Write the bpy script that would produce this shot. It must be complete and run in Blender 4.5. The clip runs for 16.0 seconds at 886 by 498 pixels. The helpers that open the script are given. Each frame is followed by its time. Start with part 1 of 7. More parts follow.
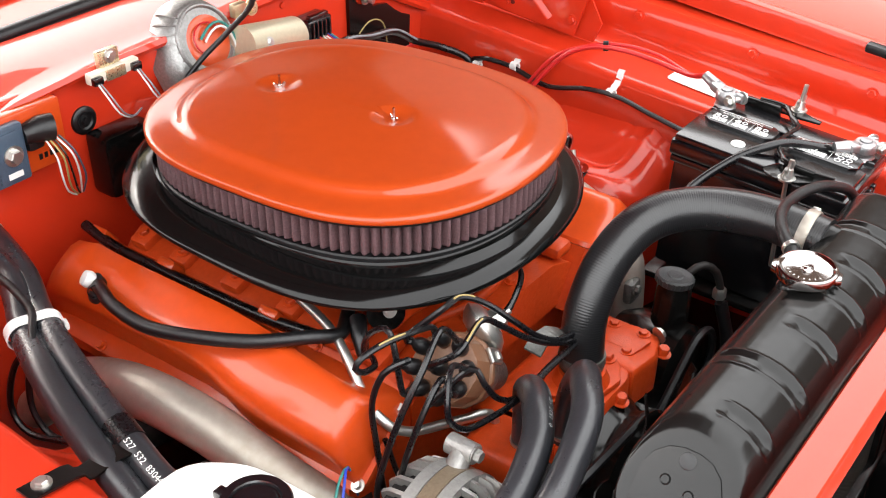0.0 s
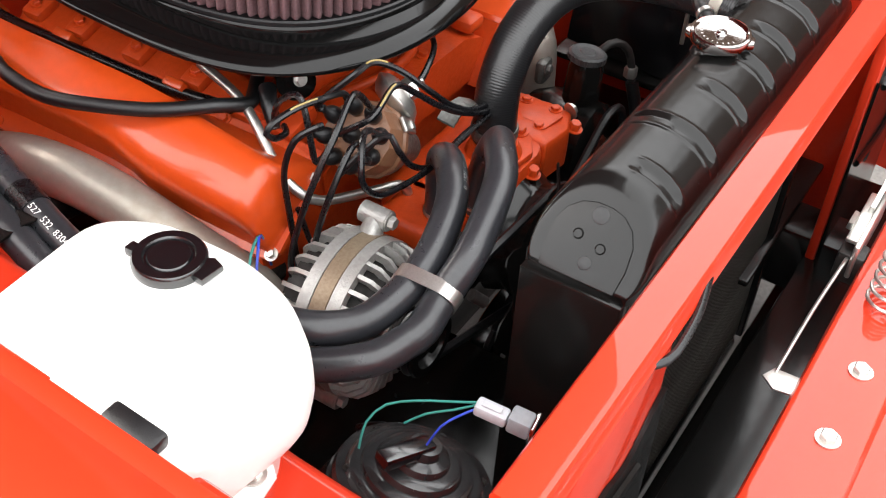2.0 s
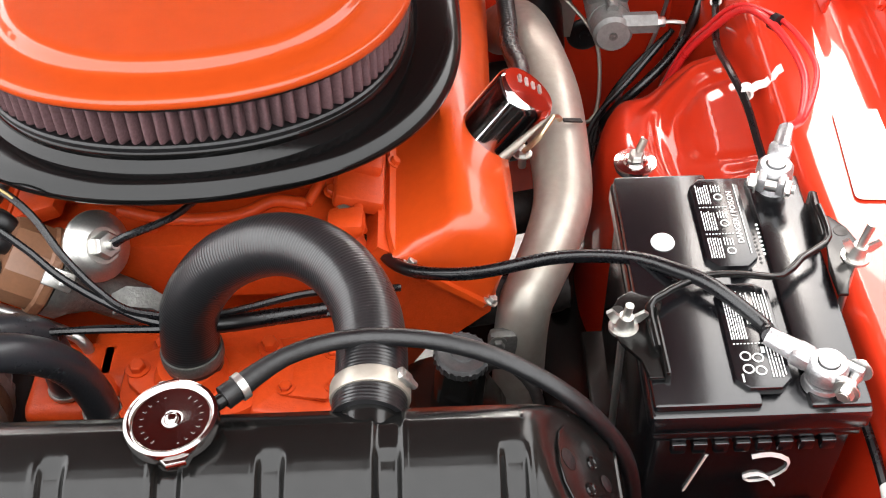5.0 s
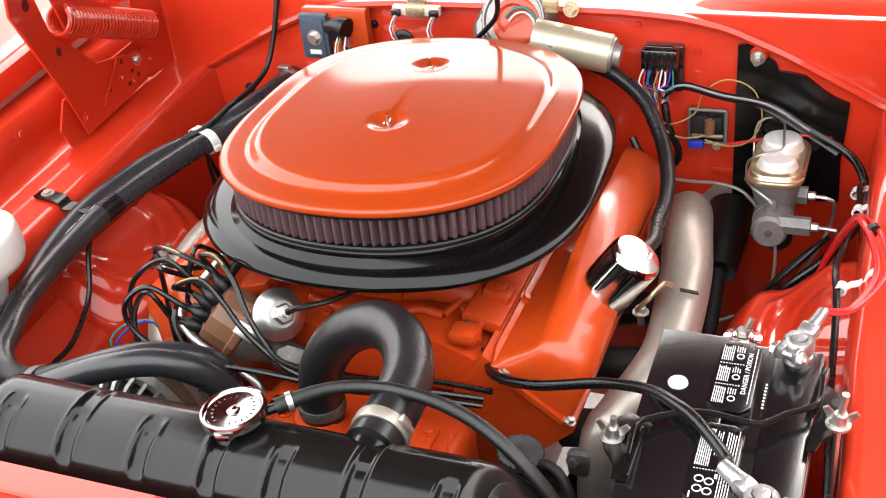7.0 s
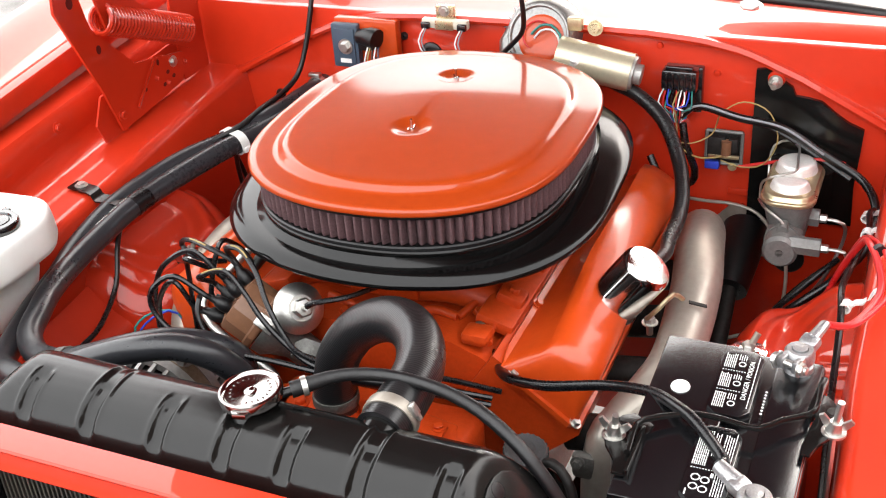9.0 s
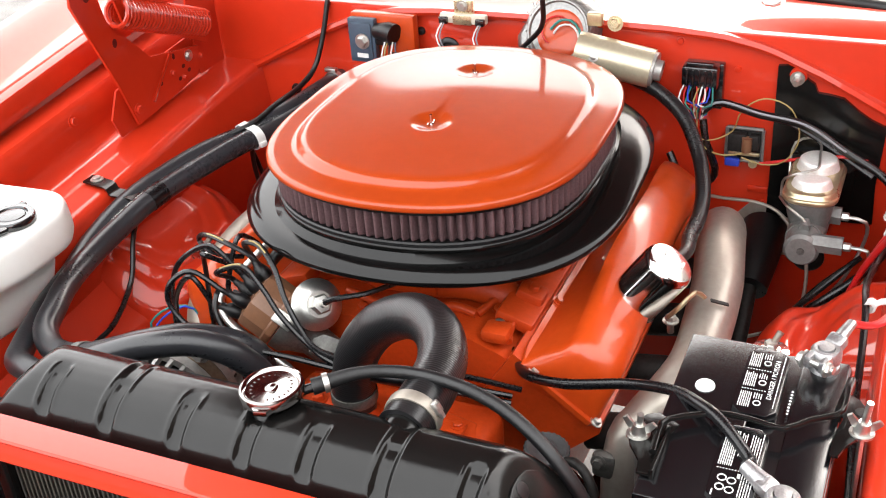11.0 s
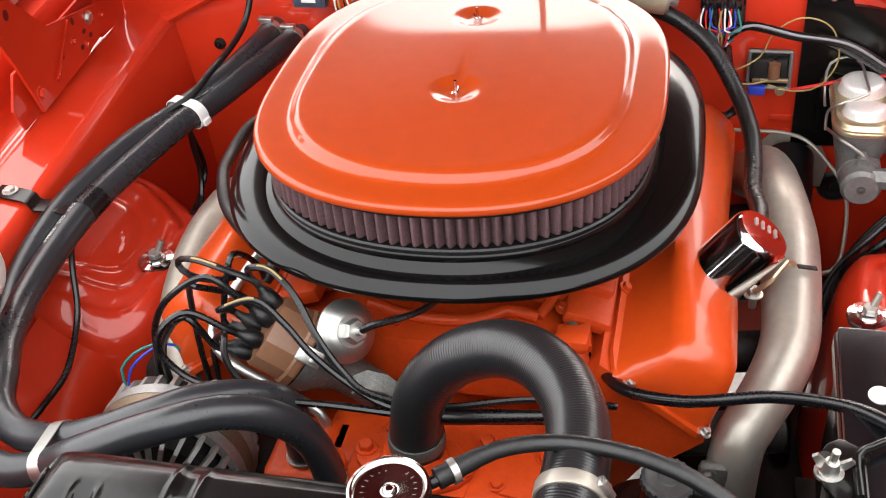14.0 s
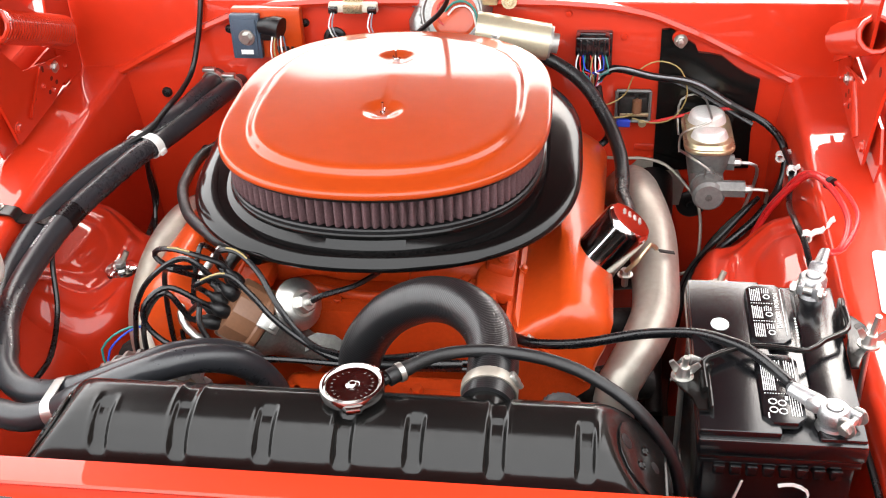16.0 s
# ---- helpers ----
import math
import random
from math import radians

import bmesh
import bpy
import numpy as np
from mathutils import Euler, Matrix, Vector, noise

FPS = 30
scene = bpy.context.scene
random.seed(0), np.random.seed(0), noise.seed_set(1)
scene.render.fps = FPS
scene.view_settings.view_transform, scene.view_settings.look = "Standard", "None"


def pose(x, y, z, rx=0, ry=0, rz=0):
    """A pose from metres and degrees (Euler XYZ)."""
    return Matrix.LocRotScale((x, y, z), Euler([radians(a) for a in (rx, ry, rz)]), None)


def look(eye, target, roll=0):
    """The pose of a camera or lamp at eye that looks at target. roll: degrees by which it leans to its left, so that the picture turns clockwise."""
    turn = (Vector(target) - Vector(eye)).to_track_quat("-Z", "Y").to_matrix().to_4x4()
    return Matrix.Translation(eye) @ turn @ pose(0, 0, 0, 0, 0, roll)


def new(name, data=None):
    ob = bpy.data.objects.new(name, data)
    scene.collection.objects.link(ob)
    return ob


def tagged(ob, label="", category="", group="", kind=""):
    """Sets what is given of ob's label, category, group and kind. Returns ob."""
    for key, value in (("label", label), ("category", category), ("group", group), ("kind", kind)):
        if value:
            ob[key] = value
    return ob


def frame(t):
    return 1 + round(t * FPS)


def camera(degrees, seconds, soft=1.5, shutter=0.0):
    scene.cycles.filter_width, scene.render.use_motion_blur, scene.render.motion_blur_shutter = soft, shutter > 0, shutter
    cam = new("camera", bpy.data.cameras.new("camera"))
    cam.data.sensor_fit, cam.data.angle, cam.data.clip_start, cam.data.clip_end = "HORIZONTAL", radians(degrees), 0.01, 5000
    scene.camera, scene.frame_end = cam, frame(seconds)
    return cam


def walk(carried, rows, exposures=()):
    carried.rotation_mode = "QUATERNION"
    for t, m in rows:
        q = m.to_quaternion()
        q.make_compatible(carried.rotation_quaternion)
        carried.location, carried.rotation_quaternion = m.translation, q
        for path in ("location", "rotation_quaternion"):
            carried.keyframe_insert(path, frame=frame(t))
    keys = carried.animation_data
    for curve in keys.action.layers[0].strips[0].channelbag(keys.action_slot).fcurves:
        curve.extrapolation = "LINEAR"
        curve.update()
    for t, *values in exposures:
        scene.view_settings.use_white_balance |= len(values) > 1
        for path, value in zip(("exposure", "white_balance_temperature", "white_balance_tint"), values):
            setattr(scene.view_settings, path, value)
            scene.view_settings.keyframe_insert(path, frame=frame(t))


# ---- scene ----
cam = camera(42.6, 16.0, 1.1)
PATH = [
    (0, (-1.036, -0.848, 1.654), (0.325, 0.156, 0.587), 0.2),
    (0.5, (-1.056, -0.855, 1.639), (0.311, 0.174, 0.603), 0.9),
    (1, (-1.067, -0.86, 1.642), (0.292, 0.188, 0.615), 1.3),
    (1.5, (-1.068, -0.882, 1.603), (0.254, 0.114, 0.48), 1.7),
    (2, (-1.061, -0.854, 1.598), (0.242, -0.101, 0.281), 3.8),
    (2.5, (-0.92, -0.926, 1.565), (0.317, -0.152, 0.197), 7.0),
    (3, (-0.72, -1.08, 1.583), (0.336, 0.016, 0.285), 5.5),
    (3.5, (-0.493, -1.058, 1.58), (0.416, 0.136, 0.258), 6.8),
    (4, (-0.258, -1.02, 1.595), (0.49, 0.222, 0.217), 6.0),
    (4.5, (-0.005, -1.04, 1.581), (0.399, 0.334, 0.185), 1.9),
    (5, (0.258, -1.048, 1.597), (0.254, 0.398, 0.216), -2.2),
    (7.5, (0.651, -1.312, 1.679), (-0.078, 0.247, 0.661), -6.2),
    (8, (0.665, -1.326, 1.679), (-0.076, 0.225, 0.657), -5.7),
    (8.5, (0.667, -1.319, 1.676), (-0.074, 0.239, 0.665), -4.9),
    (11, (0.645, -1.314, 1.667), (-0.111, 0.234, 0.652), -4.6),
    (11.5, (0.628, -1.301, 1.661), (-0.119, 0.239, 0.627), -4.4),
    (12, (0.6, -1.285, 1.665), (-0.147, 0.229, 0.592), -4.4),
    (12.5, (0.577, -1.271, 1.66), (-0.154, 0.244, 0.579), -5.4),
    (13, (0.541, -1.18, 1.636), (-0.116, 0.36, 0.543), -4.9),
    (13.5, (0.438, -1.064, 1.607), (-0.182, 0.463, 0.474), -6.7),
    (14, (0.283, -1.113, 1.642), (-0.153, 0.432, 0.448), -5.4),
    (14.5, (0.178, -1.252, 1.684), (-0.062, 0.332, 0.485), -2.5),
    (15, (0.18, -1.334, 1.685), (0.025, 0.306, 0.552), -1.4),
    (15.5, (0.196, -1.379, 1.694), (0.028, 0.279, 0.588), -2.2),
    (16, (0.296, -1.44, 1.697), (0.043, 0.235, 0.634), -2.6),
]
EXPOSURE = [(0.0, 1.02), (2.5, 0.96), (3.5, 1.10), (5.0, 1.20), (7.5, 0.98), (8.5, 0.92), (11.0, 0.95), (14.0, 0.95), (16.0, 1.10)]
walk(cam, [(t, look(eye, target, roll)) for t, eye, target, roll in PATH], EXPOSURE)

# ---- light: bright overcast day ----
world = bpy.data.worlds.new("world")
scene.world = world
world.use_nodes = True
wn, wl = world.node_tree.nodes, world.node_tree.links
sky = wn.new("ShaderNodeTexSky")
sky.sky_type, sky.sun_disc = "NISHITA", False
sky.sun_elevation, sky.sun_rotation = radians(46), radians(4)
sky.air_density, sky.dust_density, sky.ozone_density = 0.35, 9.0, 0.0
cloud = wn.new("ShaderNodeMix")
cloud.data_type = "RGBA"
cloud.inputs["Factor"].default_value = 0.70
cloud.inputs["B"].default_value = (9.6, 9.6, 9.5, 1)
wl.new(sky.outputs["Color"], cloud.inputs["A"])
wl.new(cloud.outputs["Result"], wn["Background"].inputs["Color"])
wn["Background"].inputs["Strength"].default_value = 0.33
sun = new("sun", bpy.data.lights.new("sun", "SUN"))
sun.data.energy, sun.data.angle, sun.data.color = 1.2, radians(30), (1.0, 0.97, 0.92)
sun.matrix_basis = look((0.048, 0.693, 0.719), (0.0, 0.0, 0.0))


# ---- materials ----
def mat(name, color, rough=0.5, metal=0.0, coat=0.0, vary=0.12, scale=30.0, bump=0.0, bscale=200.0, spec=0.5, tint=None, coat_rough=0.04, ior=1.5):
    """A surface with two scales of variation in colour and roughness, and fine relief."""
    m = bpy.data.materials.new(name)
    m.use_nodes = True
    n, l = m.node_tree.nodes, m.node_tree.links
    b = n["Principled BSDF"]
    b.inputs["Metallic"].default_value = metal
    b.inputs["Coat Weight"].default_value = coat
    b.inputs["Coat Roughness"].default_value = coat_rough
    b.inputs["Specular IOR Level"].default_value = spec
    b.inputs["IOR"].default_value = ior
    b.inputs["Coat IOR"].default_value = ior
    co = n.new("ShaderNodeTexCoord")
    big = n.new("ShaderNodeTexNoise")
    big.inputs["Scale"].default_value, big.inputs["Detail"].default_value = scale * 0.3, 4
    fine = n.new("ShaderNodeTexNoise")
    fine.inputs["Scale"].default_value, fine.inputs["Detail"].default_value = scale * 6, 5
    l.new(co.outputs["Object"], big.inputs["Vector"])
    l.new(co.outputs["Object"], fine.inputs["Vector"])
    add = n.new("ShaderNodeMath")
    add.operation = "MULTIPLY_ADD"
    l.new(big.outputs["Fac"], add.inputs[0])
    add.inputs[1].default_value = 0.6
    half = n.new("ShaderNodeMath")
    half.operation = "MULTIPLY"
    half.inputs[1].default_value = 0.4
    l.new(fine.outputs["Fac"], half.inputs[0])
    l.new(half.outputs[0], add.inputs[2])
    mix = n.new("ShaderNodeMix")
    mix.data_type = "RGBA"
    other = tint or tuple(c * (1 - 2.2 * vary) for c in color)
    ramp = n.new("ShaderNodeMapRange")
    ramp.inputs["From Min"].default_value, ramp.inputs["From Max"].default_value = 0.35, 0.68
    l.new(add.outputs[0], ramp.inputs["Value"])
    l.new(ramp.outputs[0], mix.inputs["Factor"])
    mix.inputs["A"].default_value = (*color, 1)
    mix.inputs["B"].default_value = (*other, 1)
    l.new(mix.outputs["Result"], b.inputs["Base Color"])
    rr = n.new("ShaderNodeMapRange")
    rr.inputs["From Min"].default_value, rr.inputs["From Max"].default_value = 0.3, 0.7
    rr.inputs["To Min"].default_value, rr.inputs["To Max"].default_value = max(0.02, rough * (1 - 1.5 * vary)), min(1, rough * (1 + 1.5 * vary))
    l.new(add.outputs[0], rr.inputs["Value"])
    l.new(rr.outputs[0], b.inputs["Roughness"])
    if bump:
        t = n.new("ShaderNodeTexNoise")
        t.inputs["Scale"].default_value, t.inputs["Detail"].default_value = bscale, 4
        l.new(co.outputs["Object"], t.inputs["Vector"])
        bp = n.new("ShaderNodeBump")
        bp.inputs["Strength"].default_value, bp.inputs["Distance"].default_value = bump, 0.002
        l.new(t.outputs["Fac"], bp.inputs["Height"])
        l.new(bp.outputs[0], b.inputs["Normal"])
    return m


RED = mat("red_body_paint", (0.54, 0.029, 0.008), 0.42, coat=0.85, vary=0.05, scale=6, bump=0.015, bscale=60, coat_rough=0.02, ior=1.45, spec=0.2)
# red darkened in its base colour for the hood's shaded, reflected underside
HOODR = mat("darkened_flat_red", (0.13, 0.012, 0.009), 0.6, vary=0.15, scale=10, bump=0.1, bscale=90, spec=0.2)
ORANGE = mat("orange_engine_enamel", (0.56, 0.060, 0.007), 0.32, coat=0.5, vary=0.08, scale=12, bump=0.05, bscale=60, coat_rough=0.08, ior=1.45)
CAST = mat("orange_painted_casting", (0.54, 0.053, 0.007), 0.45, coat=0.10, vary=0.12, scale=25, bump=0.25, bscale=420, coat_rough=0.14, ior=1.45, spec=0.3)
LIDM = mat("orange_satin_lid_paint", (0.385, 0.046, 0.006), 0.40, coat=0.75, vary=0.05, scale=8, bump=0.006, bscale=120, coat_rough=0.09, ior=1.55, spec=0.08)
BLACKP = mat("satin_black_paint", (0.007, 0.0068, 0.0065), 0.20, vary=0.3, scale=18, bump=0.05, bscale=90, ior=1.45, spec=0.40)
GLOSSB = mat("gloss_black_enamel", (0.004, 0.004, 0.004), 0.13, coat=0.12, vary=0.25, scale=20, bump=0.025, bscale=60, coat_rough=0.05, ior=1.45, spec=0.30)
RUBBER = mat("black_rubber", (0.005, 0.005, 0.006), 0.42, vary=0.3, scale=40, bump=0.12, bscale=400)
HOSEG = mat("satin_hose_rubber", (0.024, 0.025, 0.029), 0.31, coat=0.15, coat_rough=0.25, vary=0.2, scale=30, bump=0.1, bscale=300)
SHEEN = mat("polished_hose_rubber", (0.011, 0.011, 0.012), 0.31, coat=0.15, vary=0.15, scale=30, bump=0.05, bscale=300, coat_rough=0.18)
WIREB = mat("black_wire_sleeve", (0.004, 0.004, 0.005), 0.28, vary=0.15, scale=60)
BATP = mat("glossy_battery_case", (0.005, 0.005, 0.006), 0.21, coat=0.35, vary=0.2, scale=30, bump=0.06, bscale=500, ior=1.55, coat_rough=0.14)
PLASTIC = mat("black_battery_plastic", (0.004, 0.004, 0.005), 0.20, coat=0.35, vary=0.15, scale=30, bump=0.05, bscale=500, ior=1.7, coat_rough=0.16)
# grimy metal; also the near-black that stands for shade between radiator tubes
DARK = mat("grimy_metal_dark_gaps", (0.018, 0.016, 0.015), 0.6, metal=0.3, vary=0.3, scale=25, bump=0.3, bscale=120)
ALU = mat("cast_aluminium", (0.46, 0.45, 0.43), 0.42, metal=0.6, vary=0.15, scale=30, bump=0.35, bscale=300)
STEEL = mat("bare_steel_tube", (0.41, 0.38, 0.335), 0.44, metal=0.65, vary=0.2, scale=14, bump=0.15, bscale=120, tint=(0.33, 0.29, 0.24))
STATOR = mat("brown_stained_steel", (0.30, 0.24, 0.17), 0.42, metal=0.5, vary=0.2, scale=40, bump=0.2, bscale=200, tint=(0.20, 0.14, 0.09))
ZINC = mat("zinc_plated_steel", (0.60, 0.59, 0.56), 0.34, metal=0.95, vary=0.12, scale=80)
CHROME = mat("chrome_plate", (0.74, 0.73, 0.72), 0.09, metal=1.0, vary=0.1, scale=20)
GOLD = mat("yellow_cadmium_plate", (0.66, 0.56, 0.36), 0.30, metal=0.85, vary=0.12, scale=60)
BROWN = mat("tan_bakelite", (0.190, 0.088, 0.046), 0.40, vary=0.12, scale=40, bump=0.08, bscale=300)
PLEAT = mat("oiled_filter_pleats", (0.130, 0.068, 0.074), 0.75, vary=0.2, scale=60, bump=0.4, bscale=900)
WHITE = mat("milky_white_plastic", (0.80, 0.80, 0.77), 0.42, vary=0.03, scale=12)
PAINTW = mat("white_print", (0.78, 0.78, 0.76), 0.55, vary=0.06, scale=90)
WORNW = mat("worn_white_print", (0.36, 0.36, 0.36), 0.6, vary=0.30, scale=260)
TIE = mat("white_nylon", (0.72, 0.72, 0.70), 0.4, vary=0.06, scale=60)
LEAD = mat("battery_lead", (0.52, 0.52, 0.53), 0.36, metal=0.9, vary=0.2, scale=70, bump=0.3, bscale=400)
WIRER = mat("red_wire_sleeve", (0.58, 0.02, 0.02), 0.3, vary=0.08, scale=60)
WIREBLUE = mat("blue_wire_sleeve", (0.02, 0.05, 0.45), 0.4, vary=0.08, scale=60)
WIREG = mat("green_wire_sleeve", (0.02, 0.20, 0.17), 0.4, vary=0.08, scale=60)
WIREY = mat("faded_yellow", (0.34, 0.25, 0.09), 0.5, vary=0.08, scale=60)
BLUEP = mat("blue_grey_paint", (0.055, 0.085, 0.125), 0.4, vary=0.15, scale=50)
CREAM = mat("cream_ceramic", (0.66, 0.60, 0.50), 0.5, vary=0.08, scale=60)
MOTORC = mat("pale_gold_motor_case", (0.60, 0.55, 0.40), 0.36, metal=0.55, vary=0.08, scale=30)
CORE = mat("dark_radiator_core", (0.075, 0.071, 0.063), 0.5, metal=0.2, vary=0.2, scale=60)
# dark brown for the added, unseen walls that block low sky
BLOCKER = mat("blocker_wall_brown", (0.10, 0.055, 0.035), 0.8, vary=0.25, scale=4, bump=0.4, bscale=40)
PAVING = mat("pale_concrete", (0.14, 0.135, 0.13), 0.85, vary=0.2, scale=20, bump=0.6, bscale=90)
GLASSD = bpy.data.materials.new("clear_glass")
GLASSD.use_nodes = True
GLASSD.node_tree.nodes["Principled BSDF"].inputs["Transmission Weight"].default_value = 1.0
GLASSD.node_tree.nodes["Principled BSDF"].inputs["Roughness"].default_value = 0.0
GLASSD.node_tree.nodes["Principled BSDF"].inputs["Base Color"].default_value = (0.93, 0.97, 0.95, 1)
MOTORG = mat("dull_cast_motor_metal", (0.36, 0.36, 0.35), 0.42, metal=0.75, vary=0.2, scale=40, bump=0.3, bscale=300)
DISTB = mat("grey_iron", (0.16, 0.16, 0.15), 0.5, metal=0.6, vary=0.25, scale=40, bump=0.4, bscale=300)
CAPM = mat("worn_plated_cap", (0.42, 0.39, 0.375), 0.13, metal=1.0, vary=0.15, scale=60)
HORNB = mat("black_horn_enamel", (0.022, 0.022, 0.023), 0.24, coat=0.4, vary=0.2, scale=25, bump=0.04, bscale=90, coat_rough=0.1)
CAPG = mat("dusty_grey_plastic", (0.055, 0.056, 0.058), 0.42, vary=0.25, scale=60, bump=0.1, bscale=400)
CONNG = mat("pale_grey_plastic", (0.42, 0.43, 0.46), 0.35, vary=0.08, scale=40)
MCAST = mat("bare_grey_casting", (0.235, 0.232, 0.225), 0.5, metal=0.45, vary=0.15, scale=30, bump=0.3, bscale=350)
DOMES = mat("bright_plated_dome", (0.86, 0.85, 0.82), 0.38, metal=0.45, vary=0.1, scale=50, bump=0.05, bscale=200)
GREYM = mat("grey_painted_steel", (0.23, 0.24, 0.26), 0.5, vary=0.12, scale=20)


# ---- mesh helpers ----
V = Vector


def thing(name, label, category, at=(0, 0, 0), group="", kind=""):
    ob = new(name)
    ob.empty_display_size = 0.02
    ob.location = at
    return tagged(ob, label, category, group, kind)


def finish(bm, name, material, sharp=38):
    bmesh.ops.recalc_face_normals(bm, faces=bm.faces)
    for e in bm.edges:
        if len(e.link_faces) == 2 and e.calc_face_angle(0) > radians(sharp):
            e.smooth = False
    for fc in bm.faces:
        fc.smooth = True
    me = bpy.data.meshes.new(name)
    bm.to_mesh(me)
    bm.free()
    me.materials.append(material)
    return me


def part(name, bm, material, parent, label="", sharp=38):
    ob = new(name, finish(bm, name, material, sharp))
    ob.parent = parent
    if parent.type == "EMPTY":
        ob.matrix_parent_inverse = Matrix.Translation(-parent.location)
    if label:
        tagged(ob, label)
    return ob


def solo(name, bm, material, label, category, group="", kind="", sharp=38):
    return tagged(new(name, finish(bm, name, material, sharp)), label, category, group, kind)


def BM():
    return bmesh.new()


def along(p, d, up=(0, 0, 1)):
    """A frame at p whose z axis runs along d."""
    z = V(d).normalized()
    u = V(up)
    if abs(z.dot(u)) > 0.98:
        u = V((0, 1, 0))
    x = u.cross(z).normalized()
    y = z.cross(x)
    m = Matrix((x, y, z)).transposed().to_4x4()
    m.translation = V(p)
    return m


def box(bm, m, sx, sy, sz, bev=0.0, segs=2):
    """A box of full sizes sx, sy, sz at the frame m (or a centre)."""
    if not isinstance(m, Matrix):
        m = Matrix.Translation(m)
    got = bmesh.ops.create_cube(bm, size=1.0, matrix=m @ Matrix.Diagonal((sx, sy, sz, 1)))
    if bev:
        es = list({e for v in got["verts"] for e in v.link_edges})
        bmesh.ops.bevel(bm, geom=es, offset=bev, segments=segs, affect="EDGES", profile=0.5)
    return bm


def lathe(bm, prof, m, seg=24, squash=1.0):
    """Turns a profile of (radius, height) round the z axis of m."""
    rings = []
    for r, z in prof:
        if r < 1e-6:
            rings.append([bm.verts.new(m @ V((0, 0, z)))])
        else:
            rings.append([bm.verts.new(m @ V((r * math.cos(2 * math.pi * i / seg), squash * r * math.sin(2 * math.pi * i / seg), z))) for i in range(seg)])
    for a, b in zip(rings, rings[1:]):
        for i in range(seg):
            j = (i + 1) % seg
            if len(a) == 1 and len(b) > 1:
                bm.faces.new((a[0], b[j], b[i]))
            elif len(b) == 1 and len(a) > 1:
                bm.faces.new((a[i], a[j], b[0]))
            elif len(a) > 1:
                bm.faces.new((a[i], a[j], b[j], b[i]))
    return bm


def loft(bm, rings, caps=True, closed=True):
    rs = [[bm.verts.new(p) for p in r] for r in rings]
    n = len(rs[0])
    for a, b in zip(rs, rs[1:]):
        for i in range(n if closed else n - 1):
            j = (i + 1) % n
            bm.faces.new((a[i], a[j], b[j], b[i]))
    if caps and closed:
        bm.faces.new(rs[0][::-1])
        bm.faces.new(rs[-1])
    return bm


def spline(pts, step=0.012):
    """Points along a smooth curve through pts."""
    p = [V(q) for q in pts]
    if len(p) < 3:
        return p
    p = [p[0] * 2 - p[1]] + p + [p[-1] * 2 - p[-2]]
    out = []
    for a, b, c, d in zip(p, p[1:], p[2:], p[3:]):
        k = max(2, int((c - b).length / step))
        for i in range(k):
            t = i / k
            out.append(0.5 * (2 * b + (c - a) * t + (2 * a - 5 * b + 4 * c - d) * t * t + (3 * b - a - 3 * c + d) * t ** 3))
    out.append(p[-2])
    return out


def tube(bm, pts, r, seg=10, step=0.012, ridge=0.0, pitch=0.006, smooth=True, flat=1.0):
    """A round tube along pts; r is one radius or one at each point; ridge: rings of that height."""
    ctrl = [V(q) for q in pts]
    line = spline(ctrl, step) if smooth else ctrl
    if isinstance(r, (int, float)):
        rad = [r] * len(line)
    else:
        cum = [0.0]
        for a, b in zip(ctrl, ctrl[1:]):
            cum.append(cum[-1] + (b - a).length)
        tot, run, rad = 0.0, [0.0], []
        for a, b in zip(line, line[1:]):
            tot += (b - a).length
            run.append(tot)
        rad = [float(np.interp(s / tot * cum[-1], cum, r)) for s in run]
    t = (line[1] - line[0]).normalized()
    u = t.orthogonal().normalized()
    rings, s = [], 0.0
    for i, p in enumerate(line):
        nt = (line[min(i + 1, len(line) - 1)] - line[max(i - 1, 0)]).normalized()
        u = (u - nt * u.dot(nt)).normalized()
        w = nt.cross(u)
        if i:
            s += (p - line[i - 1]).length
        rr = rad[i] + (ridge * (0.5 + 0.5 * math.cos(2 * math.pi * s / pitch)) if ridge else 0)
        rings.append([p + (u * math.cos(2 * math.pi * k / seg) + w * flat * math.sin(2 * math.pi * k / seg)) * rr for k in range(seg)])
    return loft(bm, rings)


def plate(bm, outline, m, depth, bev=0.0):
    """A flat plate: an outline in the x-y plane of m, thickened along z."""
    vs = [bm.verts.new(m @ V((x, y, 0))) for x, y in outline]
    f0 = bm.faces.new(vs)
    up = [bm.verts.new(m @ V((x, y, depth))) for x, y in outline]
    f1 = bm.faces.new(up[::-1])
    n = len(vs)
    sides = [bm.faces.new((vs[i], up[i], up[(i + 1) % n], vs[(i + 1) % n])) for i in range(n)]
    if bev:
        es = list(f0.edges) + list(f1.edges)
        bmesh.ops.bevel(bm, geom=es, offset=bev, segments=2, affect="EDGES", profile=0.5)
    return bm


def rrect(sx, sy, r, k=5):
    out = []
    for cx, cy, a0 in ((sx / 2 - r, sy / 2 - r, 0), (-sx / 2 + r, sy / 2 - r, 90), (-sx / 2 + r, -sy / 2 + r, 180), (sx / 2 - r, -sy / 2 + r, 270)):
        for i in range(k + 1):
            a = radians(a0 + 90 * i / k)
            out.append((cx + r * math.cos(a), cy + r * math.sin(a)))
    return out


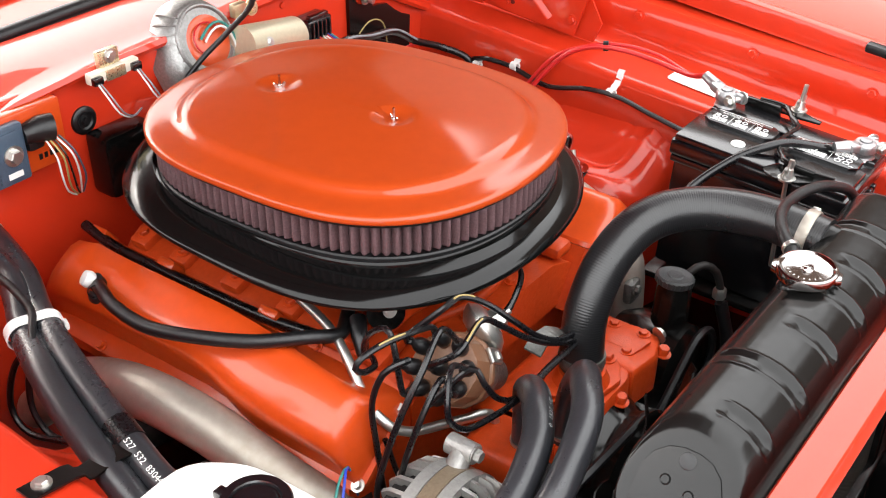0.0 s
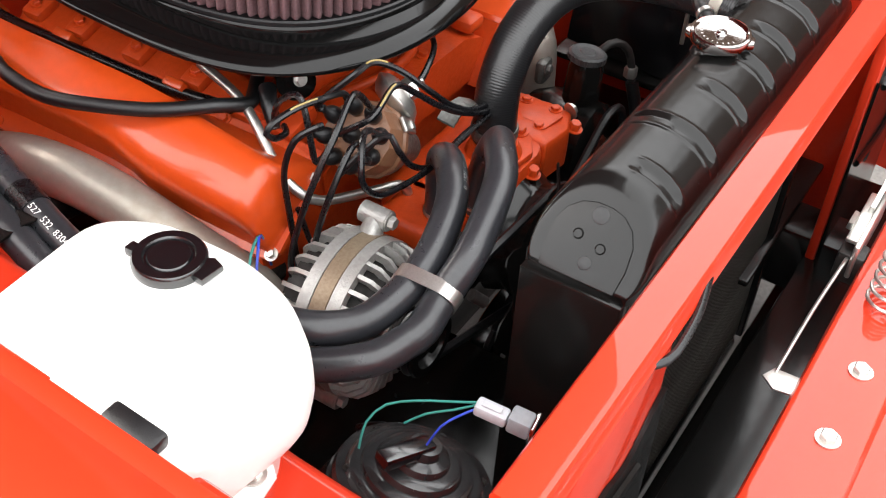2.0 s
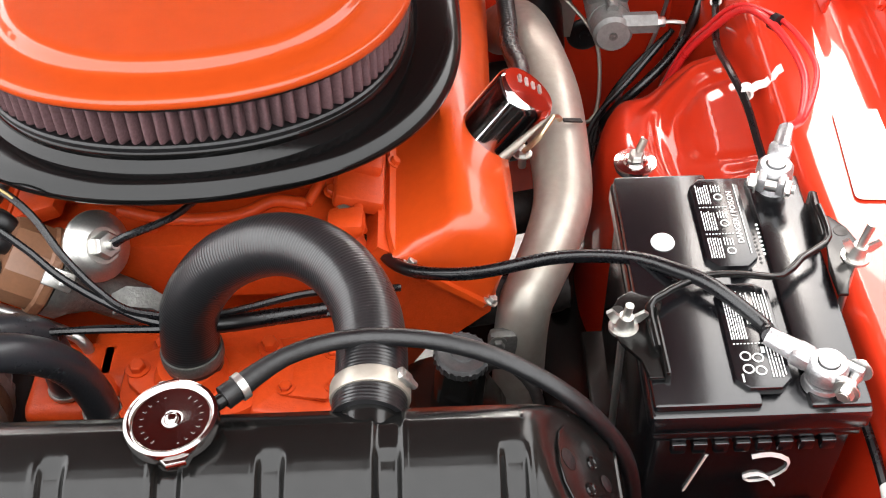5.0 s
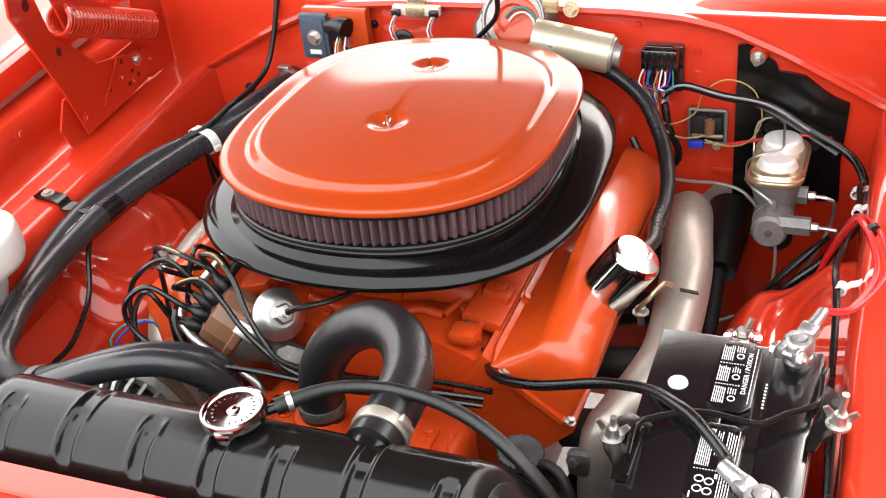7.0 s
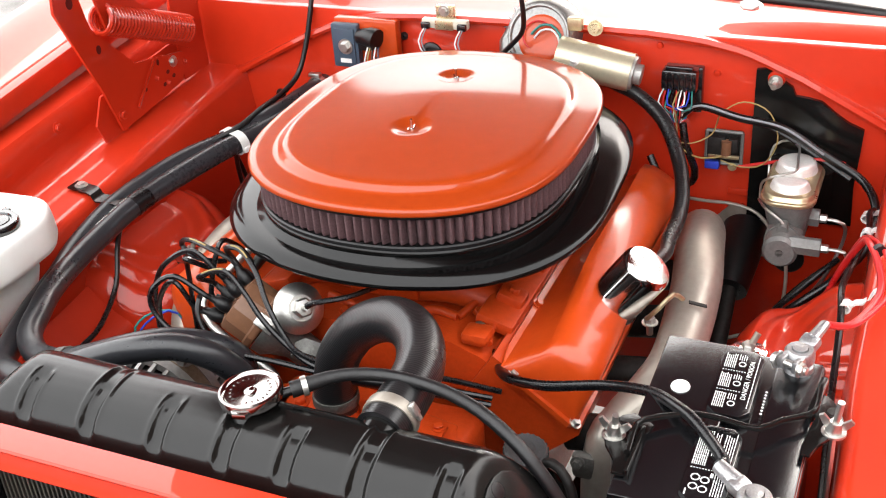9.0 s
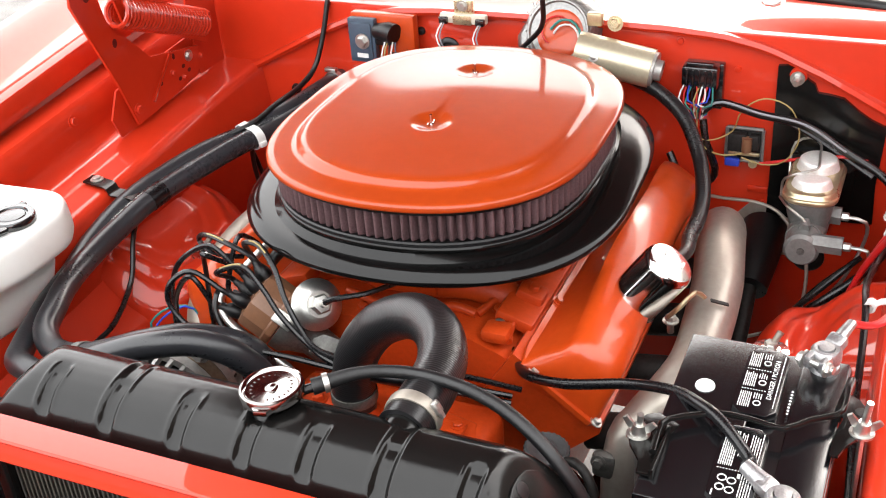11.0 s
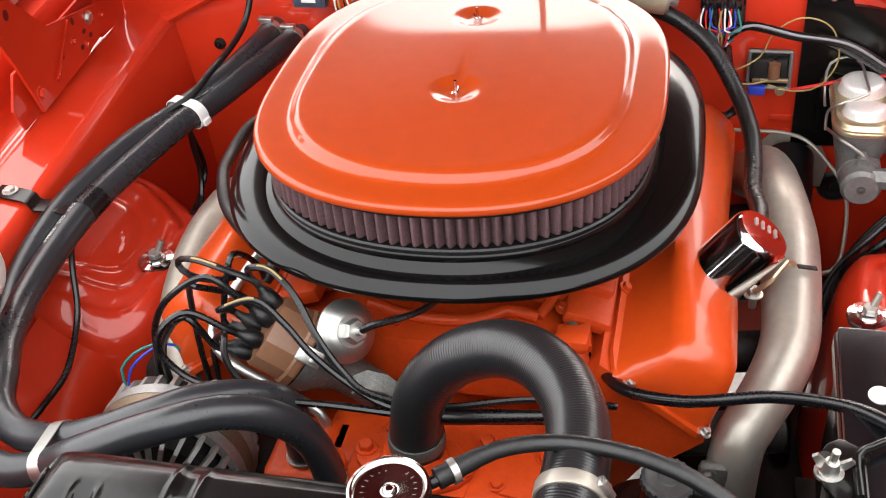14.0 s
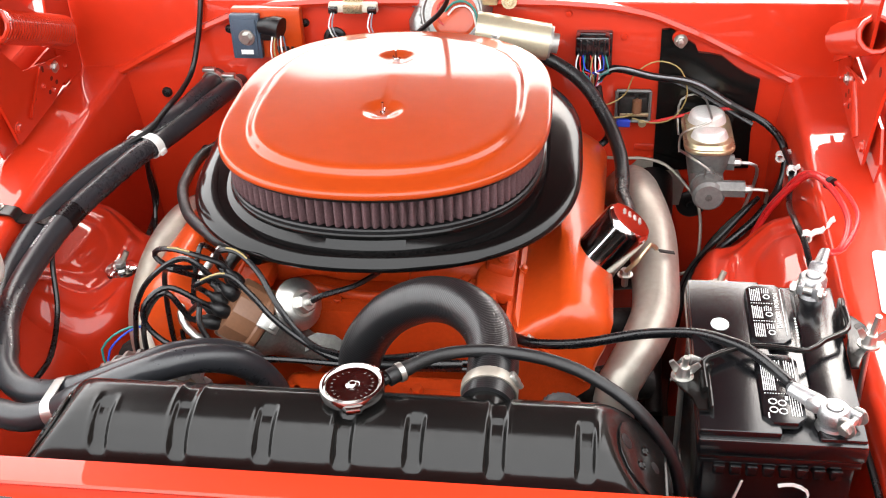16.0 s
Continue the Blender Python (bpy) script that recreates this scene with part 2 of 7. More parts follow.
def hexbolt(bm, p, d, r=0.008, h=0.007, washer=True):
    m = along(p, d)
    if washer:
        lathe(bm, [(0, 0), (r * 1.45, 0), (r * 1.45, 0.0018), (0, 0.0018)], m, 16)
    lathe(bm, [(0, 0.001), (r, 0.001), (r, h * 0.85), (r * 0.85, h), (0, h)], m, 6)
    return bm


def wingnut(bm, p, d=(0, 0, 1), s=1.0, stud=0.03):
    m = along(p, d)
    lathe(bm, [(0, 0), (0.0075 * s, 0), (0.005 * s, 0.011 * s), (0, 0.011 * s)], m, 14)
    for sg in (-1, 1):
        w = [(sg * 0.003 * s, 0.001), (sg * 0.010 * s, 0.006 * s), (sg * 0.0145 * s, 0.014 * s), (sg * 0.011 * s, 0.017 * s), (sg * 0.004 * s, 0.010 * s)]
        plate(bm, w, m @ pose(0, 0.0013 * s, 0, 90, 0, 0), 0.0026 * s)
    lathe(bm, [(0, 0), (0.0030 * s, 0), (0.0030 * s, stud), (0, stud)], m, 10)
    return bm


def smooth01(t):
    t = max(0.0, min(1.0, t))
    return t * t * (3 - 2 * t)


def wire(name, pts, r, material, label, category="wire", seg=8):
    return solo(name, tube(BM(), pts, r, seg, 0.01), material, label, category)


# ---- setting ----
XC = 0.03      # the car's middle
FW = 0.43      # the firewall

bm = BM()
bmesh.ops.create_grid(bm, x_segments=2, y_segments=2, size=60)
solo("ground", bm, PAVING, "pale concrete paving under the car", "ground", kind="structure")

# added wall, never in view: darkens eastern reflections on lid and cowl
bm = BM()
box(bm, (8.0, 3.0, 3.05), 0.3, 24.0, 6.1, 0.02)
solo("unseen_wall_east", bm, BLOCKER, "unseen brown wall added to block low eastern sky", "wall", kind="structure")

# second added wall, behind the camera and unseen: cuts the low southern sky
bm = BM()
box(bm, (0.0, -9.0, 1.2), 24.0, 0.3, 2.4, 0.02)
solo("unseen_wall_south", bm, BLOCKER, "unseen brown wall added to block low southern sky", "wall", kind="structure")

car = thing("car_body", "red muscle car front end with its hood raised", "car", (XC, 0, 0))

bm = BM()
box(bm, (XC, FW + 0.012, 0.618), 1.36, 0.02, 0.796, 0.003)
part("firewall", bm, RED, car)

# cowl: sweeps over the firewall, arched down to the inner fenders
SEAM = ((0.0, 1.022), (0.20, 1.020), (0.29, 1.014), (0.36, 1.000), (0.45, 0.962), (0.60, 0.884), (0.66, 0.868), (0.74, 0.866))
bm = BM()
rings = []
for i in range(61):
    x = -0.745 + 1.49 * i / 60
    low = float(np.interp(abs(x), [a for a, b in SEAM], [b for a, b in SEAM]))
    up = 1.034 - 0.05 * max(0.0, abs(x) - 0.25)
    k = up - low
    rings.append([(XC + x, FW + dy, zz) for dy, zz in ((0.004, low - 0.012), (-0.010, low - 0.010), (-0.013, low - 0.004), (-0.009, low + 0.003), (0.012, low + 0.08 * k), (0.034, low + 0.30 * k), (0.054, low + 0.53 * k), (0.068, low + 0.68 * k), (0.082, low + 0.80 * k), (0.098, low + 0.90 * k), (0.114, low + 0.96 * k), (0.130, low + 0.99 * k), (0.142, up), (0.148, up - 0.003), (0.150, up - 0.02))])
loft(bm, rings, caps=False, closed=False)
part("cowl_panel", bm, RED, car)
bm = BM()
tube(bm, [(XC - 0.70, 0.590, 1.000), (XC - 0.40, 0.590, 1.028), (XC, 0.590, 1.038), (XC + 0.40, 0.590, 1.028), (XC + 0.70, 0.590, 1.000)], 0.012, 10)
part("cowl_seal", bm, RUBBER, car, "black rubber seal along the cowl")
bm = BM()
loft(bm, [[(XC + x, 0.600, 1.030 - 0.04 * abs(x)), (XC + x, 0.70, 1.044 - 0.03 * abs(x)), (XC + x, 0.87, 1.082)] for x in (-0.76, -0.5, -0.25, 0.0, 0.25, 0.5, 0.76)], caps=False, closed=False)
part("cowl_top", bm, RED, car)
bm = BM()
for i in range(9):
    box(bm, (XC, 0.70 + 0.018 * i, 1.048 + 0.004 * i), 1.0, 0.010, 0.006, 0.002)
part("cowl_vent", bm, BLACKP, car)
bm = BM()
loft(bm, [[(XC - 0.75, 0.86, 1.085), (XC + 0.75, 0.86, 1.085), (XC + 0.75, 0.864, 1.081), (XC - 0.75, 0.864, 1.081)], [(XC - 0.62, 1.42, 1.34), (XC + 0.62, 1.42, 1.34), (XC + 0.62, 1.424, 1.336), (XC - 0.62, 1.424, 1.336)]])
part("windshield", bm, GLASSD, car).visible_shadow = False


def apron(sg):
    """Inner fender: wall, shelf and outer rail; then the fender skin beside it."""
    bm = BM()
    rings = []
    for i in range(31):
        y = -0.66 + 1.10 * i / 30
        z = 0.848 + 0.085 * y
        e = 0.604 + 0.012 * min(1.0, max(0.0, -y - 0.15) / 0.3)
        rings.append([(XC + sg * x, y, zz) for x, zz in ((e - 0.035, 0.30), (e - 0.020, z - 0.12), (e - 0.008, z - 0.014), (e - 0.004, z - 0.005), (e + 0.004, z), (e + 0.012, z + 0.001), (0.690, z + 0.002), (0.700, z + 0.006), (0.706, z + 0.014), (0.714, z + 0.028), (0.716, z + 0.040), (0.713, z + 0.050), (0.722, z + 0.085), (0.727, z + 0.092), (0.770, z + 0.094))])
    loft(bm, rings, caps=False, closed=False)
    part("inner_fender", bm, RED, car)
    bm = BM()
    rings = []
    for i in range(41):
        y = -1.12 + 1.95 * i / 40
        z = (0.952 if sg > 0 else 0.962) + 0.11 * (y + 0.3)
        rings.append([(XC + sg * x, y, z + dz) for x, dz in ((0.752, -0.035), (0.752, 0.000), (0.755, 0.006), (0.762, 0.009), (0.774, 0.008), (0.780, 0.012), (0.800, 0.022), (0.84, 0.036), (0.88, 0.043), (0.91, 0.041), (0.935, 0.026), (0.955, -0.01), (0.965, -0.20), (0.96, -0.65))])
    loft(bm, rings, caps=False, closed=False)
    part("fender", bm, RED, car)
    bm = BM()
    lathe(bm, [(0.20, -0.09), (0.31, -0.10), (0.33, -0.06), (0.33, 0.06), (0.31, 0.10), (0.20, 0.09)], along((XC + sg * 0.82, 0.05, 0.33), (1, 0, 0)), 40)
    part("tyre", bm, RUBBER, car)
    for y in (-0.40, -0.19, 0.03):
        bm = BM()
        z = 0.848 + 0.085 * y
        hexbolt(bm, (XC + sg * 0.7175, y, z + 0.068), (-sg, 0, 0.15), 0.0075, 0.006)
        part("rail_bolt", bm, RED, car)


apron(1)
apron(-1)

# shock towers: domes that bulge from the inner walls
for x0, y0, sg, low in ((-0.449, 0.013, -1, 0.014), (0.488, -0.003, 1, 0.0)):
    bm = BM()
    rings = []
    wall = XC + sg * 0.596
    for k in range(45):
        f = 1.02 * (k / 44) ** 0.85 + 0.005
        lip = 0.0045 * math.exp(-((f - 0.60) / 0.035) ** 2) - 0.0040 * math.exp(-((f - 0.69) / 0.03) ** 2) - 0.003 * math.exp(-((f - 0.40) / 0.03) ** 2)
        fall = 1 - 0.20 * max(0.0, (f - 0.55) / 0.45) ** 2.6 - 0.80 * max(0.0, (f - 0.86) / 0.16) ** 2
        ring = []
        for q in range(41):
            th = math.pi * q / 40
            u = 0.196 * abs(math.sin(th)) ** 0.72 * f
            y = 0.030 - 0.188 * math.copysign(abs(math.cos(th)) ** 0.80, math.cos(th)) * f
            top = 0.775 - 0.30 * u - 0.95 * max(0.0, u - 0.045) * (1 - smooth01((u - 0.08) / 0.06)) * 0.6
            ring.append((wall - sg * u, y, 0.34 + (top - 0.34) * fall + lip - low))
        rings.append(ring)
    loft(bm, rings, caps=False, closed=False)
    part("shock_tower", bm, RED, car)
    stud = thing("shock_mount", "zinc shock absorber stud with washer and nut", "shock mount", (x0, y0, 0.728 - low), "shock mounts")
    bm = BM()
    lathe(bm, [(0, 0), (0.024, 0), (0.0245, 0.003), (0.022, 0.006), (0, 0.007)], Matrix.Translation((x0, y0, 0.722 - low)), 24)
    part("bushing", bm, RUBBER, stud)
    bm = BM()
    lathe(bm, [(0.004, 0.004), (0.0235, 0.004), (0.0258, 0.0052), (0.0250, 0.0075), (0.015, 0.0085), (0.013, 0.0105), (0.004, 0.011)], Matrix.Translation((x0, y0, 0.724 - low)), 28)
    part("washer", bm, CHROME, stud)
    bm = BM()
    hexbolt(bm, (x0, y0, 0.736 - low), (0.04, -0.1, 1), 0.0095, 0.009, False)
    part("nut", bm, ZINC, stud)
    bm = BM()
    tube(bm, [(x0, y0, 0.735 - low), (x0 + 0.010, y0 + 0.010, 0.757 - low)], 0.0048, 10)
    part("stud", bm, STEEL, stud)

# long sloping panel in front of the passenger-side tower
bm = BM()
rings = []
for i in range(25):
    y = -0.02 - 0.50 * i / 24
    f = i / 24
    rings.append([(XC - 0.580, y, 0.735 - 0.05 * f), (-0.520 + 0.004 * math.sin(9 * f), y, 0.715 - 0.09 * f), (-0.478 - 0.02 * f, y, 0.690 - 0.12 * f), (-0.462 - 0.03 * f, y, 0.668 - 0.13 * f), (-0.448 - 0.05 * f, y, 0.60 - 0.12 * f), (-0.43 - 0.06 * f, y, 0.46)])
loft(bm, rings, caps=False, closed=False)
part("apron_panel", bm, RED, car)

# radiator support: top flange, step and front lip
bm = BM()
sec = [(-0.640, 0.890), (-0.640, 0.921), (-0.643, 0.925), (-0.673, 0.926), (-0.677, 0.9255), (-0.679, 0.923), (-0.678, 0.9205), (-0.6755, 0.919), (-0.6760, 0.916), (-0.6800, 0.904), (-0.6825, 0.8995), (-0.6815, 0.897), (-0.678, 0.898), (-0.672, 0.915), (-0.65, 0.915)]
loft(bm, [[(x, y, z) for y, z in sec] for x in [-0.60 + 0.0425 * i for i in range(31)]])
part("radiator_support", bm, RED, car)
for x0, x1 in ((-0.66, -0.335), (0.415, 0.75)):
    bm = BM()
    box(bm, ((x0 + x1) / 2, -0.670, 0.5965), x1 - x0, 0.016, 0.613, 0.004)
    part("support_panel", bm, RED, car)
    bm = BM()
    n = 18
    edge = [(x0 + (x1 - x0) * i / n, 0.812 - 0.035 * math.sin(math.pi * i / n) + 0.010 * math.sin(5.3 * i) - 0.05 * (i < 2)) for i in range(n + 1)]
    loft(bm, [[(x, y, z) for x, z in edge] + [(x1, y, 0.30), (x0, y, 0.30)] for y in (-0.683, -0.6785)])
    lower = part("lower_panel", bm, BLACKP, car, "black undercoated lower panel")
    for px, pz, pr in ((0.62, 0.66, 0.016), (0.42, 0.56, 0.011)):
        bm = BM()
        lathe(bm, [(0, 0.0004), (pr, 0.0004), (pr * 1.15, 0.0025), (pr * 1.4, 0.0005)], along((x0 + (x1 - x0) * px, -0.683, pz), (0, -1, 0)), 20)
        part("pressed_hole", bm, DARK, lower)
    for pz, slope in ((0.735, 0.03), (0.60, -0.02)):
        bm = BM()
        tube(bm, [(x0 + 0.04, -0.683, pz), ((x0 + x1) / 2, -0.684, pz + slope), (x1 - 0.04, -0.683, pz + slope * 0.4)], 0.006, 8)
        part("pressed_ridge", bm, BLACKP, lower)
bm = BM()
box(bm, (XC, -0.66, 0.26), 1.2, 0.08, 0.06, 0.01)
part("lower_crossmember", bm, BLACKP, car)
bm = BM()
box(bm, (XC, -0.74, 0.42), 1.3, 0.16, 0.02, 0.004)
part("splash_pan", bm, BLACKP, car)
bm = BM()
box(bm, (XC - 0.35, -0.12, 0.47), 0.46, 0.88, 0.012, 0.004)
part("splash_shield", bm, BLACKP, car)
bm = BM()
box(bm, (XC + 0.40, -0.26, 0.47), 0.36, 0.72, 0.012, 0.004)
part("splash_shield", bm, BLACKP, car)

for sg in (-1, 1):
    bm = BM()
    box(bm, (XC + sg * 0.44, -0.15, 0.40), 0.09, 1.15, 0.12, 0.01)
    part("frame_rail", bm, BLACKP, car)
bm = BM()
box(bm, (XC, -0.10, 0.30), 0.86, 0.26, 0.08, 0.02)
part("engine_crossmember", bm, BLACKP, car)

# panel over the grille
bm = BM()
sec = [(-0.780, 0.74), (-0.778, 0.787), (-0.781, 0.793), (-0.788, 0.796), (-0.852, 0.798), (-0.858, 0.795), (-0.862, 0.786), (-0.870, 0.783), (-0.95, 0.775), (-1.02, 0.755), (-1.03, 0.70), (-1.01, 0.70), (-0.95, 0.755), (-0.86, 0.765), (-0.79, 0.775), (-0.79, 0.74)]
loft(bm, [[(x, y, z) for y, z in sec] for x in [-0.75 + 0.05 * i for i in range(32)]])
part("grille_panel", bm, RED, car)
bm = BM()
plate(bm, rrect(1.3, 0.30, 0.02), along((XC, -1.02, 0.55), (0, -1, 0)), 0.02)
part("grille", bm, GREYM, car)
for x, y in ((-0.183, -0.826), (-0.285, -0.826), (0.077, -0.80), (-0.42, -0.826), (0.25, -0.826)):
    bm = BM()
    hexbolt(bm, (x, y, 0.797), (0, 0, 1), 0.0085, 0.008)
    part("panel_bolt", bm, ZINC if x != 0.077 else RED, car)
bm = BM()
plate(bm, rrect(0.07, 0.035, 0.008), Matrix.Translation((0.145, -0.815, 0.7985)), 0.0012)
part("panel_slot", bm, DARK, car)

# the raised hood with its braced underside, its shade put into the red
hm = Matrix.Translation((XC, 0.692, 1.271)) @ pose(0, 0, 0, -43, 0, 0)
bm = BM()
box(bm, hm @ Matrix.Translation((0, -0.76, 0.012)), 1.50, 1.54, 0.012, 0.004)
hood = part("hood", bm, HOODR, car, "raised red hood with darkened braced underside")
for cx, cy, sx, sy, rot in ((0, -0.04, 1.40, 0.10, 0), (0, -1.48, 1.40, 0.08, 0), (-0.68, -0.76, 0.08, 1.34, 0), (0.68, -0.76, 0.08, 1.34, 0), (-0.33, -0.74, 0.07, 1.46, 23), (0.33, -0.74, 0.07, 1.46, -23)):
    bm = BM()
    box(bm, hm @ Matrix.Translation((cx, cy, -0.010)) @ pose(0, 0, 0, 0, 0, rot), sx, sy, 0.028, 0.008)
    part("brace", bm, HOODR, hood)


def hinge(sg):
    """Hood hinge: a base plate with holes, two arms and a heavy coil spring."""
    X = XC + sg * 0.685

    def sideplate(pts, x, th):
        b = BM()
        vs = [b.verts.new((x, y, z)) for y, z in pts]
        vt = [b.verts.new((x - sg * th, y, z)) for y, z in pts]
        b.faces.new(vs)
        b.faces.new(vt[::-1])
        n = len(pts)
        for i in range(n):
            b.faces.new((vs[i], vt[i], vt[(i + 1) % n], vs[(i + 1) % n]))
        return b

    h = part("hood_hinge", sideplate([(0.10, 0.862), (0.085, 0.90), (0.11, 0.945), (0.20, 0.955), (0.33, 0.965), (0.38, 0.93), (0.36, 0.888), (0.20, 0.868)], X, 0.004), RED, car, "red painted hood hinge with heavy coil spring")
    part("lower_arm", sideplate([(0.135, 0.872), (0.105, 0.96), (0.035, 1.12), (0.05, 1.20), (0.085, 1.19), (0.11, 1.07), (0.20, 0.975), (0.34, 0.945), (0.345, 0.905), (0.27, 0.885)], X - sg * 0.012, 0.005), RED, h)
    part("upper_arm", sideplate([(0.13, 1.06), (0.10, 1.18), (0.14, 1.20), (0.22, 1.08), (0.36, 0.985), (0.345, 0.95)], X - sg * 0.03, 0.005), RED, h)
    bm = BM()
    pts = []
    a, b = V((X - sg * 0.028, 0.125, 1.083)), V((X - sg * 0.024, 0.352, 0.985))
    d = (b - a).normalized()
    u = d.orthogonal().normalized()
    w = d.cross(u)
    turns, n = 27, 27 * 12
    for i in range(n + 1):
        t = i / n
        ang = 2 * math.pi * turns * t
        pts.append(a.lerp(b, t) + (u * math.cos(ang) + w * math.sin(ang)) * 0.0245)
    tube(bm, pts, 0.0044, 6, smooth=False)
    part("coil_spring", bm, RED, h)
    # flat discs in the darkened red stand for the holes
    for y, z, ry, rz in ((0.075, 1.125, 0.008, 0.010), (0.118, 1.030, 0.006, 0.008), (0.215, 0.918, 0.004, 0.004), (0.262, 0.952, 0.004, 0.006), (0.285, 0.925, 0.005, 0.004), (0.300, 0.912, 0.005, 0.004), (0.270, 0.906, 0.005, 0.004)):
        bm = BM()
        vs = [(y + ry * math.cos(k * math.pi / 8), z + rz * math.sin(k * math.pi / 8)) for k in range(16)]
        loft(bm, [[(X - sg * q, a1, b1) for a1, b1 in vs] for q in (0.0168, 0.0174)])
        part("hole", bm, HOODR, h)
    bm = BM()
    tube(bm, [(X - sg * 0.0172, 0.185, 0.895), (X - sg * 0.0172, 0.250, 0.958)], 0.011, 12, flat=0.25)
    part("link_rib", bm, RED, h)
    part("cowl_bracket", sideplate([(0.345, 0.885), (0.335, 1.02), (0.350, 1.10), (0.420, 1.11), (0.425, 0.885)], X - sg * 0.004, 0.004), RED, h)
    for y, z in ((0.305, 0.938), (0.14, 0.90), (0.25, 0.925), (0.28, 0.905), (0.34, 0.925)):
        bm = BM()
        hexbolt(bm, (X - sg * 0.017, y, z), (-sg, 0, 0), 0.0075 if y in (0.305, 0.14) else 0.004, 0.006)
        part("bolt", bm, ZINC if y == 0.305 else RED, h)


hinge(1)
hinge(-1)

# ---- radiator ----
rad = thing("radiator", "black painted radiator with ribbed top tank", "radiator", (0.04, -0.56, 0.25))
RX0, RX1 = -0.299, 0.380
SEC = [(-0.624, 0.858), (-0.626, 0.880), (-0.623, 0.897), (-0.617, 0.912), (-0.608, 0.924), (-0.597, 0.933), (-0.584, 0.939), (-0.570, 0.9425), (-0.556, 0.9435), (-0.542, 0.942), (-0.530, 0.937), (-0.519, 0.929), (-0.511, 0.918), (-0.505, 0.905), (-0.502, 0.890), (-0.500, 0.858)]
RIBS = (-0.198, -0.113, -0.024, 0.058, 0.130, 0.212, 0.301)


def tank_point(x, y, z, j):
    e = min(x - RX0, RX1 - x)
    top = 0.863 + 1.22 * max(0.0, e)
    z = -0.007 * math.log(math.exp(-z / 0.007) + math.exp(-(top + 0.004) / 0.007)) + 0.0012
    y = -0.562 + (y + 0.562) * (1 - 0.16 * math.exp(-e / 0.010))
    g = 0.0
    for i, rx in enumerate(RIBS):
        d = abs(x - rx)
        if d > 0.02:
            continue
        hook = i % 2 == 0
        w0 = 0.0088 if hook else 0.0092
        core = 1 - smooth01((d - w0 * 0.55) / (w0 * 0.75))
        edge = math.exp(-((d - w0 * 1.35) / 0.0022) ** 2)
        lo, hi = (2.6, 6.5) if hook else (2.4, 10.2)
        m = smooth01((j - lo) / 1.2) * (1 - smooth01((j - hi) / 1.2))
        top = 0.45 if (not hook and j > 7.0) else 1.0
        g = max(g, m * core * top) - 0.22 * m * edge
    return x, y, z, g


bm = BM()
fine = []
for j in range(len(SEC) - 1):
    for k in range(3):
        t = k / 3
        fine.append((SEC[j][0] * (1 - t) + SEC[j + 1][0] * t, SEC[j][1] * (1 - t) + SEC[j + 1][1] * t, j + t))
fine.append((*SEC[-1], len(SEC) - 1))
rings = []
for i in range(338):
    x = RX0 + (RX1 - RX0) * i / 337
    ring = []
    for y, z, j in fine:
        px, py, pz, g = tank_point(x, y, z, j)
        n = V((0, py + 0.55, pz - 0.885)).normalized()
        ring.append((px, py - n.y * g * 0.0058, pz - n.z * g * 0.0058))
    rings.append(ring)
loft(bm, rings, caps=True)
tank = part("top_tank", bm, BLACKP, rad, "satin black top tank with pressed ribs", sharp=60)
for rx in RIBS[::2]:
    for dx in (-0.008, 0.008):
        bm = BM()
        box(bm, Matrix.Translation((rx + dx, -0.534, 0.9385)) @ pose(0, 0, 0, -22, 0, 0), 0.0035, 0.016, 0.0022, 0.001)
        part("pressed_mark", bm, BLACKP, tank)
bm = BM()
outl = [(-0.040, -0.044), (0.040, -0.044), (0.043, -0.02), (0.041, 0.004), (0.034, 0.019), (0.022, 0.029), (0.008, 0.033), (-0.008, 0.033), (-0.022, 0.029), (-0.034, 0.019), (-0.041, 0.004), (-0.043, -0.02)]
for sg, ex in ((-1, -0.2655), (1, 0.3465)):
    bm = BM()
    m = along((ex + sg * 0.0045, -0.562, 0.9035), (sg * 0.775, 0, 0.632), (0, 0, 1))
    plate(bm, outl, m @ Matrix.Translation((0, -0.004, 0)), 0.0022, 0.0009)
    endp = part("end_plate", bm, BLACKP, rad)
    for px, py, r, mt in ((-0.014, -0.006, 0.0055, BLACKP), (0.012, -0.012, 0.0055, BLACKP), (0.0, 0.018, 0.0075, RUBBER), (0.003, -0.030, 0.006, RUBBER)):
        b2 = BM()
        if mt is RUBBER:
            lathe(b2, [(0, 0.0030), (r, 0.0030), (r * 1.15, 0.0026)], m @ Matrix.Translation((px, py, 0)), 18)
        else:
            lathe(b2, [(0, 0.0030), (r * 0.75, 0.0030), (r * 0.9, 0.0040), (r, 0.0026)], m @ Matrix.Translation((px, py, 0)), 18)
        part("rivet" if mt is BLACKP else "hole", b2, mt, endp)
bm = BM()
box(bm, (0.04, -0.550, 0.5675), 0.65, 0.10, 0.595, 0.002)
# core body coloured darker than its tubes, so the gaps look shaded
core = part("core", bm, DARK, rad, "dark finned radiator core")
fin = finish(box(BM(), (0, 0, 0), 0.0028, 0.008, 0.593), "tube", CORE)
for i in range(92):
    ob = new("tube", fin)
    ob.parent = core
    ob.location = (-0.281 + 0.00706 * i, -0.602, 0.5675)
for x in (-0.296, 0.376):
    bm = BM()
    box(bm, (x, -0.56, 0.56), 0.022, 0.11, 0.60, 0.003)
    part("side_channel", bm, BLACKP, rad)
bm = BM()
box(bm, (0.04, -0.555, 0.255), 0.66, 0.11, 0.05, 0.02)
part("bottom_tank", bm, BLACKP, rad)
bm = BM()
